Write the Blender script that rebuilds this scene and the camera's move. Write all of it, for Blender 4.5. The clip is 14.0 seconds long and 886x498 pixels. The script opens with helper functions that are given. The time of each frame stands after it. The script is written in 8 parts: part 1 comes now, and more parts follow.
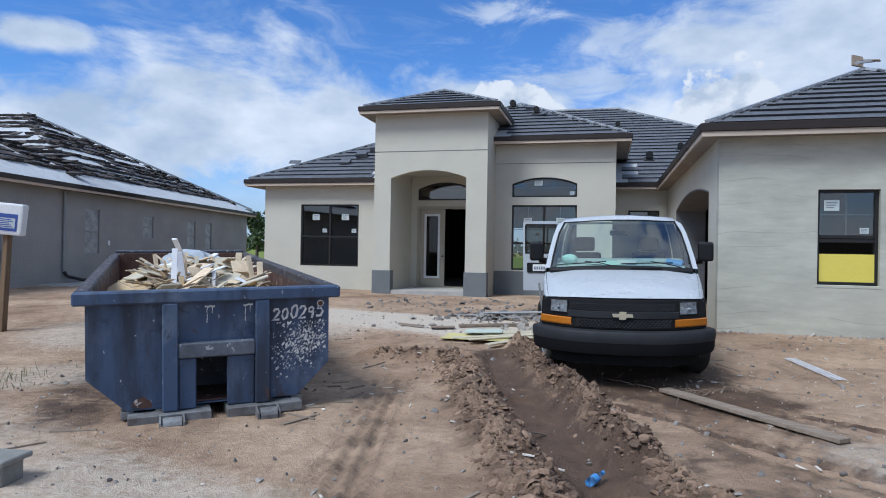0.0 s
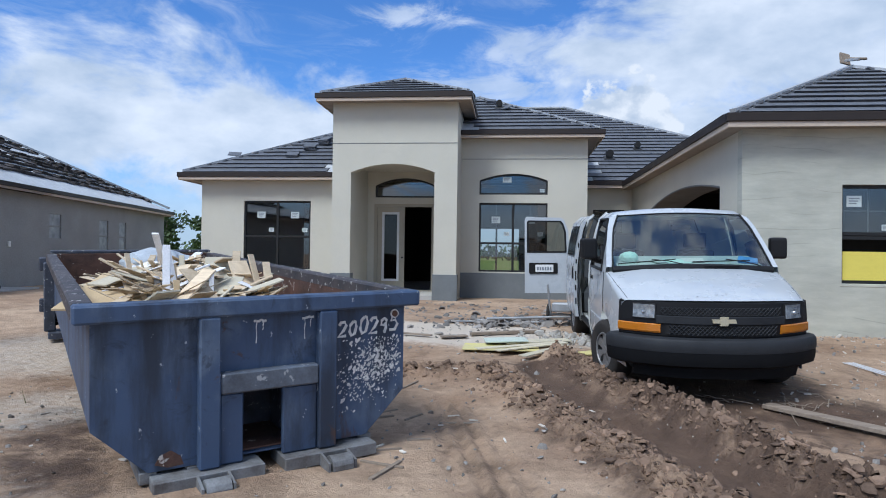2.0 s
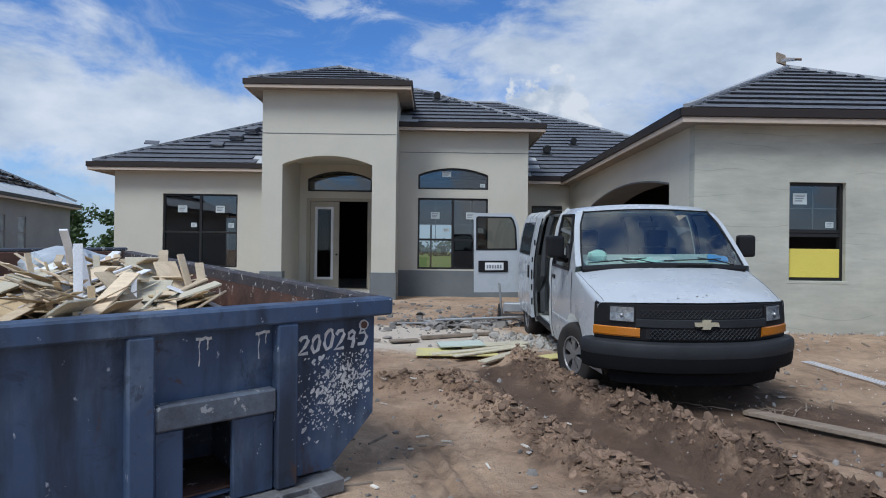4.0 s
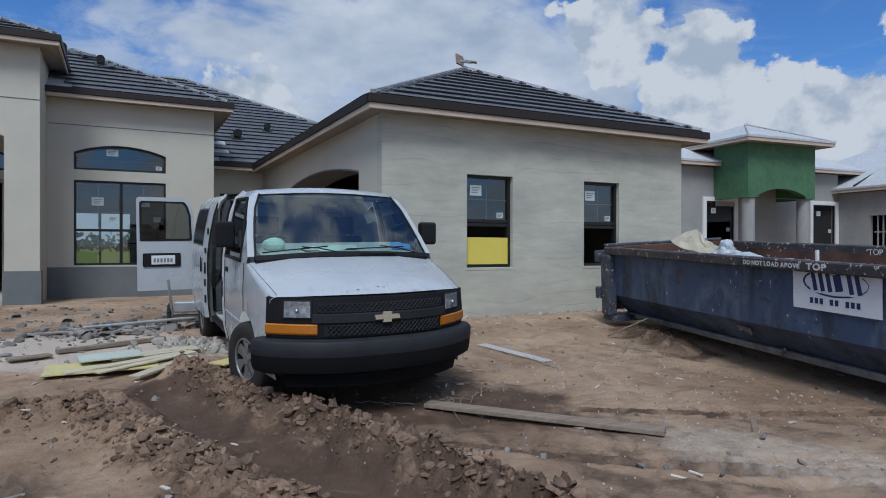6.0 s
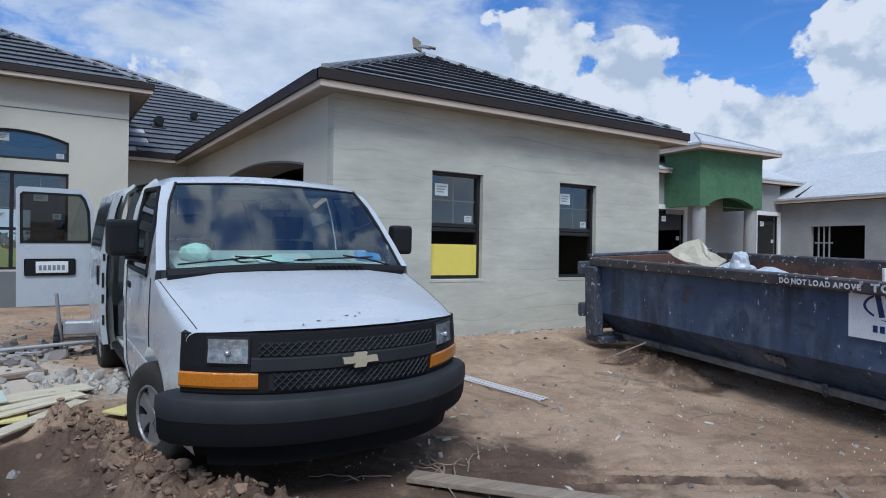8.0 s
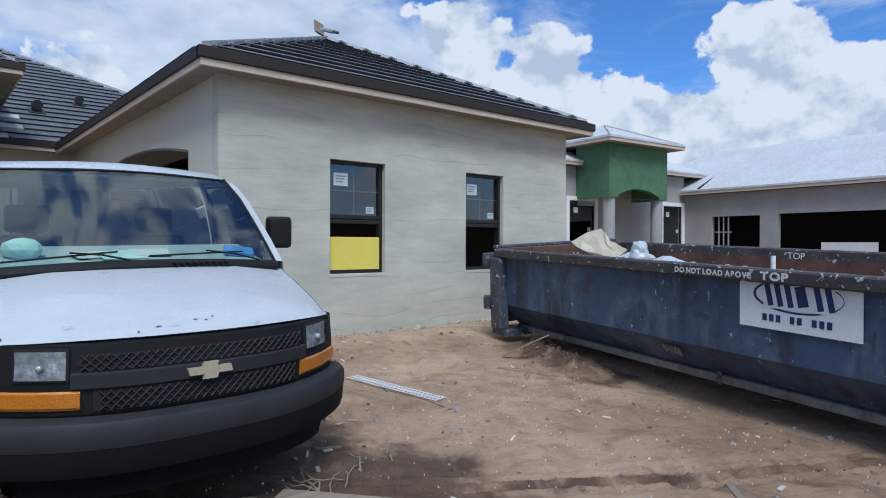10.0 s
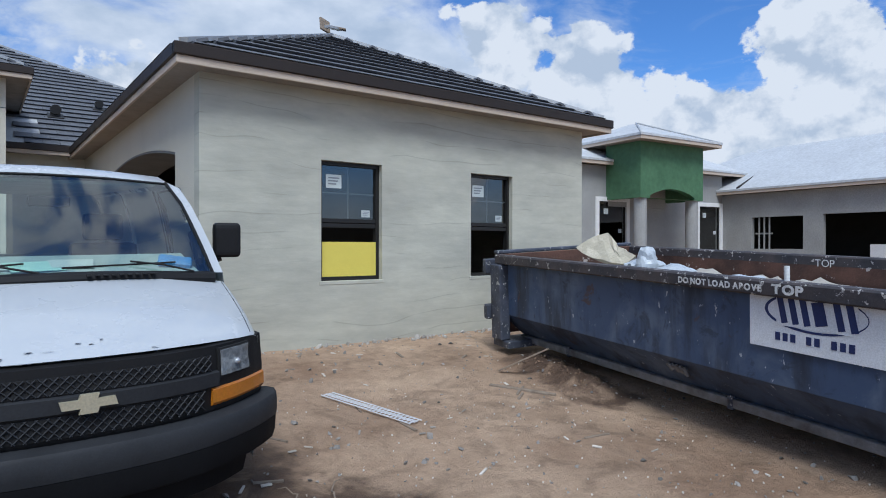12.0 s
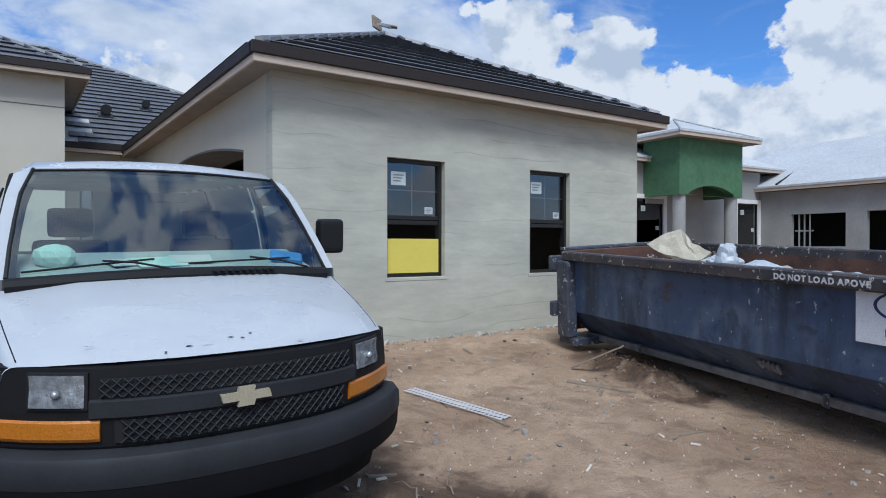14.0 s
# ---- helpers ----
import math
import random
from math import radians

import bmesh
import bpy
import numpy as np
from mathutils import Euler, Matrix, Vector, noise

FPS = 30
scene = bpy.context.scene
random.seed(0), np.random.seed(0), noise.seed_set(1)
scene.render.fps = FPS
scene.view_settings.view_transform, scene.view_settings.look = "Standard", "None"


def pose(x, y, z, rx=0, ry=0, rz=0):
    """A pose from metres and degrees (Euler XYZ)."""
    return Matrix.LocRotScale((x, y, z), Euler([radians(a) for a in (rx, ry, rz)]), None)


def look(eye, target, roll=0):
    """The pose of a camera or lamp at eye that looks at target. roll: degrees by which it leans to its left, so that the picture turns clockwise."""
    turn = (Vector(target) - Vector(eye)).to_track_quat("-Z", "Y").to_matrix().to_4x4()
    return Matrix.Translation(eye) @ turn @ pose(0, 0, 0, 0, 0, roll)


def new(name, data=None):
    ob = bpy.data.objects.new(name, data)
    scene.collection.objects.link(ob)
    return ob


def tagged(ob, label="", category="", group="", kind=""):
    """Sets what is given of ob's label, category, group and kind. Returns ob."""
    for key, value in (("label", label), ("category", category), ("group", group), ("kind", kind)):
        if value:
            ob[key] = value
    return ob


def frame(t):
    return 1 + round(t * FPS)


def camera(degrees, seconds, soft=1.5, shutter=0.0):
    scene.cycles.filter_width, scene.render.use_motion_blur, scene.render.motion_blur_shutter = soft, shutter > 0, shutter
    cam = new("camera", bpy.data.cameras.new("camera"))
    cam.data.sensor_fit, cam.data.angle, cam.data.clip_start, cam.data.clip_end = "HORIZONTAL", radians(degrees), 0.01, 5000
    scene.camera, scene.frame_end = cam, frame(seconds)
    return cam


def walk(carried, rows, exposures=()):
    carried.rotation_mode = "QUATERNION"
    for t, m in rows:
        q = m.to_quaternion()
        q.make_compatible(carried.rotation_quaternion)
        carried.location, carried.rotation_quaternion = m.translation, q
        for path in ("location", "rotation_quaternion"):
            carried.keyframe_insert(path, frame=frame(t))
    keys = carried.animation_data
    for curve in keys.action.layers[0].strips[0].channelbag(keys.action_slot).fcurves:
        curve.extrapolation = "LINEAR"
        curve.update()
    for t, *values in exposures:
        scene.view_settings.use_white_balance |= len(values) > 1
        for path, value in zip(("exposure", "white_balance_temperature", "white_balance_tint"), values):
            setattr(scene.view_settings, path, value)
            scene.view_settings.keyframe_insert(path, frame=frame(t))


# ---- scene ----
cam = camera(69.9, 14.0, soft=1.0)
PATH = [
    (0, (0.247, -0.272, 1.641), (-0.247, 1.666, 1.646), 1.0),
    (0.5, (-0.394, -0.044, 1.636), (-0.946, 1.878, 1.642), 0.8),
    (1, (-0.967, 0.211, 1.607), (-1.575, 2.116, 1.62), 0.7),
    (1.5, (-1.432, 0.405, 1.591), (-1.963, 2.333, 1.608), 0.7),
    (2, (-1.682, 0.781, 1.546), (-1.893, 2.77, 1.565), 0.8),
    (2.2, (-1.77, 0.959, 1.557), (-1.85, 2.957, 1.571), 0.9),
    (4.3, (-2.117, 1.466, 1.58), (-2.043, 3.465, 1.588), 0.6),
    (4.5, (-2.071, 1.484, 1.572), (-1.889, 3.475, 1.585), 0.7),
    (5, (-1.747, 1.603, 1.561), (-1.164, 3.516, 1.566), 0.2),
    (5.5, (-1.631, 1.834, 1.515), (-0.887, 3.69, 1.51), -0.3),
    (6, (-1.627, 2.232, 1.531), (-0.72, 4.014, 1.524), 0.1),
    (6.5, (-1.561, 2.621, 1.551), (-0.595, 4.372, 1.552), 0.8),
    (7, (-1.453, 3.194, 1.544), (-0.472, 4.937, 1.548), 0.7),
    (7.5, (-1.41, 3.704, 1.567), (-0.386, 5.421, 1.57), 0.6),
    (8, (-1.241, 3.874, 1.59), (-0.153, 5.552, 1.597), 0.9),
    (8.5, (-0.965, 3.911, 1.604), (0.206, 5.532, 1.608), 0.8),
    (9, (-0.912, 3.929, 1.582), (0.331, 5.496, 1.575), 0.6),
    (11.3, (-0.218, 4.132, 1.635), (1.075, 5.657, 1.621), 0.1),
    (11.5, (-0.111, 4.116, 1.646), (1.144, 5.673, 1.639), 0.0),
    (12, (0.044, 4.105, 1.644), (1.232, 5.714, 1.635), 0.1),
    (12.5, (0.072, 4.094, 1.637), (1.229, 5.726, 1.627), 0.0),
    (13, (0.109, 4.097, 1.634), (1.263, 5.73, 1.624), 0.1),
    (13.5, (-0.077, 4.253, 1.613), (1.07, 5.891, 1.601), 0.0),
    (14, (-0.459, 4.459, 1.628), (0.676, 6.105, 1.612), 0.1),
]
LIGHT = [(0.0, 0.23, 5800, 10), (2.2, 0.32, 5800, 10), (4.3, 0.0, 5950, 10), (5.5, -0.15, 5900, 10), (6.5, -0.22, 5850, 10), (7.5, 0.0, 5750, 10), (9.0, 0.18, 5700, 10), (11.5, 0.17, 5850, 10), (14.0, 0.17, 5850, 10)]
walk(cam, [(t, look(eye, target, roll)) for t, eye, target, roll in PATH], LIGHT)

# ---- world, sun, exposure ----
SUN_AZ, SUN_EL = radians(213), radians(54)      # azimuth clockwise from +y
world = bpy.data.worlds.new("sky")
scene.world = world
world.use_nodes = True


def nodes_of(tree):
    tree.nodes.clear()

    def node(kind, **kw):
        n = tree.nodes.new(kind)
        for k, v in kw.items():
            if k in n.inputs:
                n.inputs[k].default_value = v
            else:
                setattr(n, k, v)
        return n

    def link(a, b):
        tree.links.new(a, b)
    return node, link


# cloud masses: bearing, height, half width, half height, in degrees
BANKS = [(-46, 7, 13, 6), (-33, 11, 13, 6), (-21, 10, 12, 6.5), (-8, 9, 13, 8), (6, 8, 14, 8), (20.5, 18, 15, 6), (36, 14, 15, 9), (-47, 15.5, 4, 1.4), (55, 7, 20, 7), (76, 8, 14, 7)]
HEAPS = [(-8, 12.5, 4.5, 2.6), (10, 12, 4.4, 3.2), (41.5, 17.4, 5, 3.6), (50, 13.5, 6.5, 5.2), (58.5, 9, 7, 4.6), (67.6, 15.6, 4.6, 3.4), (71, 10, 7, 5), (84, 9, 9, 6)]
WISPS = [(-10, 20.6, 7, 1.4), (1, 18, 6, 2.2), (-1.5, 14.8, 11, 2), (74, 19, 9, 2)]


def build_sky():
    node, link = nodes_of(world.node_tree)
    sky = node("ShaderNodeTexSky", sky_type="NISHITA", sun_disc=False, sun_elevation=SUN_EL, sun_rotation=SUN_AZ, dust_density=0.3, ozone_density=2.5)
    tc = node("ShaderNodeTexCoord")
    sep = node("ShaderNodeSeparateXYZ")
    link(tc.outputs["Generated"], sep.inputs[0])

    def math_(op, a, b=None, c=None):
        n = node("ShaderNodeMath", operation=op)
        for i, v in enumerate((a, b, c)):
            if v is None:
                continue
            if isinstance(v, (int, float)):
                n.inputs[i].default_value = v
            else:
                link(v, n.inputs[i])
        return n.outputs[0]

    def ramp(v, a, b, lo=0.0, hi=1.0):
        n = node("ShaderNodeMapRange", interpolation_type="SMOOTHSTEP")
        link(v, n.inputs["Value"])
        for i, q in ((1, a), (2, b), (3, lo), (4, hi)):
            n.inputs[i].default_value = q
        return n.outputs[0]

    def fbm(scale, detail, rough, shift=(0, 0, 0), stretch=(1, 1, 1.9), distort=0.0):
        mp = node("ShaderNodeMapping")
        mp.inputs["Location"].default_value = shift
        mp.inputs["Scale"].default_value = stretch
        link(tc.outputs["Generated"], mp.inputs[0])
        n = node("ShaderNodeTexNoise", Scale=scale, Detail=detail, Roughness=rough, Distortion=distort)
        link(mp.outputs[0], n.inputs["Vector"])
        return n.outputs["Fac"]

    place = node("ShaderNodeCombineXYZ")
    link(math_("ARCTAN2", sep.outputs["X"], sep.outputs["Y"]), place.inputs[0])
    link(math_("ARCSINE", sep.outputs["Z"]), place.inputs[1])

    def masses(rows):
        """1 in the middle of a mass, 0 at its rim, falling on outside."""
        out = None
        for az, el, w, h in rows:
            off = node("ShaderNodeVectorMath", operation="SUBTRACT")
            link(place.outputs[0], off.inputs[0])
            off.inputs[1].default_value = (radians(az), radians(el), 0)
            sc = node("ShaderNodeVectorMath", operation="DIVIDE")
            link(off.outputs[0], sc.inputs[0])
            sc.inputs[1].default_value = (radians(w), radians(h), 1)
            ln = node("ShaderNodeVectorMath", operation="LENGTH")
            link(sc.outputs[0], ln.inputs[0])
            d = math_("SUBTRACT", 1.0, ln.outputs["Value"])
            out = d if out is None else math_("SMOOTH_MAX", out, d, 0.25)
        return out

    broad = fbm(5.0, 9.0, 0.58, (0.3, 1.1, 0), distort=0.3)
    lumps = fbm(11.0, 8.0, 0.55, (2.0, 0.4, 0), (1, 1, 1.25))
    lumps_up = fbm(11.0, 8.0, 0.55, (2.0, 0.4, 0.045), (1, 1, 1.25))
    torn = fbm(6.5, 10.0, 0.66, (4.1, 0, 0), (1, 1, 3.2), 0.9)
    billow = node("ShaderNodeTexVoronoi", feature="SMOOTH_F1", Scale=17.0)
    link(tc.outputs["Generated"], billow.inputs["Vector"])
    round_ = math_("MULTIPLY", billow.outputs["Distance"], -0.38)
    bank = ramp(math_("MULTIPLY_ADD", math_("SUBTRACT", broad, 0.47), 2.6, masses(BANKS)), -0.05, 0.55, 0.0, 0.96)
    hd = math_("ADD", math_("MULTIPLY_ADD", math_("SUBTRACT", lumps, 0.42), 2.4, masses(HEAPS)), round_)
    heap = ramp(hd, 0.0, 0.12)
    wisp = ramp(math_("MULTIPLY_ADD", math_("SUBTRACT", torn, 0.50), 3.4, masses(WISPS)), 0.0, 1.0, 0.0, 0.7)
    # open sky above and behind: broken cloud
    high = math_("MAXIMUM", ramp(sep.outputs["Z"], 0.40, 0.52), ramp(sep.outputs["Y"], 0.25, -0.1))
    far = math_("MULTIPLY", ramp(fbm(6.5, 8.0, 0.58, (0.35, 0.6, 0.2), (1, 1, 1), 0.9), 0.41, 0.53), high)
    veil = ramp(torn, 0.46, 0.78, 0.0, 0.30)
    soft = math_("MAXIMUM", math_("MAXIMUM", bank, wisp), math_("MAXIMUM", far, veil))
    low = ramp(sep.outputs["Z"], 0.03, 0.16, 0.75, 0.0)
    soft = math_("MAXIMUM", soft, low)

    def colours(v, a, b, ca, cb):
        n = node("ShaderNodeValToRGB")
        n.color_ramp.elements[0].position, n.color_ramp.elements[0].color = a, (*ca, 1)
        n.color_ramp.elements[1].position, n.color_ramp.elements[1].color = b, (*cb, 1)
        link(v, n.inputs[0])
        return n.outputs[0]

    tone_soft = colours(fbm(6.0, 7.0, 0.55, (1.7, 0.2, 0.5)), 0.36, 0.64, (0.44, 0.52, 0.62), (0.74, 0.78, 0.83))
    lit = math_("MULTIPLY_ADD", math_("SUBTRACT", lumps, lumps_up), 2.6, math_("MULTIPLY_ADD", hd, -0.16, 0.66))
    tone_heap = colours(lit, 0.30, 0.66, (0.47, 0.54, 0.63), (0.74, 0.765, 0.79))
    blue = node("ShaderNodeBackground", Strength=0.105)
    tint = node("ShaderNodeMix", data_type="RGBA", blend_type="MULTIPLY")
    tint.inputs[0].default_value = 1.0
    link(sky.outputs[0], tint.inputs[6])
    tint.inputs[7].default_value = (0.54, 0.83, 1.18, 1)
    link(tint.outputs[2], blue.inputs["Color"])
    grey = node("ShaderNodeBackground", Strength=0.90)
    link(tone_soft, grey.inputs["Color"])
    white = node("ShaderNodeBackground", Strength=0.90)
    link(tone_heap, white.inputs["Color"])
    mix = node("ShaderNodeMixShader")
    link(soft, mix.inputs[0]), link(blue.outputs[0], mix.inputs[1]), link(grey.outputs[0], mix.inputs[2])
    mix2 = node("ShaderNodeMixShader")
    link(heap, mix2.inputs[0]), link(mix.outputs[0], mix2.inputs[1]), link(white.outputs[0], mix2.inputs[2])
    out = node("ShaderNodeOutputWorld")
    link(mix2.outputs[0], out.inputs[0])


build_sky()
sun_data = bpy.data.lights.new("sun", "SUN")
sun_data.energy, sun_data.angle, sun_data.color = 2.75, radians(24), (0.965, 0.97, 0.93)
sun = new("sun", sun_data)
sun.matrix_world = look((0, 0, 0), (-math.sin(SUN_AZ) * math.cos(SUN_EL), -math.cos(SUN_AZ) * math.cos(SUN_EL), -math.sin(SUN_EL)))

# ---- materials ----


def surface(name, color, rough=0.8, metal=0.0, dark=None, scale=6.0, amount=0.5, grain=90.0, bump=0.15, bump_scale=60.0, stretch=(1, 1, 1), spec=0.4, piece=0.0, island=False, spots=None, spot_scale=9.0, spot_cut=0.66, coat=0.0, speck=0.13):
    """A painted or raw surface: two scales of tone, fine relief, and wear spots where given."""
    m = bpy.data.materials.new(name)
    m.use_nodes = True
    node, link = nodes_of(m.node_tree)
    out = node("ShaderNodeOutputMaterial")
    sh = node("ShaderNodeBsdfPrincipled", Roughness=rough, Metallic=metal)
    sh.inputs["Specular IOR Level"].default_value = spec
    sh.inputs["Coat Weight"].default_value = coat
    link(sh.outputs[0], out.inputs[0])
    tc = node("ShaderNodeTexCoord")
    mp = node("ShaderNodeMapping")
    mp.inputs["Scale"].default_value = stretch
    link(tc.outputs["Object"], mp.inputs[0])
    n1 = node("ShaderNodeTexNoise", Scale=scale, Detail=6.0, Roughness=0.6)
    n2 = node("ShaderNodeTexNoise", Scale=grain, Detail=3.0, Roughness=0.6)
    link(mp.outputs[0], n1.inputs["Vector"]), link(mp.outputs[0], n2.inputs["Vector"])
    dark = dark or tuple(c * 0.6 for c in color)
    r1 = node("ShaderNodeMapRange")
    link(n1.outputs["Fac"], r1.inputs[0])
    r1.inputs[1].default_value, r1.inputs[2].default_value, r1.inputs[4].default_value = 0.35, 0.7, amount
    mx = node("ShaderNodeMix", data_type="RGBA")
    link(r1.outputs[0], mx.inputs[0])
    mx.inputs[6].default_value, mx.inputs[7].default_value = (*color, 1), (*dark, 1)
    r2 = node("ShaderNodeMapRange")
    link(n2.outputs["Fac"], r2.inputs[0])
    r2.inputs[1].default_value, r2.inputs[2].default_value, r2.inputs[3].default_value, r2.inputs[4].default_value = 0.3, 0.7, 1 - speck, 1 + speck * 0.9
    hsv = node("ShaderNodeHueSaturation")
    link(mx.outputs[2], hsv.inputs["Color"])
    tone = r2.outputs[0]
    if piece or island:
        src = node("ShaderNodeNewGeometry").outputs["Random Per Island"] if island else node("ShaderNodeObjectInfo").outputs["Random"]
        r3 = node("ShaderNodeMapRange")
        link(src, r3.inputs[0])
        r3.inputs[3].default_value, r3.inputs[4].default_value = 1 - (piece or 0.2), 1 + (piece or 0.2)
        mul = node("ShaderNodeMath", operation="MULTIPLY")
        link(tone, mul.inputs[0]), link(r3.outputs[0], mul.inputs[1])
        tone = mul.outputs[0]
    link(tone, hsv.inputs["Value"])
    final = hsv.outputs[0]
    if spots:
        n3 = node("ShaderNodeTexNoise", Scale=spot_scale, Detail=8.0, Roughness=0.68)
        link(mp.outputs[0], n3.inputs["Vector"])
        r4 = node("ShaderNodeMapRange", interpolation_type="SMOOTHSTEP")
        link(n3.outputs["Fac"], r4.inputs[0])
        r4.inputs[1].default_value, r4.inputs[2].default_value = spot_cut, spot_cut + 0.03
        m2 = node("ShaderNodeMix", data_type="RGBA")
        link(r4.outputs[0], m2.inputs[0]), link(final, m2.inputs[6])
        m2.inputs[7].default_value = (*spots, 1)
        final = m2.outputs[2]
    link(final, sh.inputs["Base Color"])
    rr = node("ShaderNodeMapRange")
    link(n1.outputs["Fac"], rr.inputs[0])
    rr.inputs[3].default_value, rr.inputs[4].default_value = max(0.02, rough - 0.12), min(1, rough + 0.12)
    link(rr.outputs[0], sh.inputs["Roughness"])
    if bump:
        n4 = node("ShaderNodeTexNoise", Scale=bump_scale, Detail=4.0, Roughness=0.6)
        link(mp.outputs[0], n4.inputs["Vector"])
        b = node("ShaderNodeBump", Strength=bump, Distance=0.02)
        link(n4.outputs["Fac"], b.inputs["Height"]), link(b.outputs[0], sh.inputs["Normal"])
    return m


def pane_glass(name, color=(0.75, 0.85, 0.85), rough=0.0, solid=0.0):
    m = bpy.data.materials.new(name)
    m.use_nodes = True
    node, link = nodes_of(m.node_tree)
    out = node("ShaderNodeOutputMaterial")
    clear = node("ShaderNodeBsdfTransparent")
    clear.inputs[0].default_value = (*color, 1)
    gloss = node("ShaderNodeBsdfGlossy", Roughness=rough)
    gloss.inputs[0].default_value = (1, 1, 1, 1)
    fr = node("ShaderNodeFresnel", IOR=1.5 + solid)
    mix = node("ShaderNodeMixShader")
    link(fr.outputs[0], mix.inputs[0]), link(clear.outputs[0], mix.inputs[1]), link(gloss.outputs[0], mix.inputs[2])
    link(mix.outputs[0], out.inputs[0])
    return m


def ground_material():
    m = bpy.data.materials.new("sandy_ground")
    m.use_nodes = True
    node, link = nodes_of(m.node_tree)
    out = node("ShaderNodeOutputMaterial")
    sh = node("ShaderNodeBsdfPrincipled", Roughness=0.95)
    sh.inputs["Specular IOR Level"].default_value = 0.25
    link(sh.outputs[0], out.inputs[0])
    tc = node("ShaderNodeTexCoord")
    n1 = node("ShaderNodeTexNoise", Scale=0.55, Detail=7.0, Roughness=0.62)
    n2 = node("ShaderNodeTexNoise", Scale=9.0, Detail=8.0, Roughness=0.7)
    n3 = node("ShaderNodeTexNoise", Scale=70.0, Detail=4.0, Roughness=0.7)
    for n in (n1, n2, n3):
        link(tc.outputs["Object"], n.inputs["Vector"])
    ramp = node("ShaderNodeValToRGB")
    e = ramp.color_ramp.elements
    e[0].position, e[0].color = 0.34, (0.285, 0.185, 0.121, 1)
    e[1].position, e[1].color = 0.64, (0.53, 0.38, 0.262, 1)
    link(n1.outputs["Fac"], ramp.inputs[0])
    fine = node("ShaderNodeMapRange")
    link(n2.outputs["Fac"], fine.inputs[0])
    fine.inputs[1].default_value, fine.inputs[2].default_value, fine.inputs[3].default_value, fine.inputs[4].default_value = 0.3, 0.72, 0.80, 1.18
    grit = node("ShaderNodeMapRange")
    link(n3.outputs["Fac"], grit.inputs[0])
    grit.inputs[1].default_value, grit.inputs[2].default_value, grit.inputs[3].default_value, grit.inputs[4].default_value = 0.3, 0.75, 0.88, 1.13
    mul0 = node("ShaderNodeMath", operation="MULTIPLY")
    link(fine.outputs[0], mul0.inputs[0]), link(grit.outputs[0], mul0.inputs[1])
    # trodden crusts: broken dark rims and small dark crumbs
    nm = node("ShaderNodeTexNoise", Scale=2.6, Detail=9.0, Roughness=0.66, Distortion=0.6)
    crumbs = node("ShaderNodeTexNoise", Scale=26.0, Detail=3.0, Roughness=0.6)
    for n in (nm, crumbs):
        link(tc.outputs["Object"], n.inputs["Vector"])
    crust = node("ShaderNodeMapRange", interpolation_type="SMOOTHSTEP")
    link(nm.outputs["Fac"], crust.inputs[0])
    crust.inputs[1].default_value, crust.inputs[2].default_value, crust.inputs[3].default_value, crust.inputs[4].default_value = 0.36, 0.52, 0.80, 1.05
    crumb = node("ShaderNodeMapRange", interpolation_type="SMOOTHSTEP")
    link(crumbs.outputs["Fac"], crumb.inputs[0])
    crumb.inputs[1].default_value, crumb.inputs[2].default_value, crumb.inputs[3].default_value, crumb.inputs[4].default_value = 0.66, 0.74, 1.0, 0.6
    mul1 = node("ShaderNodeMath", operation="MULTIPLY")
    link(crust.outputs[0], mul1.inputs[0]), link(crumb.outputs[0], mul1.inputs[1])
    mul = node("ShaderNodeMath", operation="MULTIPLY")
    link(mul0.outputs[0], mul.inputs[0]), link(mul1.outputs[0], mul.inputs[1])
    hsv = node("ShaderNodeHueSaturation")
    link(ramp.outputs[0], hsv.inputs["Color"]), link(mul.outputs[0], hsv.inputs["Value"])
    # moist earth, and shade painted on the ground beneath the van
    wet_shade = node("ShaderNodeAttribute", attribute_name="wet_shade")
    wob = node("ShaderNodeMath", operation="MULTIPLY_ADD")
    link(n2.outputs["Fac"], wob.inputs[0])
    wob.inputs[1].default_value = 0.9
    wob.inputs[2].default_value = -0.45
    patch = node("ShaderNodeMapRange")
    link(nm.outputs["Fac"], patch.inputs[0])
    patch.inputs[1].default_value, patch.inputs[2].default_value, patch.inputs[3].default_value, patch.inputs[4].default_value = 0.34, 0.62, 1.25, 0.55
    wpat = node("ShaderNodeMath", operation="MULTIPLY")
    link(wet_shade.outputs["Fac"], wpat.inputs[0]), link(patch.outputs[0], wpat.inputs[1])
    wsum = node("ShaderNodeMath", operation="ADD")
    link(wpat.outputs[0], wsum.inputs[0]), link(wob.outputs[0], wsum.inputs[1])
    wm = node("ShaderNodeMapRange", interpolation_type="SMOOTHSTEP")
    link(wsum.outputs[0], wm.inputs[0])
    wm.inputs[1].default_value, wm.inputs[2].default_value = 0.12, 0.75
    dark_earth = node("ShaderNodeMix", data_type="RGBA")
    link(wm.outputs[0], dark_earth.inputs[0]), link(hsv.outputs[0], dark_earth.inputs[6])
    dh = node("ShaderNodeHueSaturation")
    dh.inputs["Color"].default_value = (0.125, 0.080, 0.055, 1)
    link(mul.outputs[0], dh.inputs["Value"]), link(dh.outputs[0], dark_earth.inputs[7])
    # spilled cement and lime dust
    dust = node("ShaderNodeAttribute", attribute_name="dust")
    dsum = node("ShaderNodeMath", operation="ADD")
    link(dust.outputs["Fac"], dsum.inputs[0]), link(wob.outputs[0], dsum.inputs[1])
    dm = node("ShaderNodeMapRange", interpolation_type="SMOOTHSTEP")
    link(dsum.outputs[0], dm.inputs[0])
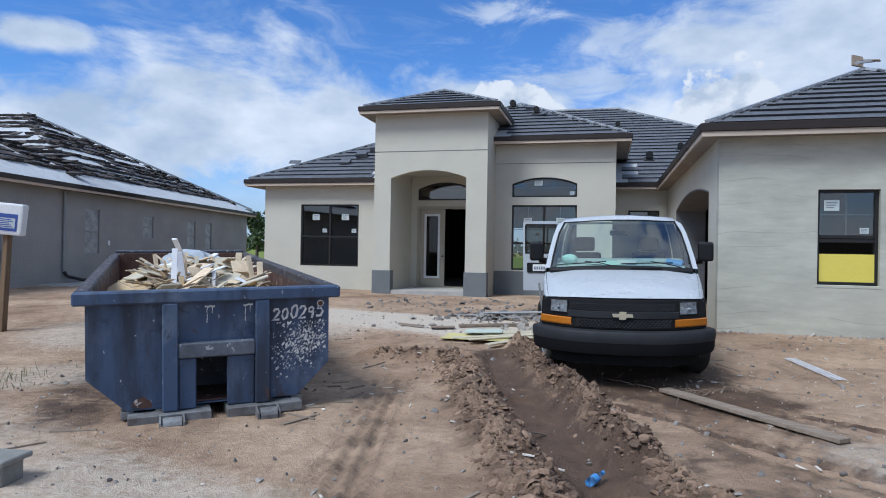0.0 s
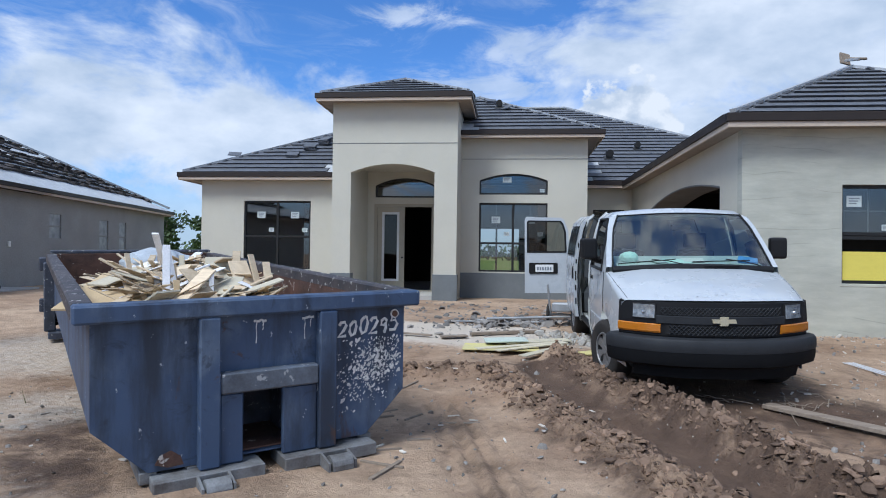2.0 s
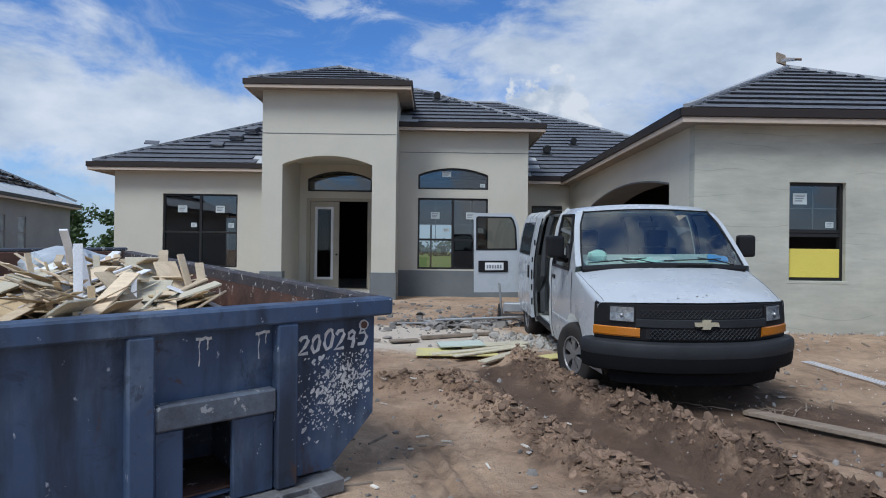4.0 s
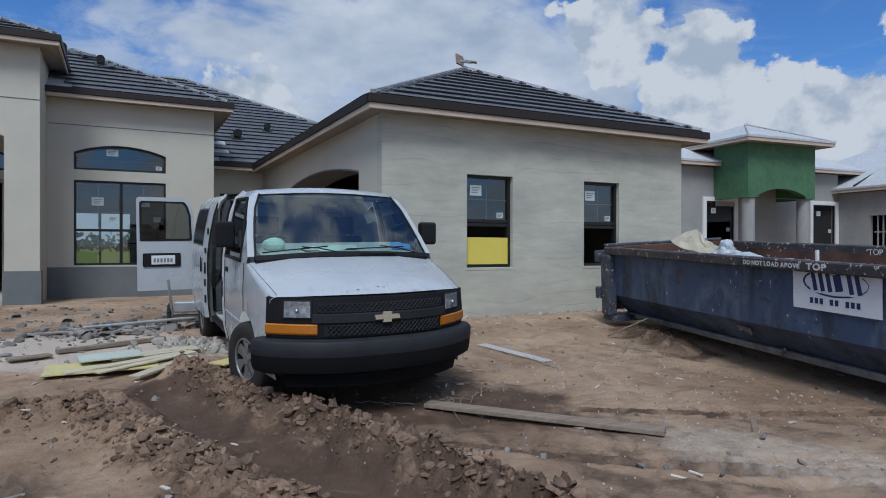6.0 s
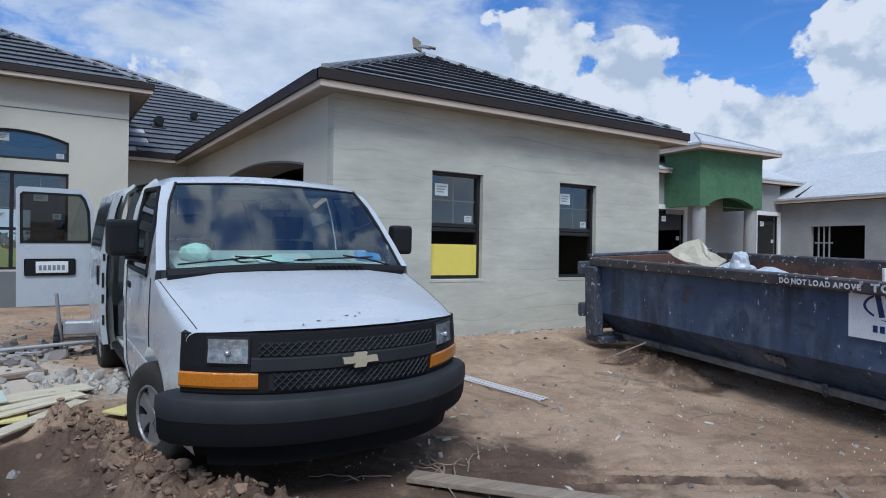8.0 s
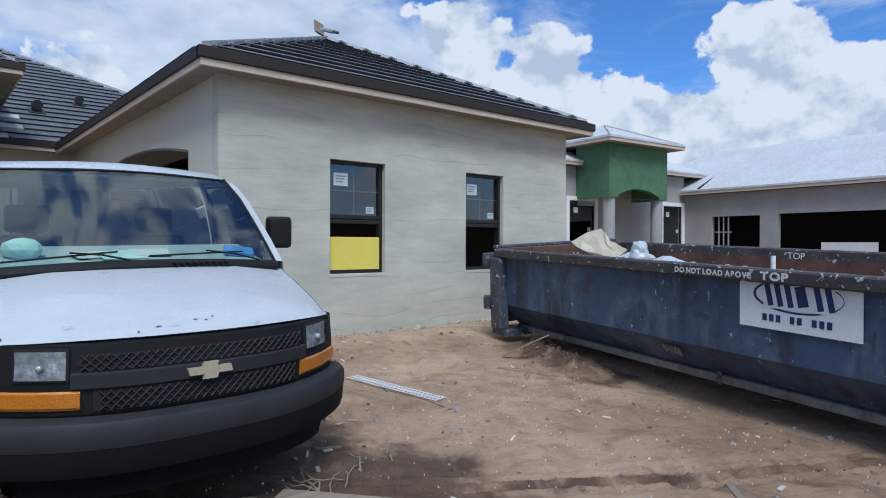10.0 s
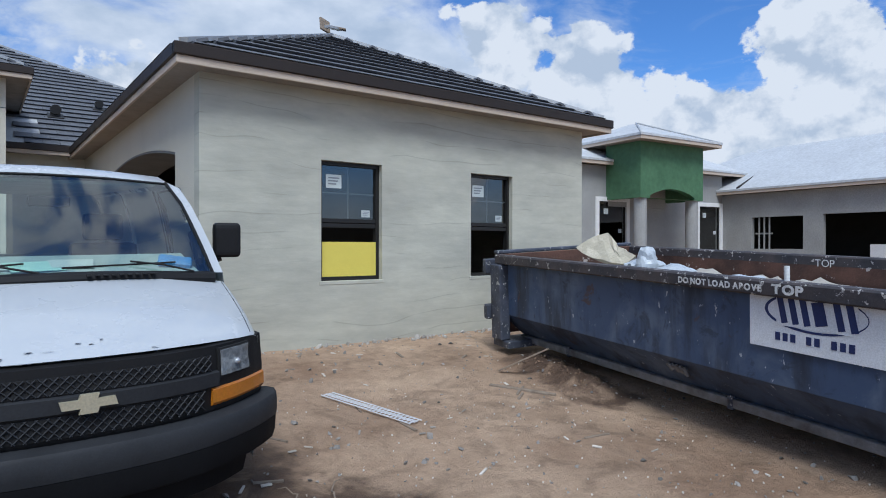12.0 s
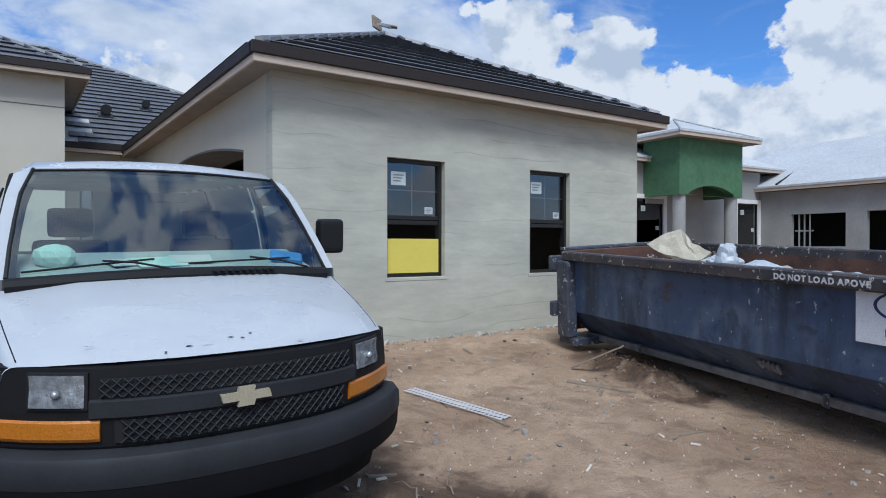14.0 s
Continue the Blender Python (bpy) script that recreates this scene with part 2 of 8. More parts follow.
    dm.inputs[1].default_value, dm.inputs[2].default_value, dm.inputs[4].default_value = 0.2, 0.8, 0.85
    pale = node("ShaderNodeMix", data_type="RGBA")
    link(dm.outputs[0], pale.inputs[0]), link(dark_earth.outputs[2], pale.inputs[6])
    pale.inputs[7].default_value = (0.62, 0.545, 0.455, 1)
    # grass far out
    turf = node("ShaderNodeAttribute", attribute_name="turf")
    gm = node("ShaderNodeMix", data_type="RGBA")
    link(turf.outputs["Fac"], gm.inputs[0]), link(pale.outputs[2], gm.inputs[6])
    gm.inputs[7].default_value = (0.19, 0.23, 0.05, 1)
    link(gm.outputs[2], sh.inputs["Base Color"])
    ro = node("ShaderNodeMapRange")
    link(wm.outputs[0], ro.inputs[0])
    ro.inputs[3].default_value, ro.inputs[4].default_value = 0.95, 0.62
    link(ro.outputs[0], sh.inputs["Roughness"])
    bs = node("ShaderNodeMath", operation="MULTIPLY_ADD")
    link(n2.outputs["Fac"], bs.inputs[0]), link(n3.outputs["Fac"], bs.inputs[2])
    bs.inputs[1].default_value = 3.0
    b = node("ShaderNodeBump", Strength=0.7, Distance=0.03)
    link(bs.outputs[0], b.inputs["Height"]), link(b.outputs[0], sh.inputs["Normal"])
    return m


def raw_stucco():
    """Scratch coat: cloudy patches, level trowel streaks, and broken thin laps where passes meet."""
    m = surface("raw_stucco", (0.505, 0.497, 0.415), rough=0.93, dark=(0.385, 0.378, 0.325), scale=1.3, amount=0.9, grain=4.0, bump=0.10, bump_scale=14.0, stretch=(0.5, 0.5, 1.3), speck=0.07)
    t = m.node_tree
    sh = next(n for n in t.nodes if n.type == "BSDF_PRINCIPLED")
    tc = next(n for n in t.nodes if n.type == "TEX_COORD")

    def link(a, b):
        t.links.new(a, b)

    def noise_of(stretch, scale, detail, rough):
        mp = t.nodes.new("ShaderNodeMapping")
        mp.inputs["Scale"].default_value = stretch
        link(tc.outputs["Object"], mp.inputs[0])
        n = t.nodes.new("ShaderNodeTexNoise")
        n.inputs["Scale"].default_value, n.inputs["Detail"].default_value, n.inputs["Roughness"].default_value = scale, detail, rough
        link(mp.outputs[0], n.inputs["Vector"])
        return n.outputs["Fac"]

    def calc(op, a, b, c=0.0):
        n = t.nodes.new("ShaderNodeMath")
        n.operation = op
        for k, v in enumerate((a, b, c)):
            if isinstance(v, float):
                n.inputs[k].default_value = v
            else:
                link(v, n.inputs[k])
        return n.outputs[0]

    def remap(v, a, b, lo, hi):
        n = t.nodes.new("ShaderNodeMapRange")
        n.interpolation_type = "SMOOTHSTEP"
        link(v, n.inputs[0])
        for k, q in ((1, a), (2, b), (3, lo), (4, hi)):
            n.inputs[k].default_value = q
        return n.outputs[0]

    sep = t.nodes.new("ShaderNodeSeparateXYZ")
    link(tc.outputs["Object"], sep.inputs[0])
    wave = noise_of((0.35, 0.35, 0.5), 1.3, 2.0, 0.5)
    band = calc("FRACT", calc("MULTIPLY_ADD", sep.outputs["Z"], 4.3, calc("MULTIPLY", wave, 2.6)), 0.0)
    broken = remap(noise_of((0.5, 0.5, 2.0), 2.1, 3.0, 0.5), 0.46, 0.58, 0.0, 1.0)
    line = calc("MULTIPLY", remap(band, 0.90, 0.99, 0.0, 1.0), broken)
    streak = noise_of((0.55, 0.55, 3.6), 2.6, 6.0, 0.66)
    tone = calc("MULTIPLY", remap(streak, 0.3, 0.7, 0.95, 1.045), calc("MULTIPLY_ADD", line, -0.20, 1.0))
    old = sh.inputs["Base Color"].links[0].from_socket
    mul = t.nodes.new("ShaderNodeMix")
    mul.data_type, mul.blend_type = "RGBA", "MULTIPLY"
    mul.inputs[0].default_value = 1.0
    link(old, mul.inputs[6])
    link(tone, mul.inputs[7])
    link(mul.outputs[2], sh.inputs["Base Color"])
    b = t.nodes.new("ShaderNodeBump")
    b.inputs["Strength"].default_value, b.inputs["Distance"].default_value = 0.15, 0.012
    link(calc("MULTIPLY_ADD", streak, 1.2, calc("MULTIPLY", calc("MULTIPLY", band, broken), 0.5)), b.inputs["Height"])
    link(sh.inputs["Normal"].links[0].from_socket, b.inputs["Normal"])
    link(b.outputs[0], sh.inputs["Normal"])
    return m


STUCCO = surface("painted_stucco", (0.56, 0.535, 0.45), rough=0.92, dark=(0.50, 0.478, 0.405), scale=1.2, amount=0.6, grain=120, bump=0.25, bump_scale=150)
RAW = raw_stucco()
BASE_GREY = surface("grey_base_paint", (0.17, 0.185, 0.19), rough=0.9, dark=(0.13, 0.14, 0.145), scale=2.0, amount=0.7, bump=0.25, bump_scale=120)
REVEAL = surface("grey_reveal_stucco", (0.17, 0.175, 0.18), rough=0.9, scale=2, amount=0.5, bump=0.3)
NEIGHBOUR = surface("dark_grey_stucco", (0.30, 0.30, 0.295), rough=0.93, dark=(0.23, 0.23, 0.225), scale=0.8, amount=0.8, grain=20, bump=0.25, bump_scale=60)
BLOCK_GREY = surface("pale_grey_stucco", (0.33, 0.33, 0.32), rough=0.93, dark=(0.25, 0.25, 0.245), scale=0.9, amount=0.8, grain=20, bump=0.25, bump_scale=50)
TILE = surface("charcoal_roof_tile", (0.112, 0.118, 0.134), rough=0.55, dark=(0.078, 0.083, 0.096), scale=5, amount=0.8, grain=60, bump=0.1, piece=0.10, spec=0.5)
TILES = surface("charcoal_roof_tiles", (0.112, 0.118, 0.134), rough=0.55, dark=(0.078, 0.083, 0.096), scale=5, amount=0.8, grain=60, bump=0.1, island=True, piece=0.10, spec=0.5)
BROWN_TILES = surface("stacked_brown_tiles", (0.075, 0.062, 0.058), rough=0.8, dark=(0.045, 0.038, 0.036), scale=5, amount=0.8, bump=0.2, island=True, piece=0.4)
UNDERLAY = surface("white_roof_underlay", (0.50, 0.515, 0.53), rough=0.7, dark=(0.40, 0.41, 0.43), scale=0.8, amount=0.6, grain=8, bump=0.15, bump_scale=6)
FASCIA = surface("bare_wood_fascia", (0.52, 0.43, 0.35), rough=0.8, dark=(0.40, 0.32, 0.25), scale=3, amount=0.8, stretch=(0.4, 0.4, 6), grain=30, bump=0.1)
DRIP = surface("dark_bronze_metal", (0.035, 0.026, 0.022), rough=0.5, metal=0.3, scale=4, amount=0.4, bump=0.0)
SOFFIT = surface("soffit_wood", (0.30, 0.26, 0.22), rough=0.9, scale=3, bump=0.1)
FRAME = surface("black_window_frame", (0.018, 0.017, 0.016), rough=0.45, scale=4, amount=0.4, bump=0.0)
BAR_GREY = surface("grey_glazing_bar", (0.15, 0.165, 0.17), rough=0.6, bump=0.0)
WHITE = surface("white_paint", (0.74, 0.74, 0.73), rough=0.6, scale=3, amount=0.2, bump=0.05)
PAPER = surface("white_sticker_paper", (0.52, 0.57, 0.56), rough=0.7, scale=10, amount=0.2, bump=0.0)
INK = surface("printed_ink_grey", (0.22, 0.24, 0.27), rough=0.8, bump=0.0)
YELLOW_BOARD = surface("yellow_sheathing_board", (0.72, 0.60, 0.11), rough=0.7, dark=(0.62, 0.50, 0.09), scale=2, amount=0.5, bump=0.05)
# near-black base colour that paints in the shade of unlit interiors
ROOM_SHADE = surface("painted_room_shade", (0.024, 0.022, 0.02), rough=0.95, scale=2, bump=0.0)
DOOR_PAINT = surface("primed_door_beige", (0.40, 0.36, 0.28), rough=0.6, dark=(0.34, 0.30, 0.23), scale=3, amount=0.5, bump=0.05)
GLASS = pane_glass("window_glass", (0.5, 0.55, 0.55), solid=0.6)
DOOR_GLASS = pane_glass("door_glass", (0.45, 0.45, 0.42))
CONCRETE = surface("pale_concrete", (0.46, 0.44, 0.41), rough=0.9, scale=2, amount=0.6, bump=0.3)
GREEN = surface("green_sheathing", (0.075, 0.168, 0.085), rough=0.75, dark=(0.05, 0.12, 0.062), scale=1.0, amount=0.8, grain=6, bump=0.1)
GROUND = ground_material()
LEAF = surface("tree_leaves", (0.07, 0.105, 0.035), rough=0.7, dark=(0.03, 0.05, 0.018), scale=3, amount=1.0, island=True, piece=0.4, bump=0.0)
BARK = surface("bark", (0.14, 0.11, 0.085), rough=0.9, scale=8, bump=0.5)

# ---- mesh helpers ----


def part(name, bm, material, parent=None, label="", smooth=False, recalc=True):
    if recalc:
        bmesh.ops.recalc_face_normals(bm, faces=bm.faces)
    me = bpy.data.meshes.new(name)
    bm.to_mesh(me)
    bm.free()
    me.materials.append(material)
    if smooth:
        me.shade_smooth()
    ob = new(name, me)
    ob.parent = parent
    if label:
        ob["label"] = label
    return ob


def empty(name, m, label, category, group="", kind=""):
    ob = new(name)
    ob.empty_display_size = 0.2
    ob.matrix_world = m
    return tagged(ob, label, category, group, kind)


def box(bm, x0, x1, y0, y1, z0, z1, m=None):
    v = [bm.verts.new((x, y, z)) for x in (x0, x1) for y in (y0, y1) for z in (z0, z1)]
    for f in ((0, 1, 3, 2), (4, 6, 7, 5), (0, 4, 5, 1), (2, 3, 7, 6), (0, 2, 6, 4), (1, 5, 7, 3)):
        bm.faces.new([v[i] for i in f])
    if m is not None:
        bmesh.ops.transform(bm, matrix=m, verts=v)
    return v


def cube(x0, x1, y0, y1, z0, z1, bevel=0.0, m=None, segments=1):
    bm = bmesh.new()
    box(bm, x0, x1, y0, y1, z0, z1, m)
    if bevel:
        bmesh.ops.bevel(bm, geom=list(bm.edges), offset=bevel, segments=segments, affect="EDGES", profile=0.6)
    return bm


def tube(bm, a, b, r, r2=None, n=12):
    a, b = Vector(a), Vector(b)
    d = b - a
    m = Matrix.Translation((a + b) / 2) @ d.to_track_quat("Z", "Y").to_matrix().to_4x4()
    return bmesh.ops.create_cone(bm, cap_ends=True, segments=n, radius1=r, radius2=r if r2 is None else r2, depth=d.length, matrix=m)["verts"]


def rope(bm, pts, r, n=6):
    """One unbroken tube along the points."""
    pts = [Vector(p) for p in pts]
    rings = []
    for i, p in enumerate(pts):
        d = (pts[min(i + 1, len(pts) - 1)] - pts[max(i - 1, 0)]).normalized()
        q = d.to_track_quat("Z", "Y")
        rings.append([bm.verts.new(p + q @ Vector((r * math.cos(6.2832 * k / n), r * math.sin(6.2832 * k / n), 0))) for k in range(n)])
    for a, b in zip(rings, rings[1:]):
        for k in range(n):
            bm.faces.new((a[k], a[(k + 1) % n], b[(k + 1) % n], b[k]))
    bm.faces.new(rings[0][::-1]), bm.faces.new(rings[-1])


def prism(bm, pts, y0, y1):
    """Extrudes the outline (x, z) from y0 to y1."""
    a = [bm.verts.new((x, y0, z)) for x, z in pts]
    b = [bm.verts.new((x, y1, z)) for x, z in pts]
    bm.faces.new(a), bm.faces.new(b[::-1])
    for i in range(len(pts)):
        j = (i + 1) % len(pts)
        bm.faces.new((a[i], b[i], b[j], a[j]))


def arch_z(s, s0, s1, crown, rise):
    """Height of a segmental arch at s."""
    if rise <= 0:
        return crown
    half = (s1 - s0) / 2
    radius = (half * half + rise * rise) / (2 * rise)
    d = s - (s0 + s1) / 2
    return crown - radius + math.sqrt(max(radius * radius - d * d, 0))


def wall(name, parent, material, m, s0, s1, z0, z1, thick, openings=(), label=""):
    """A wall along local x from s0 to s1, its outer face at local y = 0 and its depth towards +y, with openings (s0, s1, z0, crown, rise) cut through."""
    bm = bmesh.new()
    xs = sorted({s0, s1, *[v for o in openings for v in o[:2]]})
    zs = sorted({z0, z1, *[v for o in openings for v in o[2:4]]})

    def quad(*p):
        bm.faces.new([bm.verts.new(q) for q in p])

    def inside(x, z):
        return any(o[0] < x < o[1] and o[2] < z < o[3] for o in openings)
    for i in range(len(xs) - 1):
        for j in range(len(zs) - 1):
            a, b, c, d = xs[i], xs[i + 1], zs[j], zs[j + 1]
            if inside((a + b) / 2, (c + d) / 2):
                continue
            quad((a, 0, c), (b, 0, c), (b, 0, d), (a, 0, d))
            quad((a, thick, c), (a, thick, d), (b, thick, d), (b, thick, c))
    for a, b in ((s0, s0), (s1, s1)):
        quad((a, 0, z0), (a, 0, z1), (a, thick, z1), (a, thick, z0))
    quad((s0, 0, z1), (s1, 0, z1), (s1, thick, z1), (s0, thick, z1))
    for o in openings:
        a, b, c, d = o[:4]
        rise = o[4] if len(o) > 4 else 0
        spring = d - rise
        for x in (a, b):
            quad((x, 0, c), (x, 0, spring), (x, thick, spring), (x, thick, c))
        quad((a, 0, c), (b, 0, c), (b, thick, c), (a, thick, c))
        n = 20 if rise else 1
        for k in range(n):
            p, q = a + (b - a) * k / n, a + (b - a) * (k + 1) / n
            zp, zq = arch_z(p, a, b, d, rise), arch_z(q, a, b, d, rise)
            quad((p, 0, zp), (q, 0, zq), (q, thick, zq), (p, thick, zp))
            if rise:
                quad((p, 0, zp), (q, 0, zq), (q, 0, d), (p, 0, d))
                quad((p, thick, zp), (p, thick, d), (q, thick, d), (q, thick, zq))
    bmesh.ops.remove_doubles(bm, verts=bm.verts, dist=0.0005)
    bmesh.ops.transform(bm, matrix=m, verts=bm.verts)
    return part(name, bm, material, parent, label)


def outline_ring(bm, outer, inner, y0, y1):
    """A frame between two outlines of equal count, in the x-z plane, from y0 to y1."""
    n = len(outer)
    v = [[bm.verts.new((x, y, z)) for x, z in o] for o in (outer, inner) for y in (y0, y1)]
    of, ob_, nf, nb = v
    for i in range(n):
        j = (i + 1) % n
        bm.faces.new((of[i], of[j], nf[j], nf[i]))
        bm.faces.new((ob_[i], nb[i], nb[j], ob_[j]))
        bm.faces.new((of[i], ob_[i], ob_[j], of[j]))
        bm.faces.new((nf[i], nf[j], nb[j], nb[i]))


def arch_outline(s0, s1, z0, crown, rise, n=16):
    pts = [(s0, z0), (s1, z0)]
    for k in range(n + 1):
        s = s1 + (s0 - s1) * k / n
        pts.append((s, arch_z(s, s0, s1, crown, rise)))
    return pts


def move_into(bm, m):
    bmesh.ops.transform(bm, matrix=m, verts=bm.verts)
    return bm


def window(parent, m, s0, s1, z0, z1, depth=0.10, rise=0.0, mullions=(), rails=(), stickers=(), grid=(), glass=None, frame_w=0.05, pane_z0=None, name="window", label="", frame_mat=None, sill=None):
    """A window with frame, panes, bars and maker's stickers, in the wall plane m."""
    w = new(name)
    w.parent = parent
    if label:
        w["label"] = label
    n = 16
    bm = bmesh.new()
    if rise:
        outline_ring(bm, arch_outline(s0, s1, z0, z1, rise), arch_outline(s0 + frame_w, s1 - frame_w, z0 + frame_w, z1 - frame_w, rise * 0.92), depth - 0.045, depth + 0.045)
    else:
        rect = lambda a, b, c, d: [(a, c), (b, c), (b, d), (a, d)]
        outline_ring(bm, rect(s0, s1, z0, z1), rect(s0 + frame_w, s1 - frame_w, z0 + frame_w, z1 - frame_w), depth - 0.045, depth + 0.045)
    part("window_frame", move_into(bm, m), frame_mat or FRAME, w)
    for s in mullions:
        part("mullion", cube(s - 0.035, s + 0.035, depth - 0.04, depth + 0.04, z0 + frame_w, z1 - frame_w, 0.004, m), frame_mat or FRAME, w)
    for a, b, z in rails:
        part("sash_rail", cube(a, b, depth - 0.035, depth + 0.04, z - 0.03, z + 0.03, 0.004, m), frame_mat or FRAME, w)
    for a, b, c, d in grid:
        part("glazing_bar", cube(a, b, depth + 0.004, depth + 0.018, c, d, 0, m), BAR_GREY, w)
    bm = bmesh.new()
    if rise:
        bm.faces.new([bm.verts.new((x, depth, z)) for x, z in arch_outline(s0 + frame_w, s1 - frame_w, z0 + frame_w, z1 - frame_w, rise * 0.92)])
    else:
        zb = z0 + frame_w if pane_z0 is None else pane_z0
        bm.faces.new([bm.verts.new((x, depth, z)) for x, z in ((s0 + frame_w, zb), (s1 - frame_w, zb), (s1 - frame_w, z1 - frame_w), (s0 + frame_w, z1 - frame_w))])
    p = part("pane", move_into(bm, m), glass or GLASS, w, recalc=False)
    p.visible_shadow = False
    for s, z, sw, sh in stickers:
        st = part("sticker", cube(s - sw / 2, s + sw / 2, depth - 0.004, depth - 0.002, z - sh / 2, z + sh / 2, 0, m), PAPER, w, "white maker's sticker on the glass")
        if sw > 0.12:
            for k in range(3):
                zz = z + sh * (0.25 - 0.22 * k)
                part("print_bar", cube(s - sw * 0.36, s + sw * (0.36 - 0.1 * k), depth - 0.007, depth - 0.005, zz - sh * 0.05, zz + sh * 0.05, 0, m), INK, st)
    if sill:
        part("window_sill", cube(s0 - 0.03, s1 + 0.03, -0.006, depth - 0.05, z0 - 0.05, z0 - 0.002, 0.004, m), sill, w)
    return w


def slope_tiles(rows_of, origin, right, updir, width_lo, width_hi, run, course=0.40, tile=0.36, thick=0.058, skip=None, jitter=0.0):
    """Corners of every tile on a roof slope. right and updir lie in the slope; at a height h up the slope the roof spans width_lo(h)..width_hi(h)."""
    nrm = right.cross(updir).normalized()
    k = 0
    h = 0.0
    while h < run - 0.05:
        top = min(h + course + 0.05, run)
        a, b = width_lo(h + course * 0.4), width_hi(h + course * 0.4)
        off = (k % 2) * tile / 2
        first = math.floor((a - off) / tile)
        i = first
        while off + i * tile < b:
            x0, x1 = max(a, off + i * tile + 0.003), min(b, off + (i + 1) * tile - 0.003)
            i += 1
            if x1 - x0 < 0.06:
                continue
            if skip and skip((x0 + x1) / 2, h):
                continue
            j = random.uniform(-jitter, jitter)
            rows_of.append((origin, right, updir, nrm, x0, x1, h + j, top + j, thick))
        k += 1
        h += course


def tile_corners(t):
    origin, right, up, nrm, x0, x1, h0, h1, th = t
    lift0, lift1 = th, 0.012
    bot0, bot1 = th * 0.12, 0.0
    out = []
    for x in (x0, x1):
        for h, a, b, under in ((h0, bot0, lift0, 0.045), (h1, bot1 - th * 0.5, lift1, 0.0)):
            base = origin + right * x + up * h
            out += [base + up * under + nrm * a, base + nrm * b]
    return out


TILE_FACES = ((0, 1, 3, 2), (4, 6, 7, 5), (0, 4, 5, 1), (2, 3, 7, 6), (0, 2, 6, 4), (1, 5, 7, 3))


def tiles_joined(name, tiles, material, parent, label):
    vs, fs = [], []
    for t in tiles:
        n = len(vs)
        vs += [tuple(v) for v in tile_corners(t)]
        fs += [tuple(n + i for i in f) for f in TILE_FACES]
    me = bpy.data.meshes.new(name)
    me.from_pydata(vs, [], fs)
    me.materials.append(material)
    bm = bmesh.new()
    bm.from_mesh(me)
    bmesh.ops.recalc_face_normals(bm, faces=bm.faces)
    bm.to_mesh(me)
    bm.free()
    ob = new(name, me)
    ob.parent = parent
    tagged(ob, label, "", "", "stuff")
    return ob


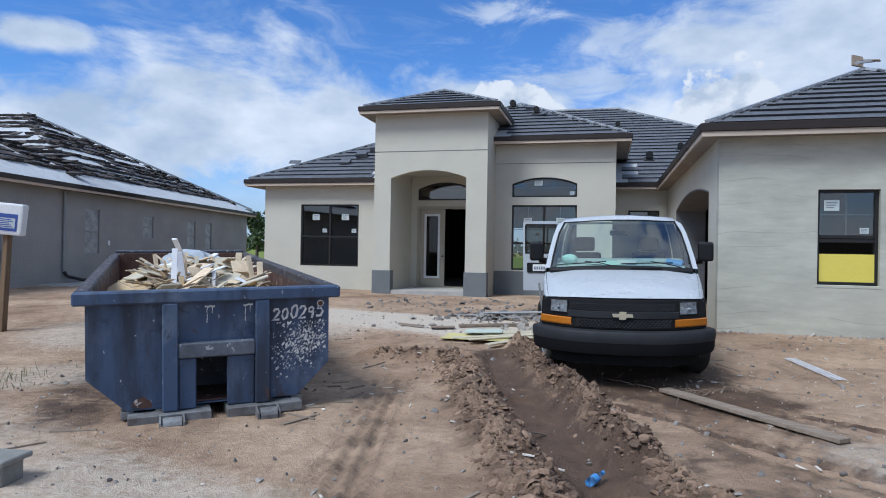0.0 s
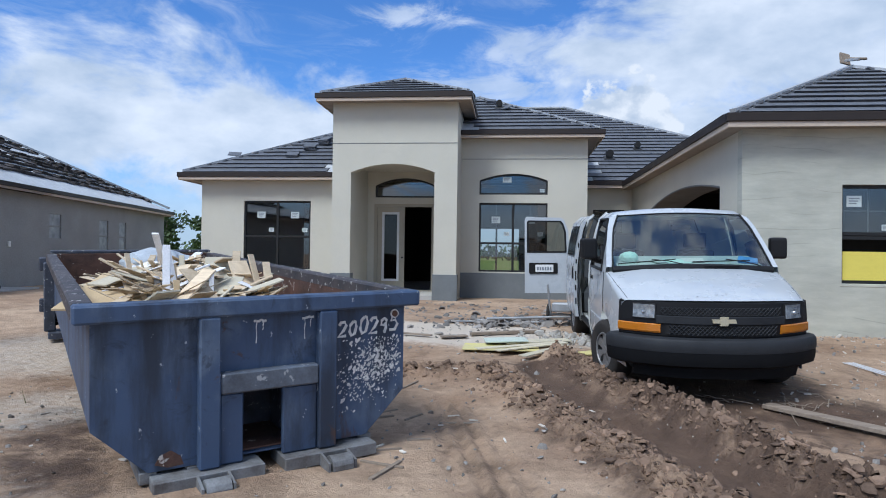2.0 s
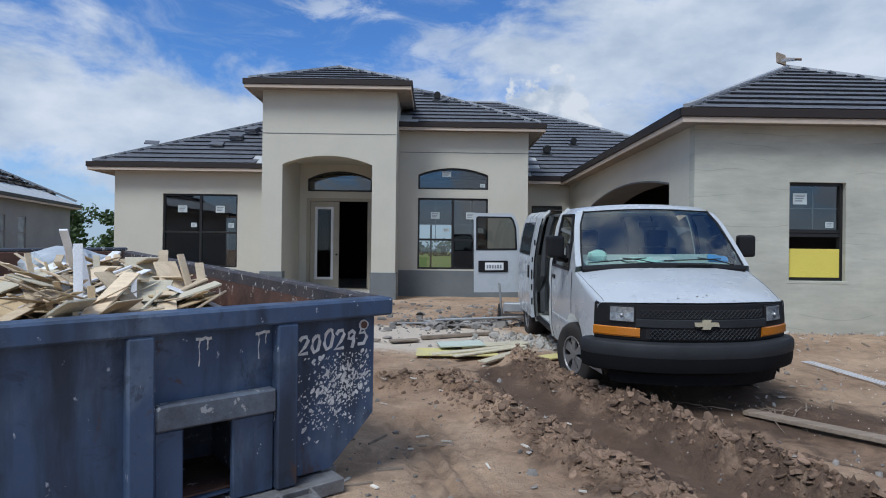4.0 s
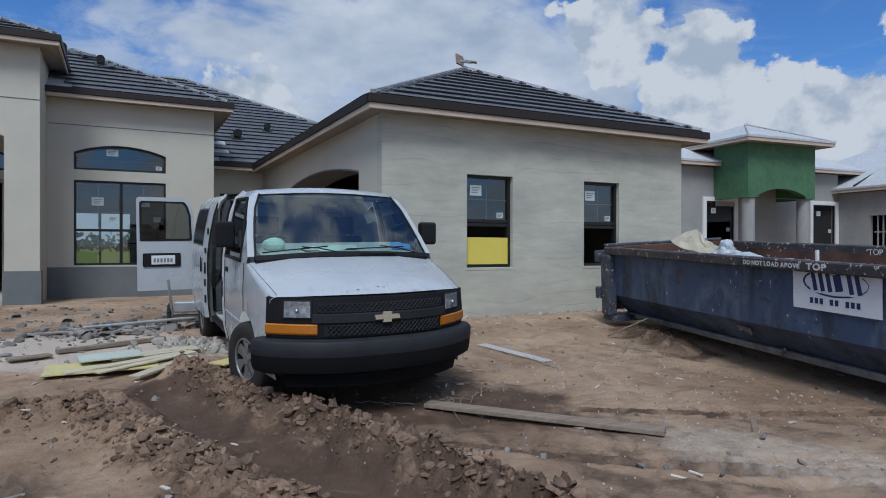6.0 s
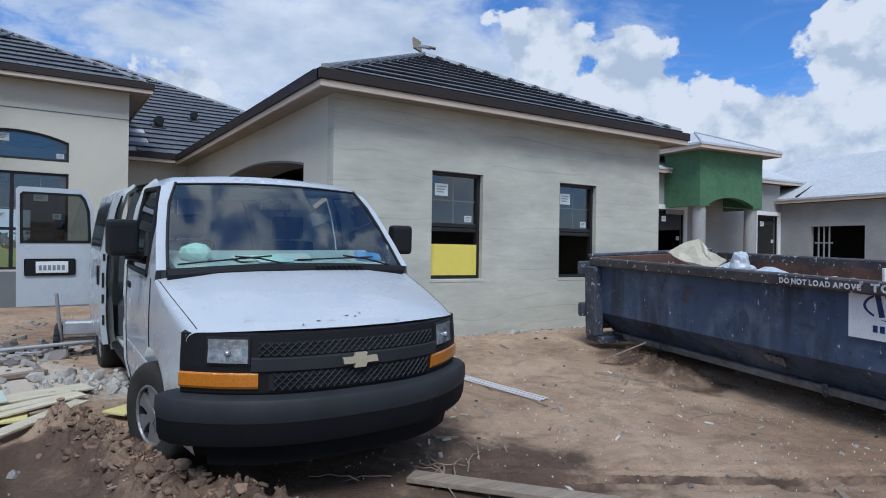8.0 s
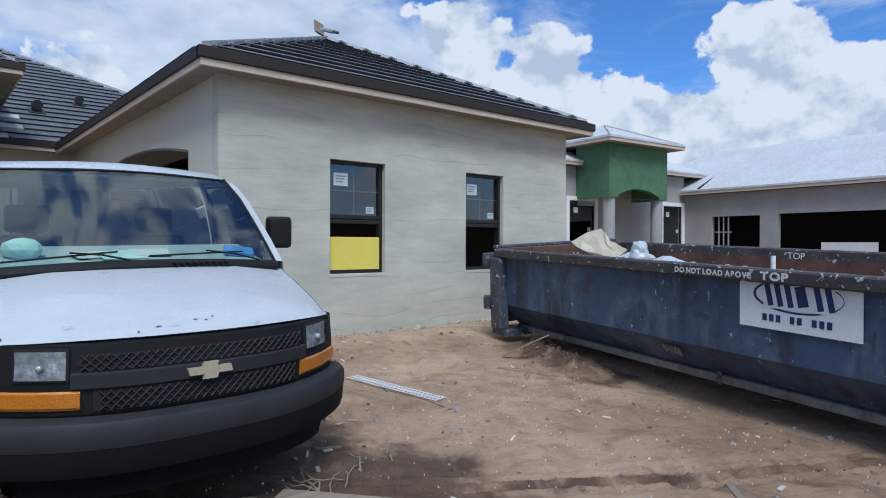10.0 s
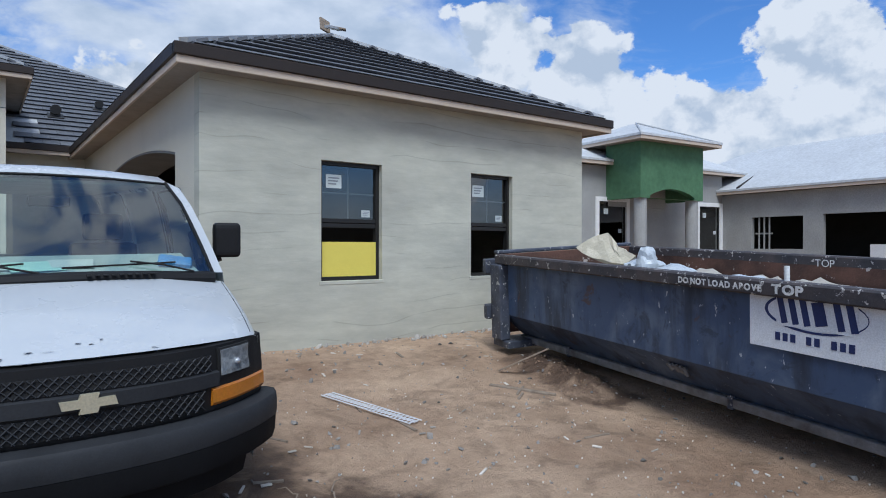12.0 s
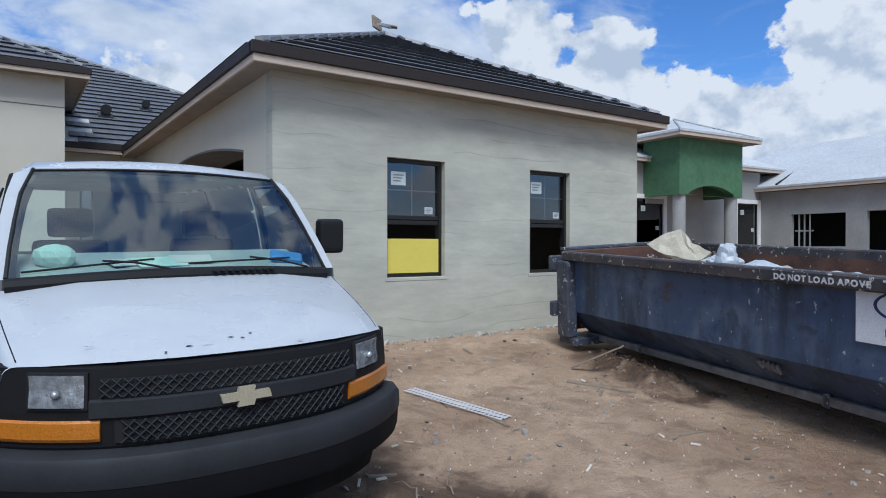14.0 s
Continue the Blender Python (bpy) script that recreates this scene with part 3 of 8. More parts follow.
def hip_roof(parent, x0, x1, y0, y1, z, pitch=0.5, m=None, ridge_axis="auto", deck=None, cover=None, tiles=True, label="", fascia=0.2, drip=0.13, soffit_in=0.45, single=None, tile_mat=None, course=0.40, skip=None, faces=("front", "left", "right"), caps=True, trim=None, drip_mat=None):
    """A hip roof over the eave rectangle, with deck, fascia boards, dark drip edge, soffit, tile courses and ridge strips. Returns the roof part."""
    m = m or Matrix.Identity(4)
    hx, hy = (x1 - x0) / 2, (y1 - y0) / 2
    h = min(hx, hy)
    top = z + h * pitch
    if hx <= hy:
        ra, rb = Vector(((x0 + x1) / 2, y0 + h, top)), Vector(((x0 + x1) / 2, y1 - h, top))
    else:
        ra, rb = Vector((x0 + h, (y0 + y1) / 2, top)), Vector((x1 - h, (y0 + y1) / 2, top))
    c = [Vector(p) for p in ((x0, y0, z), (x1, y0, z), (x1, y1, z), (x0, y1, z))]
    bm = bmesh.new()

    def poly(*p):
        bm.faces.new([bm.verts.new(q) for q in p])
    if hx <= hy:
        poly(c[0], c[1], ra), poly(c[1], c[2], rb, ra), poly(c[2], c[3], rb), poly(c[3], c[0], ra, rb)
    else:
        poly(c[0], c[1], rb, ra), poly(c[1], c[2], rb), poly(c[2], c[3], ra, rb), poly(c[3], c[0], ra)
    poly(*[p - Vector((0, 0, 0.03)) for p in c])
    bmesh.ops.remove_doubles(bm, verts=bm.verts, dist=0.001)
    end = x1 if trim is None else trim      # where the roof dies against a taller part
    if trim is not None:
        bmesh.ops.bisect_plane(bm, geom=bm.verts[:] + bm.edges[:] + bm.faces[:], plane_co=(trim, 0, 0), plane_no=(1, 0, 0), clear_outer=True)
    roof = part("roof", move_into(bm, m), deck or UNDERLAY, parent, label)
    t = 0.035
    for a, b, cc, d in ((x0, end, y0, y0 + t), (x0, end, y1 - t, y1), (x0, x0 + t, y0 + t, y1 - t), (x1 - t, x1, y0 + t, y1 - t)):
        if a >= end:
            continue
        part("fascia_board", cube(a, b, cc, d, z - fascia, z - drip + 0.02, 0.004, m), FASCIA, roof, "bare pale wood fascia board")
        e = 0.03
        part("drip_edge", cube(a - e, b + e, cc - e, d + e, z - drip + 0.02, z + 0.035, 0.01, m), drip_mat or DRIP, roof, "folded metal drip edge" if drip_mat else "dark bronze metal drip edge")
    part("soffit", cube(x0 + t, end - t, y0 + t, y1 - t, z - fascia + 0.03, z - fascia + 0.05, 0, m), SOFFIT, roof)
    if tiles:
        R3 = m.to_3x3()
        sl = math.sqrt(1 + pitch * pitch)
        run = h * sl
        lists = {}
        for face in faces:
            lst = []
            if face == "front":
                o, r, u, w = c[0], Vector((1, 0, 0)), Vector((0, 1, pitch)).normalized(), x1 - x0
            elif face == "left":
                o, r, u, w = c[3], Vector((0, -1, 0)), Vector((1, 0, pitch)).normalized(), y1 - y0
            elif face == "right":
                o, r, u, w = c[1], Vector((0, 1, 0)), Vector((-1, 0, pitch)).normalized(), y1 - y0
            o, r, u = m @ o, R3 @ r, R3 @ u
            slope_tiles(lst, o, r, u, lambda q: q / sl + 0.05, lambda q: w - q / sl - 0.05, run, course=course, skip=(lambda a, b, f=face: skip(f, a, b)) if skip else None, jitter=0.006)
            lists[face] = lst
        for face, lst in lists.items():
            if single == face:
                for tt in lst[:300]:
                    me = bpy.data.meshes.new("roof_tile")
                    me.from_pydata([tuple(v) for v in tile_corners(tt)], [], [f for f in TILE_FACES])
                    me.materials.append(TILE)
                    ob = new("roof_tile", me)
                    ob.parent = roof
                lst = lst[300:]
            if lst:
                tiles_joined("roof_tiles", lst, tile_mat or TILES, roof, "rows of flat charcoal concrete roof tiles")
    if caps:
        # galvanised hip and ridge strips, not yet capped with tile
        ends = [(c[0], ra), (c[1], ra if hx <= hy else rb), (ra, rb)]
        if (c[3] - c[0]).length < 1e9:
            ends += [(c[2], rb), (c[3], rb if hx <= hy else ra)]
        for a, b in ends:
            if (b - a).length < 0.1 or max(a.x, b.x) > end + 0.01:
                continue
            bm = bmesh.new()
            d = (b - a).normalized()
            mm = Matrix.Translation((a + b) / 2 + Vector((0, 0, 0.045))) @ d.to_track_quat("X", "Z").to_matrix().to_4x4()
            L = (b - a).length
            box(bm, -L / 2 + 0.15, L / 2, -0.055, 0.055, -0.03, 0.03, mm)
            part("ridge_strip", move_into(bm, m), CAP, roof, "pale metal ridge strip")
    return roof


CAP = surface("galvanised_strip", (0.48, 0.49, 0.50), rough=0.5, metal=0.4, scale=6, amount=0.5, bump=0.0)

# ---- ground ----


def smooth(a, b, v):
    t = min(max((v - a) / (b - a), 0.0), 1.0)
    return t * t * (3 - 2 * t)


def seg(x, y, ax, ay, bx, by):
    """Distance from a line piece, and how far along it."""
    dx, dy = bx - ax, by - ay
    t = ((x - ax) * dx + (y - ay) * dy) / (dx * dx + dy * dy)
    t = min(max(t, 0), 1)
    return math.hypot(x - ax - t * dx, y - ay - t * dy), t


# mud berms: start, end, width, height
BERMS = [((-1.85, 8.6), (-1.24, 7.0), 0.36, 0.10), ((-1.24, 7.0), (-0.80, 5.8), 0.36, 0.13), ((-0.80, 5.8), (-0.16, 4.0), 0.35, 0.13), ((-0.16, 4.0), (0.35, 2.5), 0.32, 0.12),
         ((-1.0, 9.6), (-0.60, 8.45), 0.25, 0.18), ((-0.60, 8.45), (-0.28, 7.6), 0.20, 0.17), ((-0.28, 7.6), (0.02, 6.85), 0.23, 0.23), ((0.02, 6.85), (0.52, 5.0), 0.23, 0.21), ((0.52, 5.0), (1.1, 3.8), 0.20, 0.10),
         ((-3.0, 8.6), (-1.8, 8.8), 0.36, 0.10), ((0.5, 3.3), (1.6, 3.5), 0.22, 0.08), ((5.70, 9.75), (5.45, 8.8), 0.36, 0.12)]
RUTS = [((-1.25, 9.1), (-0.65, 7.0), 0.30, 0.06), ((-0.65, 7.0), (0.25, 4.2), 0.34, 0.08), ((0.35, 4.2), (0.95, 2.2), 0.36, 0.07), ((1.1, 6.8), (2.2, 4.6), 0.40, 0.04)]
TRACKS = [((0.4, 6.9), (2.6, 5.0), 0.30), ((2.6, 5.0), (4.4, 3.9), 0.30), ((1.3, 7.6), (3.4, 6.3), 0.25), ((3.4, 6.3), (5.4, 5.2), 0.25), ((-2.3, 7.4), (-1.3, 3.0), 0.28)]
# moist earth; the strip from (-0.1, 8.5) paints shade under the van
WET_SHADE = [((-1.24, 7.0), (-0.16, 4.0), 0.45, 0.6), ((-0.28, 7.6), (0.52, 5.0), 0.35, 0.85), ((-1.25, 9.1), (-0.65, 7.0), 0.45, 1.0), ((-0.65, 7.0), (0.25, 4.2), 0.5, 1.15), ((0.45, 4.2), (1.2, 2.0), 0.5, 0.9), ((0.3, 7.9), (1.7, 7.4), 0.8, 0.9), ((-0.1, 8.5), (1.2, 8.5), 0.8, 1.0), ((1.0, 6.8), (2.3, 5.7), 0.6, 0.5), ((0.4, 6.9), (2.6, 5.0), 0.16, 0.75), ((2.6, 5.0), (4.4, 3.9), 0.14, 0.7), ((1.9, 7.2), (3.4, 6.3), 0.12, 0.7), ((3.4, 6.3), (5.4, 5.2), 0.12, 0.6),
       ((-0.5, 8.3), (0.6, 5.0), 0.30, 0.85), ((-2.3, 7.0), (-1.9, 5.2), 0.30, 0.36), ((-1.9, 5.2), (-1.35, 3.4), 0.22, 0.42), ((-2.2, 8.9), (-1.0, 9.2), 0.7, 0.45), ((4.7, 9.6), (4.4, 7.5), 0.5, 0.3), ((1.4, 7.1), (3.4, 5.5), 0.85, 0.40), ((0.9, 5.2), (2.2, 4.3), 0.8, 0.45), ((-4.5, 4.55), (-5.94, 6.33), 0.38, 0.75), ((3.0, 7.2), (5.2, 8.2), 1.0, 0.24), ((2.4, 8.6), (4.6, 9.6), 0.9, 0.22), ((5.75, 9.9), (5.4, 8.5), 0.5, 0.8)]
DUST = [((-7.5, 4.2), (-3.2, 2.4), 1.7, 0.48), ((-8.0, 9.0), (-5.2, 10.5), 1.8, 0.55), ((-6.5, 6.0), (-5.5, 7.5), 1.0, 0.5), ((3.2, 8.6), (4.3, 6.2), 0.7, 0.10), ((-5.5, 12.0), (-1.8, 11.2), 1.2, 0.95), ((-1.8, 11.2), (-0.5, 10.6), 0.5, 0.5), ((-3.4, 3.2), (-1.2, 2.6), 1.0, 0.55), ((1.2, 17.5), (2.5, 12.2), 0.4, 0.3), ((2.5, 5.7), (3.2, 4.4), 0.55, 0.48)]


def level(x, y):
    """Broad shape of the site: it rises to the house pads."""
    z = 0.28 * smooth(7.0, 12.2, y)
    z += 0.10 * smooth(-6, -9.5, x) * (1 - smooth(7.0, 12.2, y))
    z += 0.16 * smooth(5.0, 8.0, x) * smooth(4.5, 10.0, y) * (1 - smooth(7.0, 12.2, y))
    return z


def height(x, y):
    z = level(x, y)
    n = noise.noise((x * 0.8, y * 0.8, 3.1))
    near = max(0.0, 1 - max(abs(x) / 30, abs(y - 8) / 30))
    z += near * (0.025 * n + 0.012 * noise.noise((x * 2.9, y * 2.9, 9.7)))
    z += 0.05 * math.exp(-((x - 1.4) ** 2 + (y - 8.66) ** 2) / 0.5)
    if -4 < x < 6.5 and 1 < y < 10.8:
        rough = noise.noise((x * 5.5, y * 5.5, 1.0))
        rough2 = noise.noise((x * 14, y * 14, 5.0))
        crest = 0.0
        for (a, b, w, h) in BERMS:
            d, t = seg(x + 0.10 * n, y, *a, *b)
            k = math.exp(-(d / w * (1 + 0.25 * rough)) ** 3 * 2.0)
            if k > 0.02:
                cell = noise.voronoi((x * 8.5 + 0.6 * rough, y * 8.5, 4.0))[0]
                lump = min(1.0, (cell[1] - cell[0]) * 2.6)
                cell = noise.voronoi((x * 19 + rough, y * 19, 8.0))[0]
                lump = 0.65 * lump + 0.5 * min(1.0, (cell[1] - cell[0]) * 2.6)
                crest = max(crest, h * k * (0.55 + 0.4 * rough + 0.65 * lump) + 0.05 * k * rough2)
        z += crest
        for (a, b, w) in TRACKS:
            d, t = seg(x, y, *a, *b)
            if d < w:
                z += 0.026 * math.cos(d / w * 12.0) * (1 - d / w) + 0.016 * rough2 - 0.014
        for (a, b, w, h) in RUTS:
            d, t = seg(x, y, *a, *b)
            z -= h * smooth(w, w * 0.55, d)
    return z


def axis_steps(a, b, fine, far_lo, far_hi):
    v, step = [a], fine
    while v[-1] < b:
        v.append(v[-1] + fine)
    step = fine
    while v[-1] < far_hi:
        step *= 1.09
        v.append(v[-1] + step)
    lo, step = [a], fine
    while lo[-1] > far_lo:
        step *= 1.09
        lo.append(lo[-1] - step)
    return lo[:0:-1] + v


def build_ground():
    xs, ys = axis_steps(-3.3, 4.6, 0.024, -900, 900), axis_steps(2.4, 9.8, 0.024, -900, 1500)
    vs = [(x, y, height(x, y)) for y in ys for x in xs]
    nx = len(xs)
    fs = [(j * nx + i, j * nx + i + 1, (j + 1) * nx + i + 1, (j + 1) * nx + i) for j in range(len(ys) - 1) for i in range(nx - 1)]
    me = bpy.data.meshes.new("ground")
    me.from_pydata(vs, [], fs)
    me.materials.append(GROUND)
    me.shade_smooth()
    maps = {k: me.attributes.new(k, "FLOAT", "POINT") for k in ("wet_shade", "dust", "turf")}
    for key, lines in (("wet_shade", WET_SHADE), ("dust", DUST)):
        vals = np.zeros(len(vs), dtype=np.float32)
        for i, (x, y, z) in enumerate(vs):
            if abs(x) < 12 and -4 < y < 24:
                best = 0.0
                for a, b, w, s in lines:
                    d, t = seg(x, y, *a, *b)
                    best = max(best, s * smooth(w * 1.35, w * 0.45, d))
                vals[i] = best
        maps[key].data.foreach_set("value", vals)
    vals = np.array([smooth(30, 44, y) for x, y, z in vs], dtype=np.float32)
    maps["turf"].data.foreach_set("value", vals)
    tagged(new("ground", me), "bare sandy building-site ground with soggy wheel ruts and painted shade under the van", "ground", kind="structure")


build_ground()

# ---- the house under construction ----
PAD = 0.22
house = empty("house", pose(0, 0, PAD), "single-storey stucco house under construction with charcoal tile roof", "house")
house.matrix_world = Matrix.Identity(4)
FRONT = lambda y: pose(0, y, 0)                      # wall facing -y: local x is x
SIDE_W = lambda x, y: pose(x, y, 0, 0, 0, -90)       # wall facing -x: local x runs towards -y
SIDE_E = lambda x, y: pose(x, y, 0, 0, 0, 90)        # wall facing +x: local x runs towards +y

# the wing with the arched garage mouth
GX0, GX1, GY = 2.23, 9.10, 12.04
wall("wall", house, RAW, FRONT(GY), GX0, GX1, PAD, 3.80, 0.22, [(3.84, 4.80, 1.16, 2.82), (6.46, 7.36, 1.16, 2.82)], "raw trowelled grey stucco wall")
wall("wall", house, STUCCO, SIDE_W(GX0, GY + 0.22), -9.7, 0, PAD, 3.80, 0.35, [(-6.9, -0.92, PAD, 3.17, 0.26)], "painted stucco wall with a wide arched opening")
# added lining, darker grey than the wall, over the arch's underside and jambs
bm = bmesh.new()
outline_ring(bm, arch_outline(-6.898, -0.922, PAD, 3.168, 0.26), arch_outline(-6.87, -0.95, PAD + 0.004, 3.14, 0.26), 0.004, 0.80)
part("arch_lining", move_into(bm, SIDE_W(GX0, GY + 0.22)), REVEAL, house, "dark grey lining added inside the arched opening")
wall("wall", house, RAW, SIDE_E(GX1, GY + 0.22), 0, 20, PAD, 3.80, 0.22)
for s0, s1, yellow in ((3.84, 4.80, True), (6.46, 7.36, False)):
    window(house, FRONT(GY), s0, s1, 1.16, 2.82, depth=0.13, rails=[(s0 + 0.05, s1 - 0.05, 2.0), (s0 + 0.05, s1 - 0.05, 1.93)],
           grid=[((s0 + s1) / 2 - 0.008, (s0 + s1) / 2 + 0.008, 2.03, 2.77), (s0 + 0.05, s1 - 0.05, 2.38, 2.396)],
           stickers=[(s0 + 0.25, 2.55, 0.24, 0.19), (s1 - 0.20, 2.11, 0.14, 0.10)], sill=RAW, pane_z0=2.0, label="black-framed single-hung window with stickers")
    if yellow:
        tagged(part("yellow_board", cube(s0 + 0.052, s1 - 0.052, GY + 0.085, GY + 0.10, 1.215, 1.70, 0.003), YELLOW_BOARD), "yellow sheathing board set in an open lower sash", "board")
# centre bay with the tall arched window
MY, MX1 = 19.72, 0.55
wall("wall", house, STUCCO, FRONT(MY), -3.2, MX1, PAD, 5.20, 0.25, [(-2.62, -0.60, 1.07, 3.12), (-2.62, -0.60, 3.37, 3.99, 0.20)], "greige painted stucco wall")
wall("wall", house, STUCCO, SIDE_E(MX1, MY + 0.25), 0, 2.3, PAD, 5.20, 0.25)
part("wall_base", cube(-3.165, MX1 + 0.02, MY - 0.02, MY - 0.002, PAD, 1.03, 0.004), BASE_GREY, house, "dark grey painted wall base")
part("control_joint", cube(-3.15, MX1, MY - 0.006, MY - 0.001, 4.42, 4.44), REVEAL, house)
window(house, FRONT(MY), -2.62, -0.60, 1.07, 3.12, depth=0.09, mullions=[-1.61], rails=[(-2.57, -1.645, 1.92), (-1.575, -0.65, 1.92)],
       grid=[(-2.115, -2.10, 1.95, 3.07), (-2.57, -1.645, 2.35, 2.365), (-1.115, -1.10, 1.95, 3.07), (-1.575, -0.65, 2.35, 2.365)],
       stickers=[(-2.12, 2.62, 0.26, 0.2), (-1.10, 2.62, 0.26, 0.2), (-1.80, 2.2, 0.16, 0.12), (-0.8, 2.2, 0.16, 0.12)], label="black-framed double window with stickers")
window(house, FRONT(MY), -2.62, -0.60, 3.37, 3.99, depth=0.09, rise=0.20, stickers=[(-1.8, 3.82, 0.26, 0.16), (-0.76, 3.50, 0.14, 0.1)], label="arched black-framed transom window")
# recess between the bay and the wing
wall("wall", house, STUCCO, FRONT(21.95), MX1, GX0, PAD, 3.90, 0.2, [(1.0, 2.0, 0.9, 3.1)])
window(house, FRONT(21.95), 1.0, 2.0, 0.9, 3.1, depth=0.08, label="narrow black-framed window")
# left wing
LX0 = -11.31
wall("wall", house, STUCCO, FRONT(19.72), LX0, -6.75, PAD, 3.90, 0.25, [(-9.93, -7.80, 1.05, 3.15)], "greige painted stucco wall")
wall("wall", house, STUCCO, SIDE_W(LX0, 19.97), -14, 0, PAD, 3.90, 0.25)
window(house, FRONT(19.72), -9.93, -7.80, 1.05, 3.15, depth=0.09, mullions=[-8.865], rails=[(-9.88, -8.9, 2.05), (-8.83, -7.85, 2.05)],
       stickers=[(-9.4, 2.72, 0.26, 0.2), (-8.32, 2.72, 0.26, 0.2), (-9.07, 2.26, 0.16, 0.13), (-8.0, 2.26, 0.16, 0.13)], label="wide black-framed double window with stickers")
# entrance tower
PX0, PX1, PY, DY = -6.73, -3.17, 18.32, 20.5
wall("wall", house, STUCCO, FRONT(PY), PX0, PX1, PAD, 5.95, 0.3, [(-6.19, -3.81, PAD, 4.09, 0.24)], "tall stucco entrance front with a segmental arch")
for x in (PX0, -4.02 + 0.21):
    wall("wall", house, STUCCO, SIDE_E(x + 0.54 if x == PX0 else PX1, PY + 0.3), 0, DY - PY, PAD, 5.95, 0.54 if x == PX0 else 0.64)
part("porch_ceiling", cube(-6.19, -3.81, PY + 0.3, DY, 4.14, 4.2), STUCCO, house)
part("porch_floor", cube(-6.19, -3.81, PY + 0.02, DY, PAD - 0.2, 0.40), CONCRETE, house, "bare concrete porch slab")
for a, b in ((PX0, -6.19), (-3.81, PX1)):
    part("pillar_base", cube(a - 0.03, b + 0.03, PY - 0.03, PY + 0.27, PAD, 1.0, 0.006), BASE_GREY, house, "dark grey painted pillar base")
part("control_joint", cube(PX0, PX1, PY - 0.006, PY - 0.001, 4.66, 4.68), REVEAL, house)
wall("wall", house, STUCCO, FRONT(DY), -6.19, -3.81, PAD, 4.2, 0.2, [(-5.98, -4.02, 0.40, 3.14), (-5.95, -4.02, 3.34, 3.95, 0.24)])
window(house, FRONT(DY), -5.95, -4.02, 3.34, 3.95, depth=0.07, rise=0.24, label="arched transom over the entrance door")


def entrance():
    door = new("door")
    door.parent = house
    door["label"] = "beige primed double door, one leaf standing open"
    m = FRONT(DY)
    rect = lambda a, b, c, d: [(a, c), (b, c), (b, d), (a, d)]
    bm = bmesh.new()
    outline_ring(bm, rect(-5.98, -4.02, 0.40, 3.14), rect(-5.88, -4.12, 0.43, 3.05), 0.02, 0.16)
    part("door_frame", move_into(bm, m), DOOR_PAINT, door)
    bm = bmesh.new()
    outline_ring(bm, rect(-5.87, -5.01, 0.44, 3.04), rect(-5.71, -5.2, 0.72, 2.86), 0.06, 0.11)
    leaf = part("door_leaf", move_into(bm, m), DOOR_PAINT, door)
    bm = bmesh.new()
    outline_ring(bm, rect(-5.73, -5.18, 0.70, 2.88), rect(-5.66, -5.25, 0.77, 2.81), 0.05, 0.12)
    part("glazing_trim", move_into(bm, m), WHITE, leaf, "pale glazing trim")
    bm = bmesh.new()
    bm.faces.new([bm.verts.new((x, 0.08, z)) for x, z in ((-5.67, 0.76), (-5.24, 0.76), (-5.24, 2.82), (-5.67, 2.82))])
    p = part("pane", move_into(bm, m), DOOR_GLASS, leaf, recalc=False)
    p.visible_shadow = False
    bm = bmesh.new()
    tube(bm, (-5.07, 0.06, 1.45), (-5.07, 0.0, 1.45), 0.03)
    part("door_handle", move_into(bm, m), FRAME, leaf)
    # the open leaf, swung into the hall
    bm = bmesh.new()
    box(bm, 0, 0.05, 0, 0.86, 0.44, 3.04, m @ pose(-4.17, 0.16, 0, 0, 0, -8))
    part("open_leaf", bm, DOOR_PAINT, door)


entrance()
# added rooms behind the glass, shade painted near-black, way out to the back lawn
wall("back_wall", house, ROOM_SHADE, FRONT(29.0), -11.3, 9.1, PAD, 3.9, 0.2, [(-4.3, -1.3, 0.35, 2.75), (-9.6, -8.2, 1.0, 2.2)])
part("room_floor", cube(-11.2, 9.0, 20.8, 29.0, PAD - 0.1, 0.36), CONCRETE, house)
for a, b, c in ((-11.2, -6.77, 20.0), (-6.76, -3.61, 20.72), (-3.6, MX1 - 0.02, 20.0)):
    part("room_ceiling", cube(a, b, c, 29.0, 4.02, 4.1), ROOM_SHADE, house)
part("room_ceiling", cube(MX1, 9.0, 22.16, 29.0, 3.80, 3.88), ROOM_SHADE, house)
part("partition", cube(-6.9, -6.75, 20.75, 29.0, 0.36, 4.0), ROOM_SHADE, house)
part("partition", cube(-3.78, -3.66, 20.75, 26.0, 0.36, 4.0), ROOM_SHADE, house)
part("partition", cube(-0.5, -0.38, 20.0, 29.0, 0.36, 4.0), ROOM_SHADE, house)
part("garage_ceiling", cube(GX0 + 0.35, GX1, GY + 0.22, 20.5, 3.5, 3.58), ROOM_SHADE, house)
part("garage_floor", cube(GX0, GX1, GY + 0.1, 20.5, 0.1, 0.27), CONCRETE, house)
part("partition", cube(GX0 + 0.36, GX1 - 0.22, 20.5, 20.6, 0.27, 3.5), ROOM_SHADE, house)
part("partition", cube(5.62, 5.74, GY + 0.22, 20.5, 0.27, 3.5), ROOM_SHADE, house)
for nm, a in (("back_mullion", -3.3), ("back_mullion", -2.3)):
    part(nm, cube(a - 0.04, a + 0.04, 29.05, 29.12, 0.35, 2.75), FRAME, house)


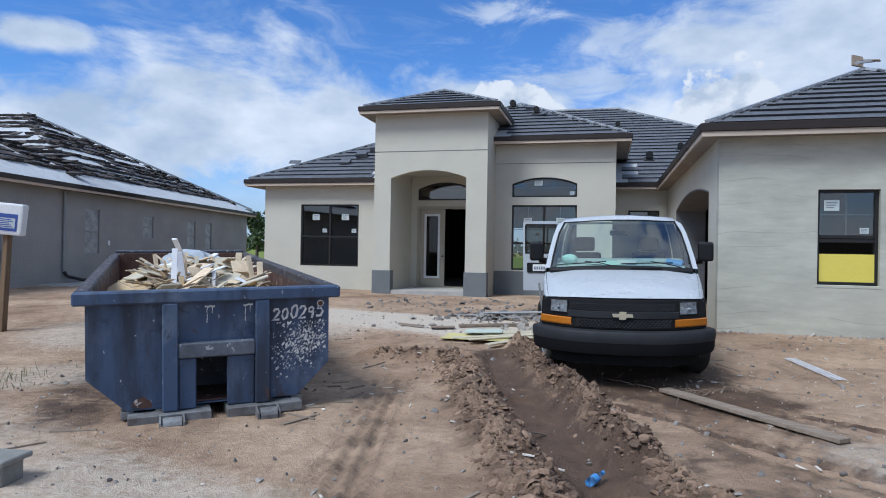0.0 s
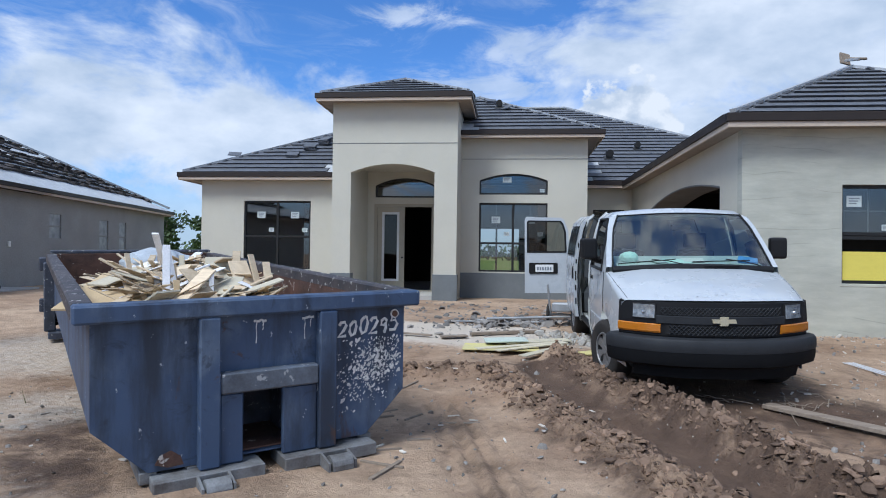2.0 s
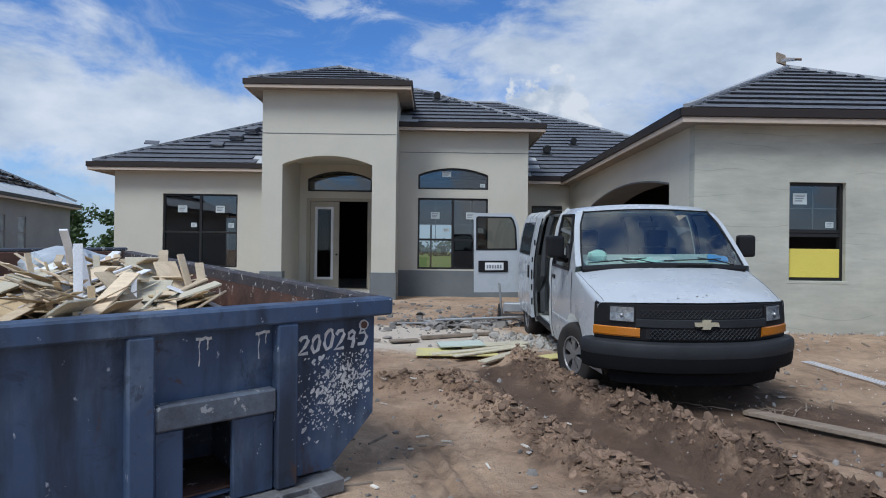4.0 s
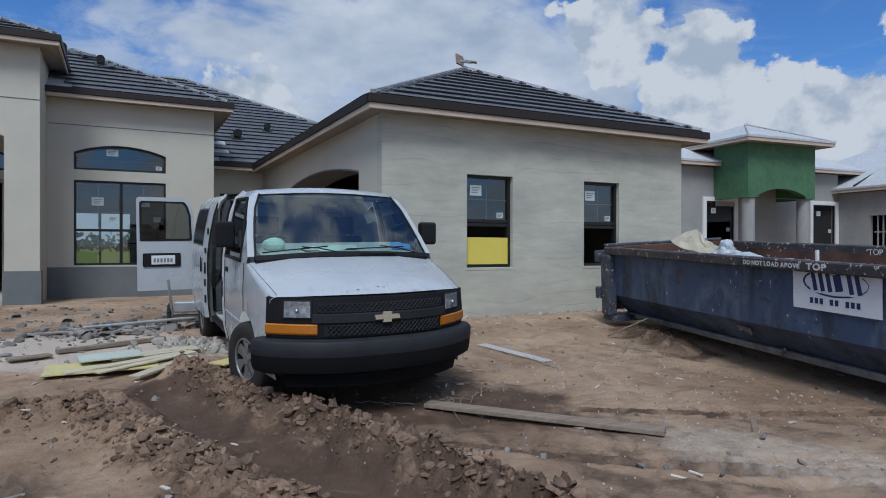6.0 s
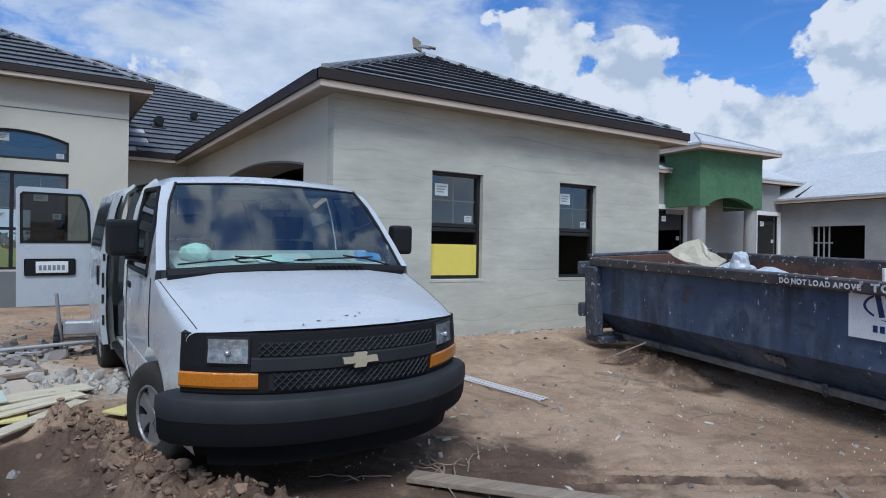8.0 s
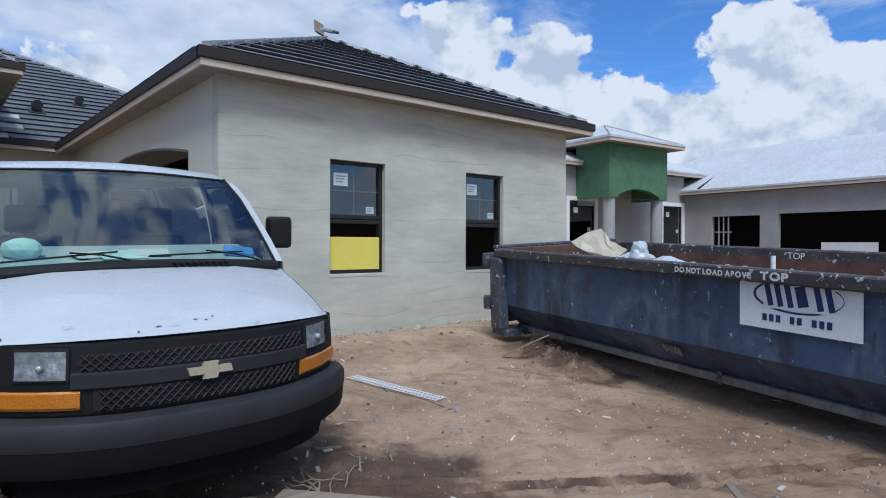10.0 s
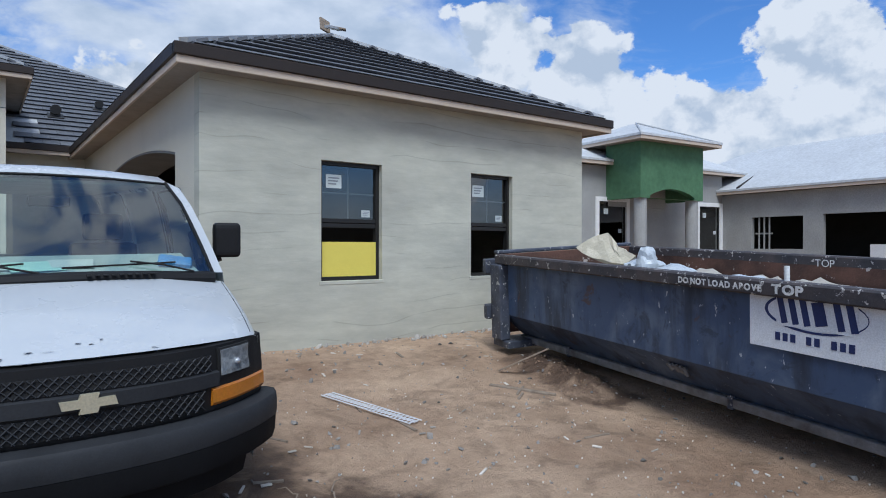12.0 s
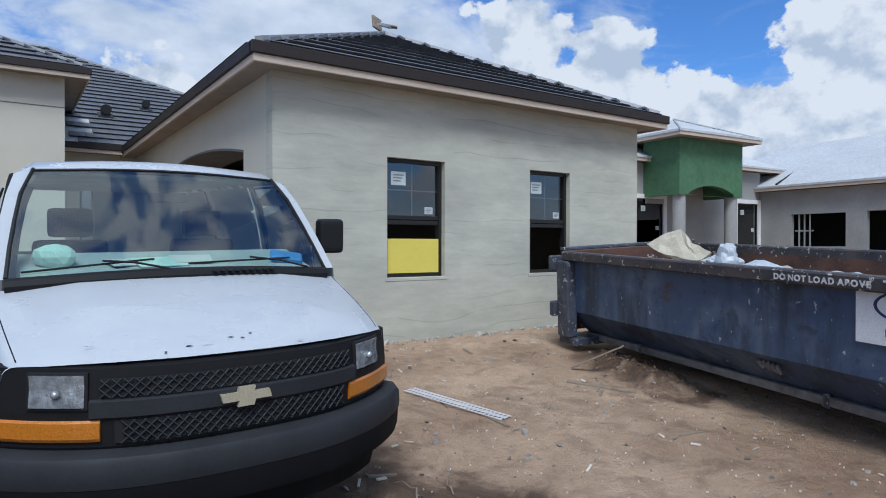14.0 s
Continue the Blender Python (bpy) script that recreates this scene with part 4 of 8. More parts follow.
hip_roof(house, 1.88, 9.50, 11.68, 30.0, 3.93, pitch=0.48, single="front", label="hip roof with charcoal tile courses", faces=("front", "left", "right"))
hip_roof(house, -6.6, 0.98, 19.34, 36.0, 5.20, faces=("front", "right"), skip=lambda f, s, h: f == "front" and s < 3.9 and h < 0.5, label="hip roof with charcoal tile courses")
hip_roof(house, -11.9, -3.2, 19.34, 37.0, 3.96, faces=("front", "left"), trim=-6.76, skip=lambda f, s, h: f == "front" and (s > 4.75 - 0.3 * math.sin(h * 7) and h < 1.2 or s > 4.95), label="hip roof with charcoal tile courses")
hip_roof(house, -12.0, 9.6, 21.55, 39.2, 3.97, faces=("front",), skip=lambda f, s, h: f == "front" and (s < 13.0 + 0.22 * math.sin(h * 9) and h < 1.75 or s < 9.5), label="main hip roof with charcoal tile courses")
hip_roof(house, -7.12, -2.78, 17.92, 22.3, 5.98, pitch=0.44, faces=("front", "left", "right"), label="small hip roof over the entrance")

# ---- neighbouring houses ----


def neighbour_west():
    m = pose(-16.9, 14.4, 0, 0, 0, 100.1)
    h = empty("house", m, "long dark grey stucco house with a half-tiled roof", "house")
    i = Matrix.Identity(4)
    ws = [(4.0, 4.9, 1.28, 2.94), (7.76, 8.64, 1.93, 2.89), (11.6, 12.5, 1.45, 2.86), (13.5, 14.3, 1.45, 2.86)]
    wall("wall", h, NEIGHBOUR, i, -14, 19.0, 0.1, 3.55, 0.22, ws, "smooth dark grey stucco wall")
    wall("wall", h, NEIGHBOUR, pose(19.0, 0.22, 0, 0, 0, 90), 0, 15.5, 0.1, 3.55, 0.22)
    wall("wall", h, NEIGHBOUR, pose(-14, 0.22, 0, 0, 0, -90), -15.5, 0, 0.1, 3.55, 0.22)
    for a, b, c, d in ws:
        window(h, i, a, b, c, d, depth=0.05, rails=[(a + 0.05, b - 0.05, (c + d) / 2)], glass=FILM, frame_mat=NEIGHBOUR, label="small window masked with cloudy plastic film", frame_w=0.04)
    bm = bmesh.new()
    tube(bm, (2.85, -0.06, 0.7), (2.85, -0.06, 3.42), 0.05)
    part("downpipe", bm, PIPE_GREY, h, "grey downpipe")
    bm = bmesh.new()
    for p, q in (((2.85, -0.06, 0.72), (2.95, -0.12, 0.55)), ((2.95, -0.12, 0.55), (3.35, -0.4, 0.42)), ((3.35, -0.4, 0.42), (3.75, -0.75, 0.40))):
        tube(bm, p, q, 0.055)
    part("drain_hose", bm, FRAME, h, "black corrugated drain hose")
    mt = part("meter_box", cube(0.0, 0.36, -0.16, -0.002, 1.38, 1.90, 0.02), PIPE_GREY, h, "grey electricity meter box")
    for x in (0.1, 0.26):
        bm = bmesh.new()
        tube(bm, (x, -0.08, 0.2), (x, -0.08, 1.38), 0.03)
        part("conduit", bm, PIPE_GREY, mt)
    part("outlet_box", cube(5.34, 5.46, -0.05, -0.002, 1.62, 1.80, 0.01), WHITE, h, "white outdoor outlet box")
    part("slab", cube(1.7, 5.2, -1.1, -0.002, 0.2, 0.33, 0.01), CONCRETE, h, "pale concrete equipment slab")
    z = 3.63
    sl = math.sqrt(1.25)
    rnd = random.Random(5)

    def loose_rows(o, r, u, nrm, span, first, last, step, fill):
        """Rows of stacked tiles laid out on a slope, broken here and there."""
        out = []
        hh = first
        while hh < last:
            a, b = hh / sl + 0.1, span - hh / sl - 0.05
            x = a
            while x < b:
                run = rnd.uniform(1.5, 6.0)
                if rnd.random() < fill:
                    q = x
                    while q < min(x + run, b):
                        dz = rnd.uniform(-0.06, 0.06)
                        out.append((o, r, u, nrm, q, q + 0.4, hh + dz, hh + dz + 0.46, rnd.choice((0.05, 0.10, 0.14))))
                        q += 0.41
                x += run + rnd.uniform(0.05, 0.5)
            hh += rnd.choice((step, step * 1.1, step * 1.3))
        return out
    roof = hip_roof(h, 3.0, 19.4, -0.4, 22.0, z, tiles=False, caps=False, label="white underlay roof with loose tile rows")
    rows = loose_rows(Vector((3.0, -0.4, z)), Vector((1, 0, 0)), Vector((0, 1, 0.5)).normalized(), Vector((0, -0.447, 0.894)), 16.4, 1.35, 9.0, 0.47, 0.93)
    rows += loose_rows(Vector((19.4, -0.4, z)), Vector((0, 1, 0)), Vector((-1, 0, 0.5)).normalized(), Vector((0.447, 0, 0.894)), 22.4, 0.9, 9.0, 0.55, 0.85)
    rows += loose_rows(Vector((3.0, 22.0, z)), Vector((0, -1, 0)), Vector((1, 0, 0.5)).normalized(), Vector((-0.447, 0, 0.894)), 22.4, 0.9, 9.0, 0.55, 0.85)
    tiles_joined("loose_tiles", rows, BROWN_TILES, roof, "stacked brown concrete tiles laid out in rows")
    roof2 = hip_roof(h, -14.4, 7.2, -0.4, 13.2, z, tiles=False, caps=False, label="white underlay roof with loose tile rows")
    rows = loose_rows(Vector((-14.4, -0.4, z)), Vector((1, 0, 0)), Vector((0, 1, 0.5)).normalized(), Vector((0, -0.447, 0.894)), 21.6, 1.35, 7.4, 0.47, 0.93)
    tiles_joined("loose_tiles", rows, BROWN_TILES, roof2, "stacked brown concrete tiles laid out in rows")
    for a, b in (((19.2, -0.2, 3.85), (11.2, 7.8, 7.85)),):
        d = (Vector(b) - Vector(a))
        bm = bmesh.new()
        box(bm, -d.length / 2, d.length / 2, -0.05, 0.05, -0.03, 0.06, Matrix.Translation((Vector(a) + Vector(b)) / 2) @ d.to_track_quat("X", "Z").to_matrix().to_4x4())
        part("ridge_strip", bm, CAP, roof)


def neighbour_east():
    m = pose(22.2, 21.0, 0, 0, 0, -5)
    h = empty("house", m, "grey block house with a green sheathed entrance tower", "house")
    i = Matrix.Identity(4)
    g = 0.2
    wall("wall", h, BLOCK_GREY, i, -8.0, 6.36, g, 4.95, 0.22, [(-1.72, -0.10, 0.9, 3.52), (4.65, 6.2, 0.9, 3.55)], "bare grey stucco wall")
    wall("wall", h, BLOCK_GREY, pose(-8.0, 0.22, 0, 0, 0, -90), -12, 0, g, 4.95, 0.22)
    for a, b in ((-1.72, -0.10), (4.65, 6.2)):
        w = window(h, i, a, b, 0.9, 3.52, depth=0.06, stickers=[(a + 0.5, 3.1, 0.25, 0.22), (b - 0.3, 2.3, 0.18, 0.16)], label="dark window with a broad white surround")
        bm = bmesh.new()
        rect = lambda p, q, c, d: [(p, c), (q, c), (q, d), (p, d)]
        outline_ring(bm, rect(a - 0.16, b + 0.16, 0.75, 3.68), rect(a + 0.02, b - 0.02, 0.92, 3.5), -0.06, 0.02)
        part("surround", bm, WHITE, w, "broad white window surround")
    # added near-black backing paints the shade behind the windows
    part("room_back", cube(-7.8, 6.3, 3.0, 3.1, g, 4.9), ROOM_SHADE, h)
    # tower
    t0, t1, ty = -1.27, 2.51, -1.8
    wall("tower_front", h, GREEN, pose(0, ty, 0), t0, t1, 3.55, 5.75, 0.3, [(t0 + 0.55, t1 - 0.55, 3.55, 3.95, 0.3)], "green sheathing board over an arched porch")
    wall("tower_side", h, GREEN, pose(t0, ty + 0.3, 0, 0, 0, -90), -1.5, 0, 3.55, 5.75, 0.2, (), "green sheathing board")
    wall("tower_side", h, GREEN, pose(t1, ty + 0.3, 0, 0, 0, 90), 0, 1.5, 3.55, 5.75, 0.2)
    for x in (t0 + 0.33, t1 - 0.33):
        bm = bmesh.new()
        tube(bm, (x, ty + 0.3, g), (x, ty + 0.3, 3.57), 0.25, n=20)
        part("column", bm, BLOCK_GREY, h, "round grey stucco column", smooth=False)
    part("porch_back", cube(t0 + 0.1, t1 - 0.1, -0.05, -0.002, 3.3, 4.9), BLOCK_GREY, h)
    # projecting wing
    wx = 6.36
    wall("wing_wall", h, BLOCK_GREY, pose(wx, 0, 0, 0, 0, -90), -0.2, 14.0, g, 4.05, 0.22, [(1.51, 3.84, 1.55, 2.97), (4.65, 9.6, g, 3.0)], "bare grey stucco wall with a wide garage opening")
    wall("wing_wall", h, BLOCK_GREY, pose(0, -14.0, 0), wx + 0.22, 15.5, g, 4.05, 0.22)
    for k in range(3):
        s = -(1.78 + 0.24 * k)
        part("stud", cube(wx + 0.1, wx + 0.15, s - 0.05, s, 1.55, 2.97), BLOCK_GREY, h, "grey stud behind a window opening")
    part("nogging", cube(wx + 0.16, wx + 0.20, -2.4, -1.6, 2.20, 2.27), BLOCK_GREY, h)
    # added back and ceiling in the shade colour, blocking sky through the openings
    part("wing_back", cube(wx + 4.0, wx + 4.1, -13.5, 7.0, g, 4.0), ROOM_SHADE, h)
    part("wing_ceiling", cube(wx + 0.23, wx + 4.0, -13.7, 7.0, 3.3, 3.36), ROOM_SHADE, h)
    part("stacked_panel", cube(wx + 0.5, wx + 0.55, -8.3, -6.2, g, 1.75), WHITE, h, "white panel leaning in the garage")
    hip_roof(h, -8.4, 8.0, -0.4, 14.0, 5.15, drip_mat=UNDERLAY, drip=0.09, tiles=False, caps=False, label="roof in white underlay")
    hip_roof(h, wx - 0.4, 15.9, -14.4, 6.0, 4.25, drip_mat=UNDERLAY, drip=0.09, tiles=False, caps=False, label="roof in white underlay")
    hip_roof(h, t0 - 0.55, t1 + 0.55, ty - 0.5, 3.0, 5.93, pitch=0.40, drip_mat=UNDERLAY, drip=0.09, tiles=False, caps=False, label="small hip roof in white underlay")
    for a, b in (((-1.82, -2.3, 5.95), (0.6, 0.1, 6.93)), ((3.06, -2.3, 5.95), (0.66, 0.1, 6.93)), ((wx - 0.3, -1.0, 4.33), (wx + 1.7, -0.9, 5.2))):
        bm = bmesh.new()
        hip = a[2] > 5
        tube(bm, a, b, 0.03 if hip else 0.06, n=6)
        part("ridge_strip" if hip else "felt_strip", bm, CAP if hip else DRIP, h, "pale metal ridge strip" if hip else "dark strip of roofing felt")


FILM = surface("cloudy_window_film", (0.34, 0.36, 0.38), rough=0.35, dark=(0.16, 0.17, 0.18), scale=3, amount=1.0, bump=0.2, bump_scale=12)
PIPE_GREY = surface("grey_plastic", (0.27, 0.28, 0.28), rough=0.6, scale=5, amount=0.4, bump=0.0)
neighbour_west()
neighbour_east()


# ---- far trees ----
def leaf_cloud(bm, rnd, centre, radius, count, size):
    for _ in range(count):
        d = Vector((rnd.gauss(0, 1), rnd.gauss(0, 1), rnd.gauss(0, 0.8)))
        d = d.normalized() * radius * rnd.uniform(0.45, 1.05)
        p = centre + d
        a = Vector((rnd.uniform(-1, 1), rnd.uniform(-1, 1), rnd.uniform(-1, 1))).normalized()
        b = a.orthogonal().normalized()
        c = a.cross(b)
        s = size * rnd.uniform(0.6, 1.5)
        v = [bm.verts.new(p + q) for q in (b * s, c * s * 0.7, -b * s, -c * s * 0.7)]
        bm.faces.new(v)


def tree(x, y, tall, rnd, label):
    t = empty("tree", pose(x, y, level(x, y)), label, "tree", "trees behind the houses")
    bm = bmesh.new()
    tube(bm, (0, 0, -0.1), (0.1, 0, tall * 0.45), 0.2, 0.12, 8)
    for k in range(4):
        a = k * 1.6 + rnd.random()
        tube(bm, (0.1, 0, tall * 0.4), (math.cos(a) * tall * 0.22, math.sin(a) * tall * 0.22, tall * 0.72), 0.09, 0.04, 6)
    part("trunk", bm, BARK, t)
    bm = bmesh.new()
    for k in range(9):
        a = rnd.uniform(0, 6.28)
        rr = rnd.uniform(0, tall * 0.32)
        leaf_cloud(bm, rnd, Vector((math.cos(a) * rr, math.sin(a) * rr, tall * rnd.uniform(0.35, 0.86))), tall * rnd.uniform(0.13, 0.22), 130, 0.19)
    part("crown", bm, LEAF, t, recalc=False)


rnd = random.Random(11)
for x, y, tall in ((-29, 57, 5.0), (-26.5, 60, 5.6), (-24, 58, 4.6), (-21.5, 62, 5.4), (-32, 63, 5.5), (-18.5, 60, 4.4), (-35.5, 60, 5.8)):
    tree(x, y, tall, rnd, "low dense broadleaf tree at the back of the site")


def far_woods():
    bm = bmesh.new()
    rr = random.Random(3)
    for k in range(420):
        x = -420 + 2.0 * k + rr.uniform(-1, 1)
        y = 175 + rr.uniform(-5, 5)
        leaf_cloud(bm, rr, Vector((x, y, rr.uniform(1.5, 3.6))), rr.uniform(1.8, 3.0), 26, 0.8)
    ob = part("far_woods", bm, LEAF, None, recalc=False)
    tagged(ob, "distant belt of dark green woods", "woods", kind="stuff")


far_woods()

# ---- roll-off dumpsters ----


def worn_steel(name, base, faded, grime, rust, pale):
    """Old dumpster paint: faded clouds, grime running down, small rust blooms, and pale scratches and spots."""
    m = bpy.data.materials.new(name)
    m.use_nodes = True
    node, link = nodes_of(m.node_tree)
    out = node("ShaderNodeOutputMaterial")
    sh = node("ShaderNodeBsdfPrincipled", Roughness=0.5)
    sh.inputs["Specular IOR Level"].default_value = 0.35
    link(sh.outputs[0], out.inputs[0])
    tc = node("ShaderNodeTexCoord")

    def tex(scale, stretch, detail, rough, distort=0.0):
        mp = node("ShaderNodeMapping")
        mp.inputs["Scale"].default_value = stretch
        link(tc.outputs["Object"], mp.inputs[0])
        n = node("ShaderNodeTexNoise", Scale=scale, Detail=detail, Roughness=rough, Distortion=distort)
        link(mp.outputs[0], n.inputs["Vector"])
        return n.outputs["Fac"]

    def layer(under, colour, fac, a, b, top):
        r = node("ShaderNodeMapRange", interpolation_type="SMOOTHSTEP")
        link(fac, r.inputs[0])
        for k, v in ((1, a), (2, b), (3, 0.0), (4, top)):
            r.inputs[k].default_value = v
        mx = node("ShaderNodeMix", data_type="RGBA")
        link(r.outputs[0], mx.inputs[0])
        if isinstance(under, tuple):
            mx.inputs[6].default_value = (*under, 1)
        else:
            link(under, mx.inputs[6])
        mx.inputs[7].default_value = (*colour, 1)
        return mx.outputs[2]
    clouds = tex(1.5, (1, 1, 1), 8.0, 0.62, 0.4)
    c = layer(base, faded, clouds, 0.47, 0.72, 0.9)
    c = layer(c, grime, tex(2.2, (1.6, 1.6, 0.28), 7.0, 0.62), 0.44, 0.68, 0.85)
    c = layer(c, grime, tex(3.3, (1, 1, 1), 8.0, 0.7, 1.2), 0.54, 0.66, 0.6)
    c = layer(c, rust, tex(2.7, (1, 1, 0.8), 9.0, 0.68, 0.5), 0.61, 0.67, 0.8)
    c = layer(c, pale, tex(15, (1, 1, 0.6), 6.0, 0.66), 0.655, 0.685, 0.85)
    c = layer(c, pale, tex(9, (3.5, 3.5, 0.35), 5.0, 0.6), 0.705, 0.735, 0.5)
    link(c, sh.inputs["Base Color"])
    ro = node("ShaderNodeMapRange")
    link(clouds, ro.inputs[0])
    ro.inputs[3].default_value, ro.inputs[4].default_value = 0.38, 0.68
    link(ro.outputs[0], sh.inputs["Roughness"])
    b = node("ShaderNodeBump", Strength=0.35, Distance=0.012)
    link(tex(7, (1, 1, 1), 6.0, 0.6), b.inputs["Height"]), link(b.outputs[0], sh.inputs["Normal"])
    return m


BLUE = worn_steel("worn_navy_steel_paint", (0.052, 0.082, 0.148), (0.125, 0.160, 0.220), (0.022, 0.028, 0.042), (0.075, 0.042, 0.032), (0.42, 0.45, 0.49))
WORN = surface("worn_blue_grey_steel", (0.125, 0.145, 0.18), rough=0.6, dark=(0.06, 0.066, 0.08), scale=6, amount=1.0, bump=0.25, bump_scale=20, spots=(0.34, 0.35, 0.36), spot_scale=14, spot_cut=0.60)
RIM_RUST = surface("rust_streaked_rim", (0.070, 0.058, 0.058), rough=0.65, dark=(0.026, 0.028, 0.036), scale=4, amount=1.0, bump=0.3, bump_scale=20, spots=(0.42, 0.40, 0.38), spot_scale=16, spot_cut=0.595)
EDGE = surface("scuffed_dark_steel", (0.075, 0.085, 0.115), rough=0.55, dark=(0.03, 0.034, 0.045), scale=5, amount=1.0, bump=0.25, bump_scale=20, spots=(0.45, 0.45, 0.43), spot_scale=18, spot_cut=0.60)
BARE = surface("worn_bare_steel", (0.24, 0.245, 0.25), rough=0.6, metal=0.2, dark=(0.10, 0.09, 0.085), scale=6, amount=1.0, bump=0.3, bump_scale=20)
RUST = surface("rusty_brown_steel", (0.13, 0.064, 0.045), rough=0.8, dark=(0.05, 0.03, 0.024), scale=3, amount=1.0, bump=0.4, bump_scale=18, spots=(0.45, 0.40, 0.36), spot_scale=8, spot_cut=0.62)
STENCIL = surface("faded_white_stencil", (0.74, 0.74, 0.72), rough=0.8, dark=(0.42, 0.42, 0.42), scale=18, amount=1.0, bump=0.0)
SIGN_WHITE = surface("white_sign_sheet", (0.78, 0.80, 0.82), rough=0.5, scale=4, amount=0.25, bump=0.0, spots=(0.35, 0.36, 0.38), spot_scale=14, spot_cut=0.74)
SIGN_BLUE = surface("dark_blue_sign_print", (0.02, 0.035, 0.13), rough=0.5, bump=0.0)


def text_mesh(name, body, size, mat, parent, m, extrude=0.001, label="", squash=1.0, bold=0.0):
    """Letters as a mesh, lying in the local x-z plane of m."""
    c = bpy.data.curves.new(name, "FONT")
    c.body, c.size, c.align_x, c.align_y, c.extrude, c.offset = body, size, "CENTER", "CENTER", extrude, bold
    ob = bpy.data.objects.new(name, c)
    scene.collection.objects.link(ob)
    dg = bpy.context.evaluated_depsgraph_get()
    me = bpy.data.meshes.new_from_object(ob.evaluated_get(dg))
    bpy.data.objects.remove(ob)
    bpy.data.curves.remove(c)
    me.transform(m @ pose(0, 0, 0, 90) @ Matrix.Diagonal((squash, 1, 1, 1)))
    me.materials.clear()
    me.materials.append(mat)
    t = new(name, me)
    t.parent = parent
    if label:
        t["label"] = label
    return t


STROKES = {"2": [(0, 0.78), (0.14, 0.98), (0.45, 1), (0.6, 0.78), (0.42, 0.42), (0, 0.0), (0.68, 0.04)],
           "0": [(0.3, 1), (0.08, 0.78), (0.05, 0.3), (0.25, 0), (0.5, 0.12), (0.58, 0.65), (0.46, 0.96), (0.3, 1)],
           "9": [(0.56, 0.82), (0.34, 1), (0.08, 0.84), (0.10, 0.56), (0.34, 0.5), (0.56, 0.78), (0.54, 0.35), (0.44, -0.05)],
           "5": [(0.62, 1.0), (0.14, 0.98), (0.08, 0.56), (0.40, 0.62), (0.60, 0.36), (0.44, 0.02), (0.02, 0.02)]}


def painted_number(d):
    """The number brushed on by hand, digit by digit."""
    rnd = random.Random(4)
    for k, ch in enumerate("200295"):
        bm = bmesh.new()
        w, h = 0.105 * rnd.uniform(0.92, 1.08), 0.118 * rnd.uniform(0.9, 1.15)
        x, z = 0.535 + 0.088 * k, 0.905 + 0.003 * k + rnd.uniform(-0.008, 0.008)
        rope(bm, [(x + a * w + 0.12 * b * h, 0, z + b * h) for a, b in STROKES[ch]], 0.0135, 6)
        for v in bm.verts:
            v.co.y = -0.005 + v.co.y * 0.2
        part("painted_digit", bm, STENCIL, d, "hand-painted white digit")


def splatter(d):
    """White paint flung and wiped over the corner of the plate."""
    rnd = random.Random(17)
    vs, fs = [], []
    while len(vs) < 14 * 900:
        x, z = rnd.gauss(0.85, 0.14), rnd.gauss(0.66, 0.13)
        x += (z - 0.66) * 0.35
        if not (0.52 < x < 1.085 and 0.2 < z < 0.885) or z < 0.16 + max(0, x - 0.78) * 0.97:
            continue
        r = min(0.017, 0.0012 + rnd.expovariate(310))
        long_, lean = rnd.uniform(0.8, 1.7), rnd.gauss(0.25, 0.3)
        n = len(vs)
        ring = []
        for k in range(7):
            a, q = 6.283 * k / 7, r * rnd.uniform(0.55, 1.1)
            u, w = q * math.cos(a), q * long_ * math.sin(a)
            ring.append((x + u + lean * w, z + w))
        vs += [(a, -0.0005, b) for a, b in ring] + [(a, -0.003, b) for a, b in ring]
        fs += [[n + 7 + k for k in range(7)]] + [[n + k, n + (k + 1) % 7, n + 7 + (k + 1) % 7, n + 7 + k] for k in range(7)]
    me = bpy.data.meshes.new("paint_splatter")
    me.from_pydata(vs, [], fs)
    me.materials.append(STENCIL)
    ob = new("paint_splatter", me)
    ob.parent = d
    tagged(ob, "white paint splashes over navy steel", kind="stuff")


def stencil_word(word, size, parent, m, label, squash=1.0, bold=0.0):
    """Each letter its own piece, set one after another about the middle of m."""
    letters, x = [], 0.0
    for ch in word:
        if ch == " ":
            x += size * 0.26
            continue
        ob = text_mesh("stencil_letter", ch, size, STENCIL, parent, Matrix.Identity(4), label=label, squash=squash, bold=bold)
        lo, hi = min(v.co.x for v in ob.data.vertices), max(v.co.x for v in ob.data.vertices)
        letters.append((ob, x - lo))
        x += hi - lo + size * 0.09
    for ob, dx in letters:
        ob.data.transform(m @ Matrix.Translation((dx - x / 2, 0, 0)))


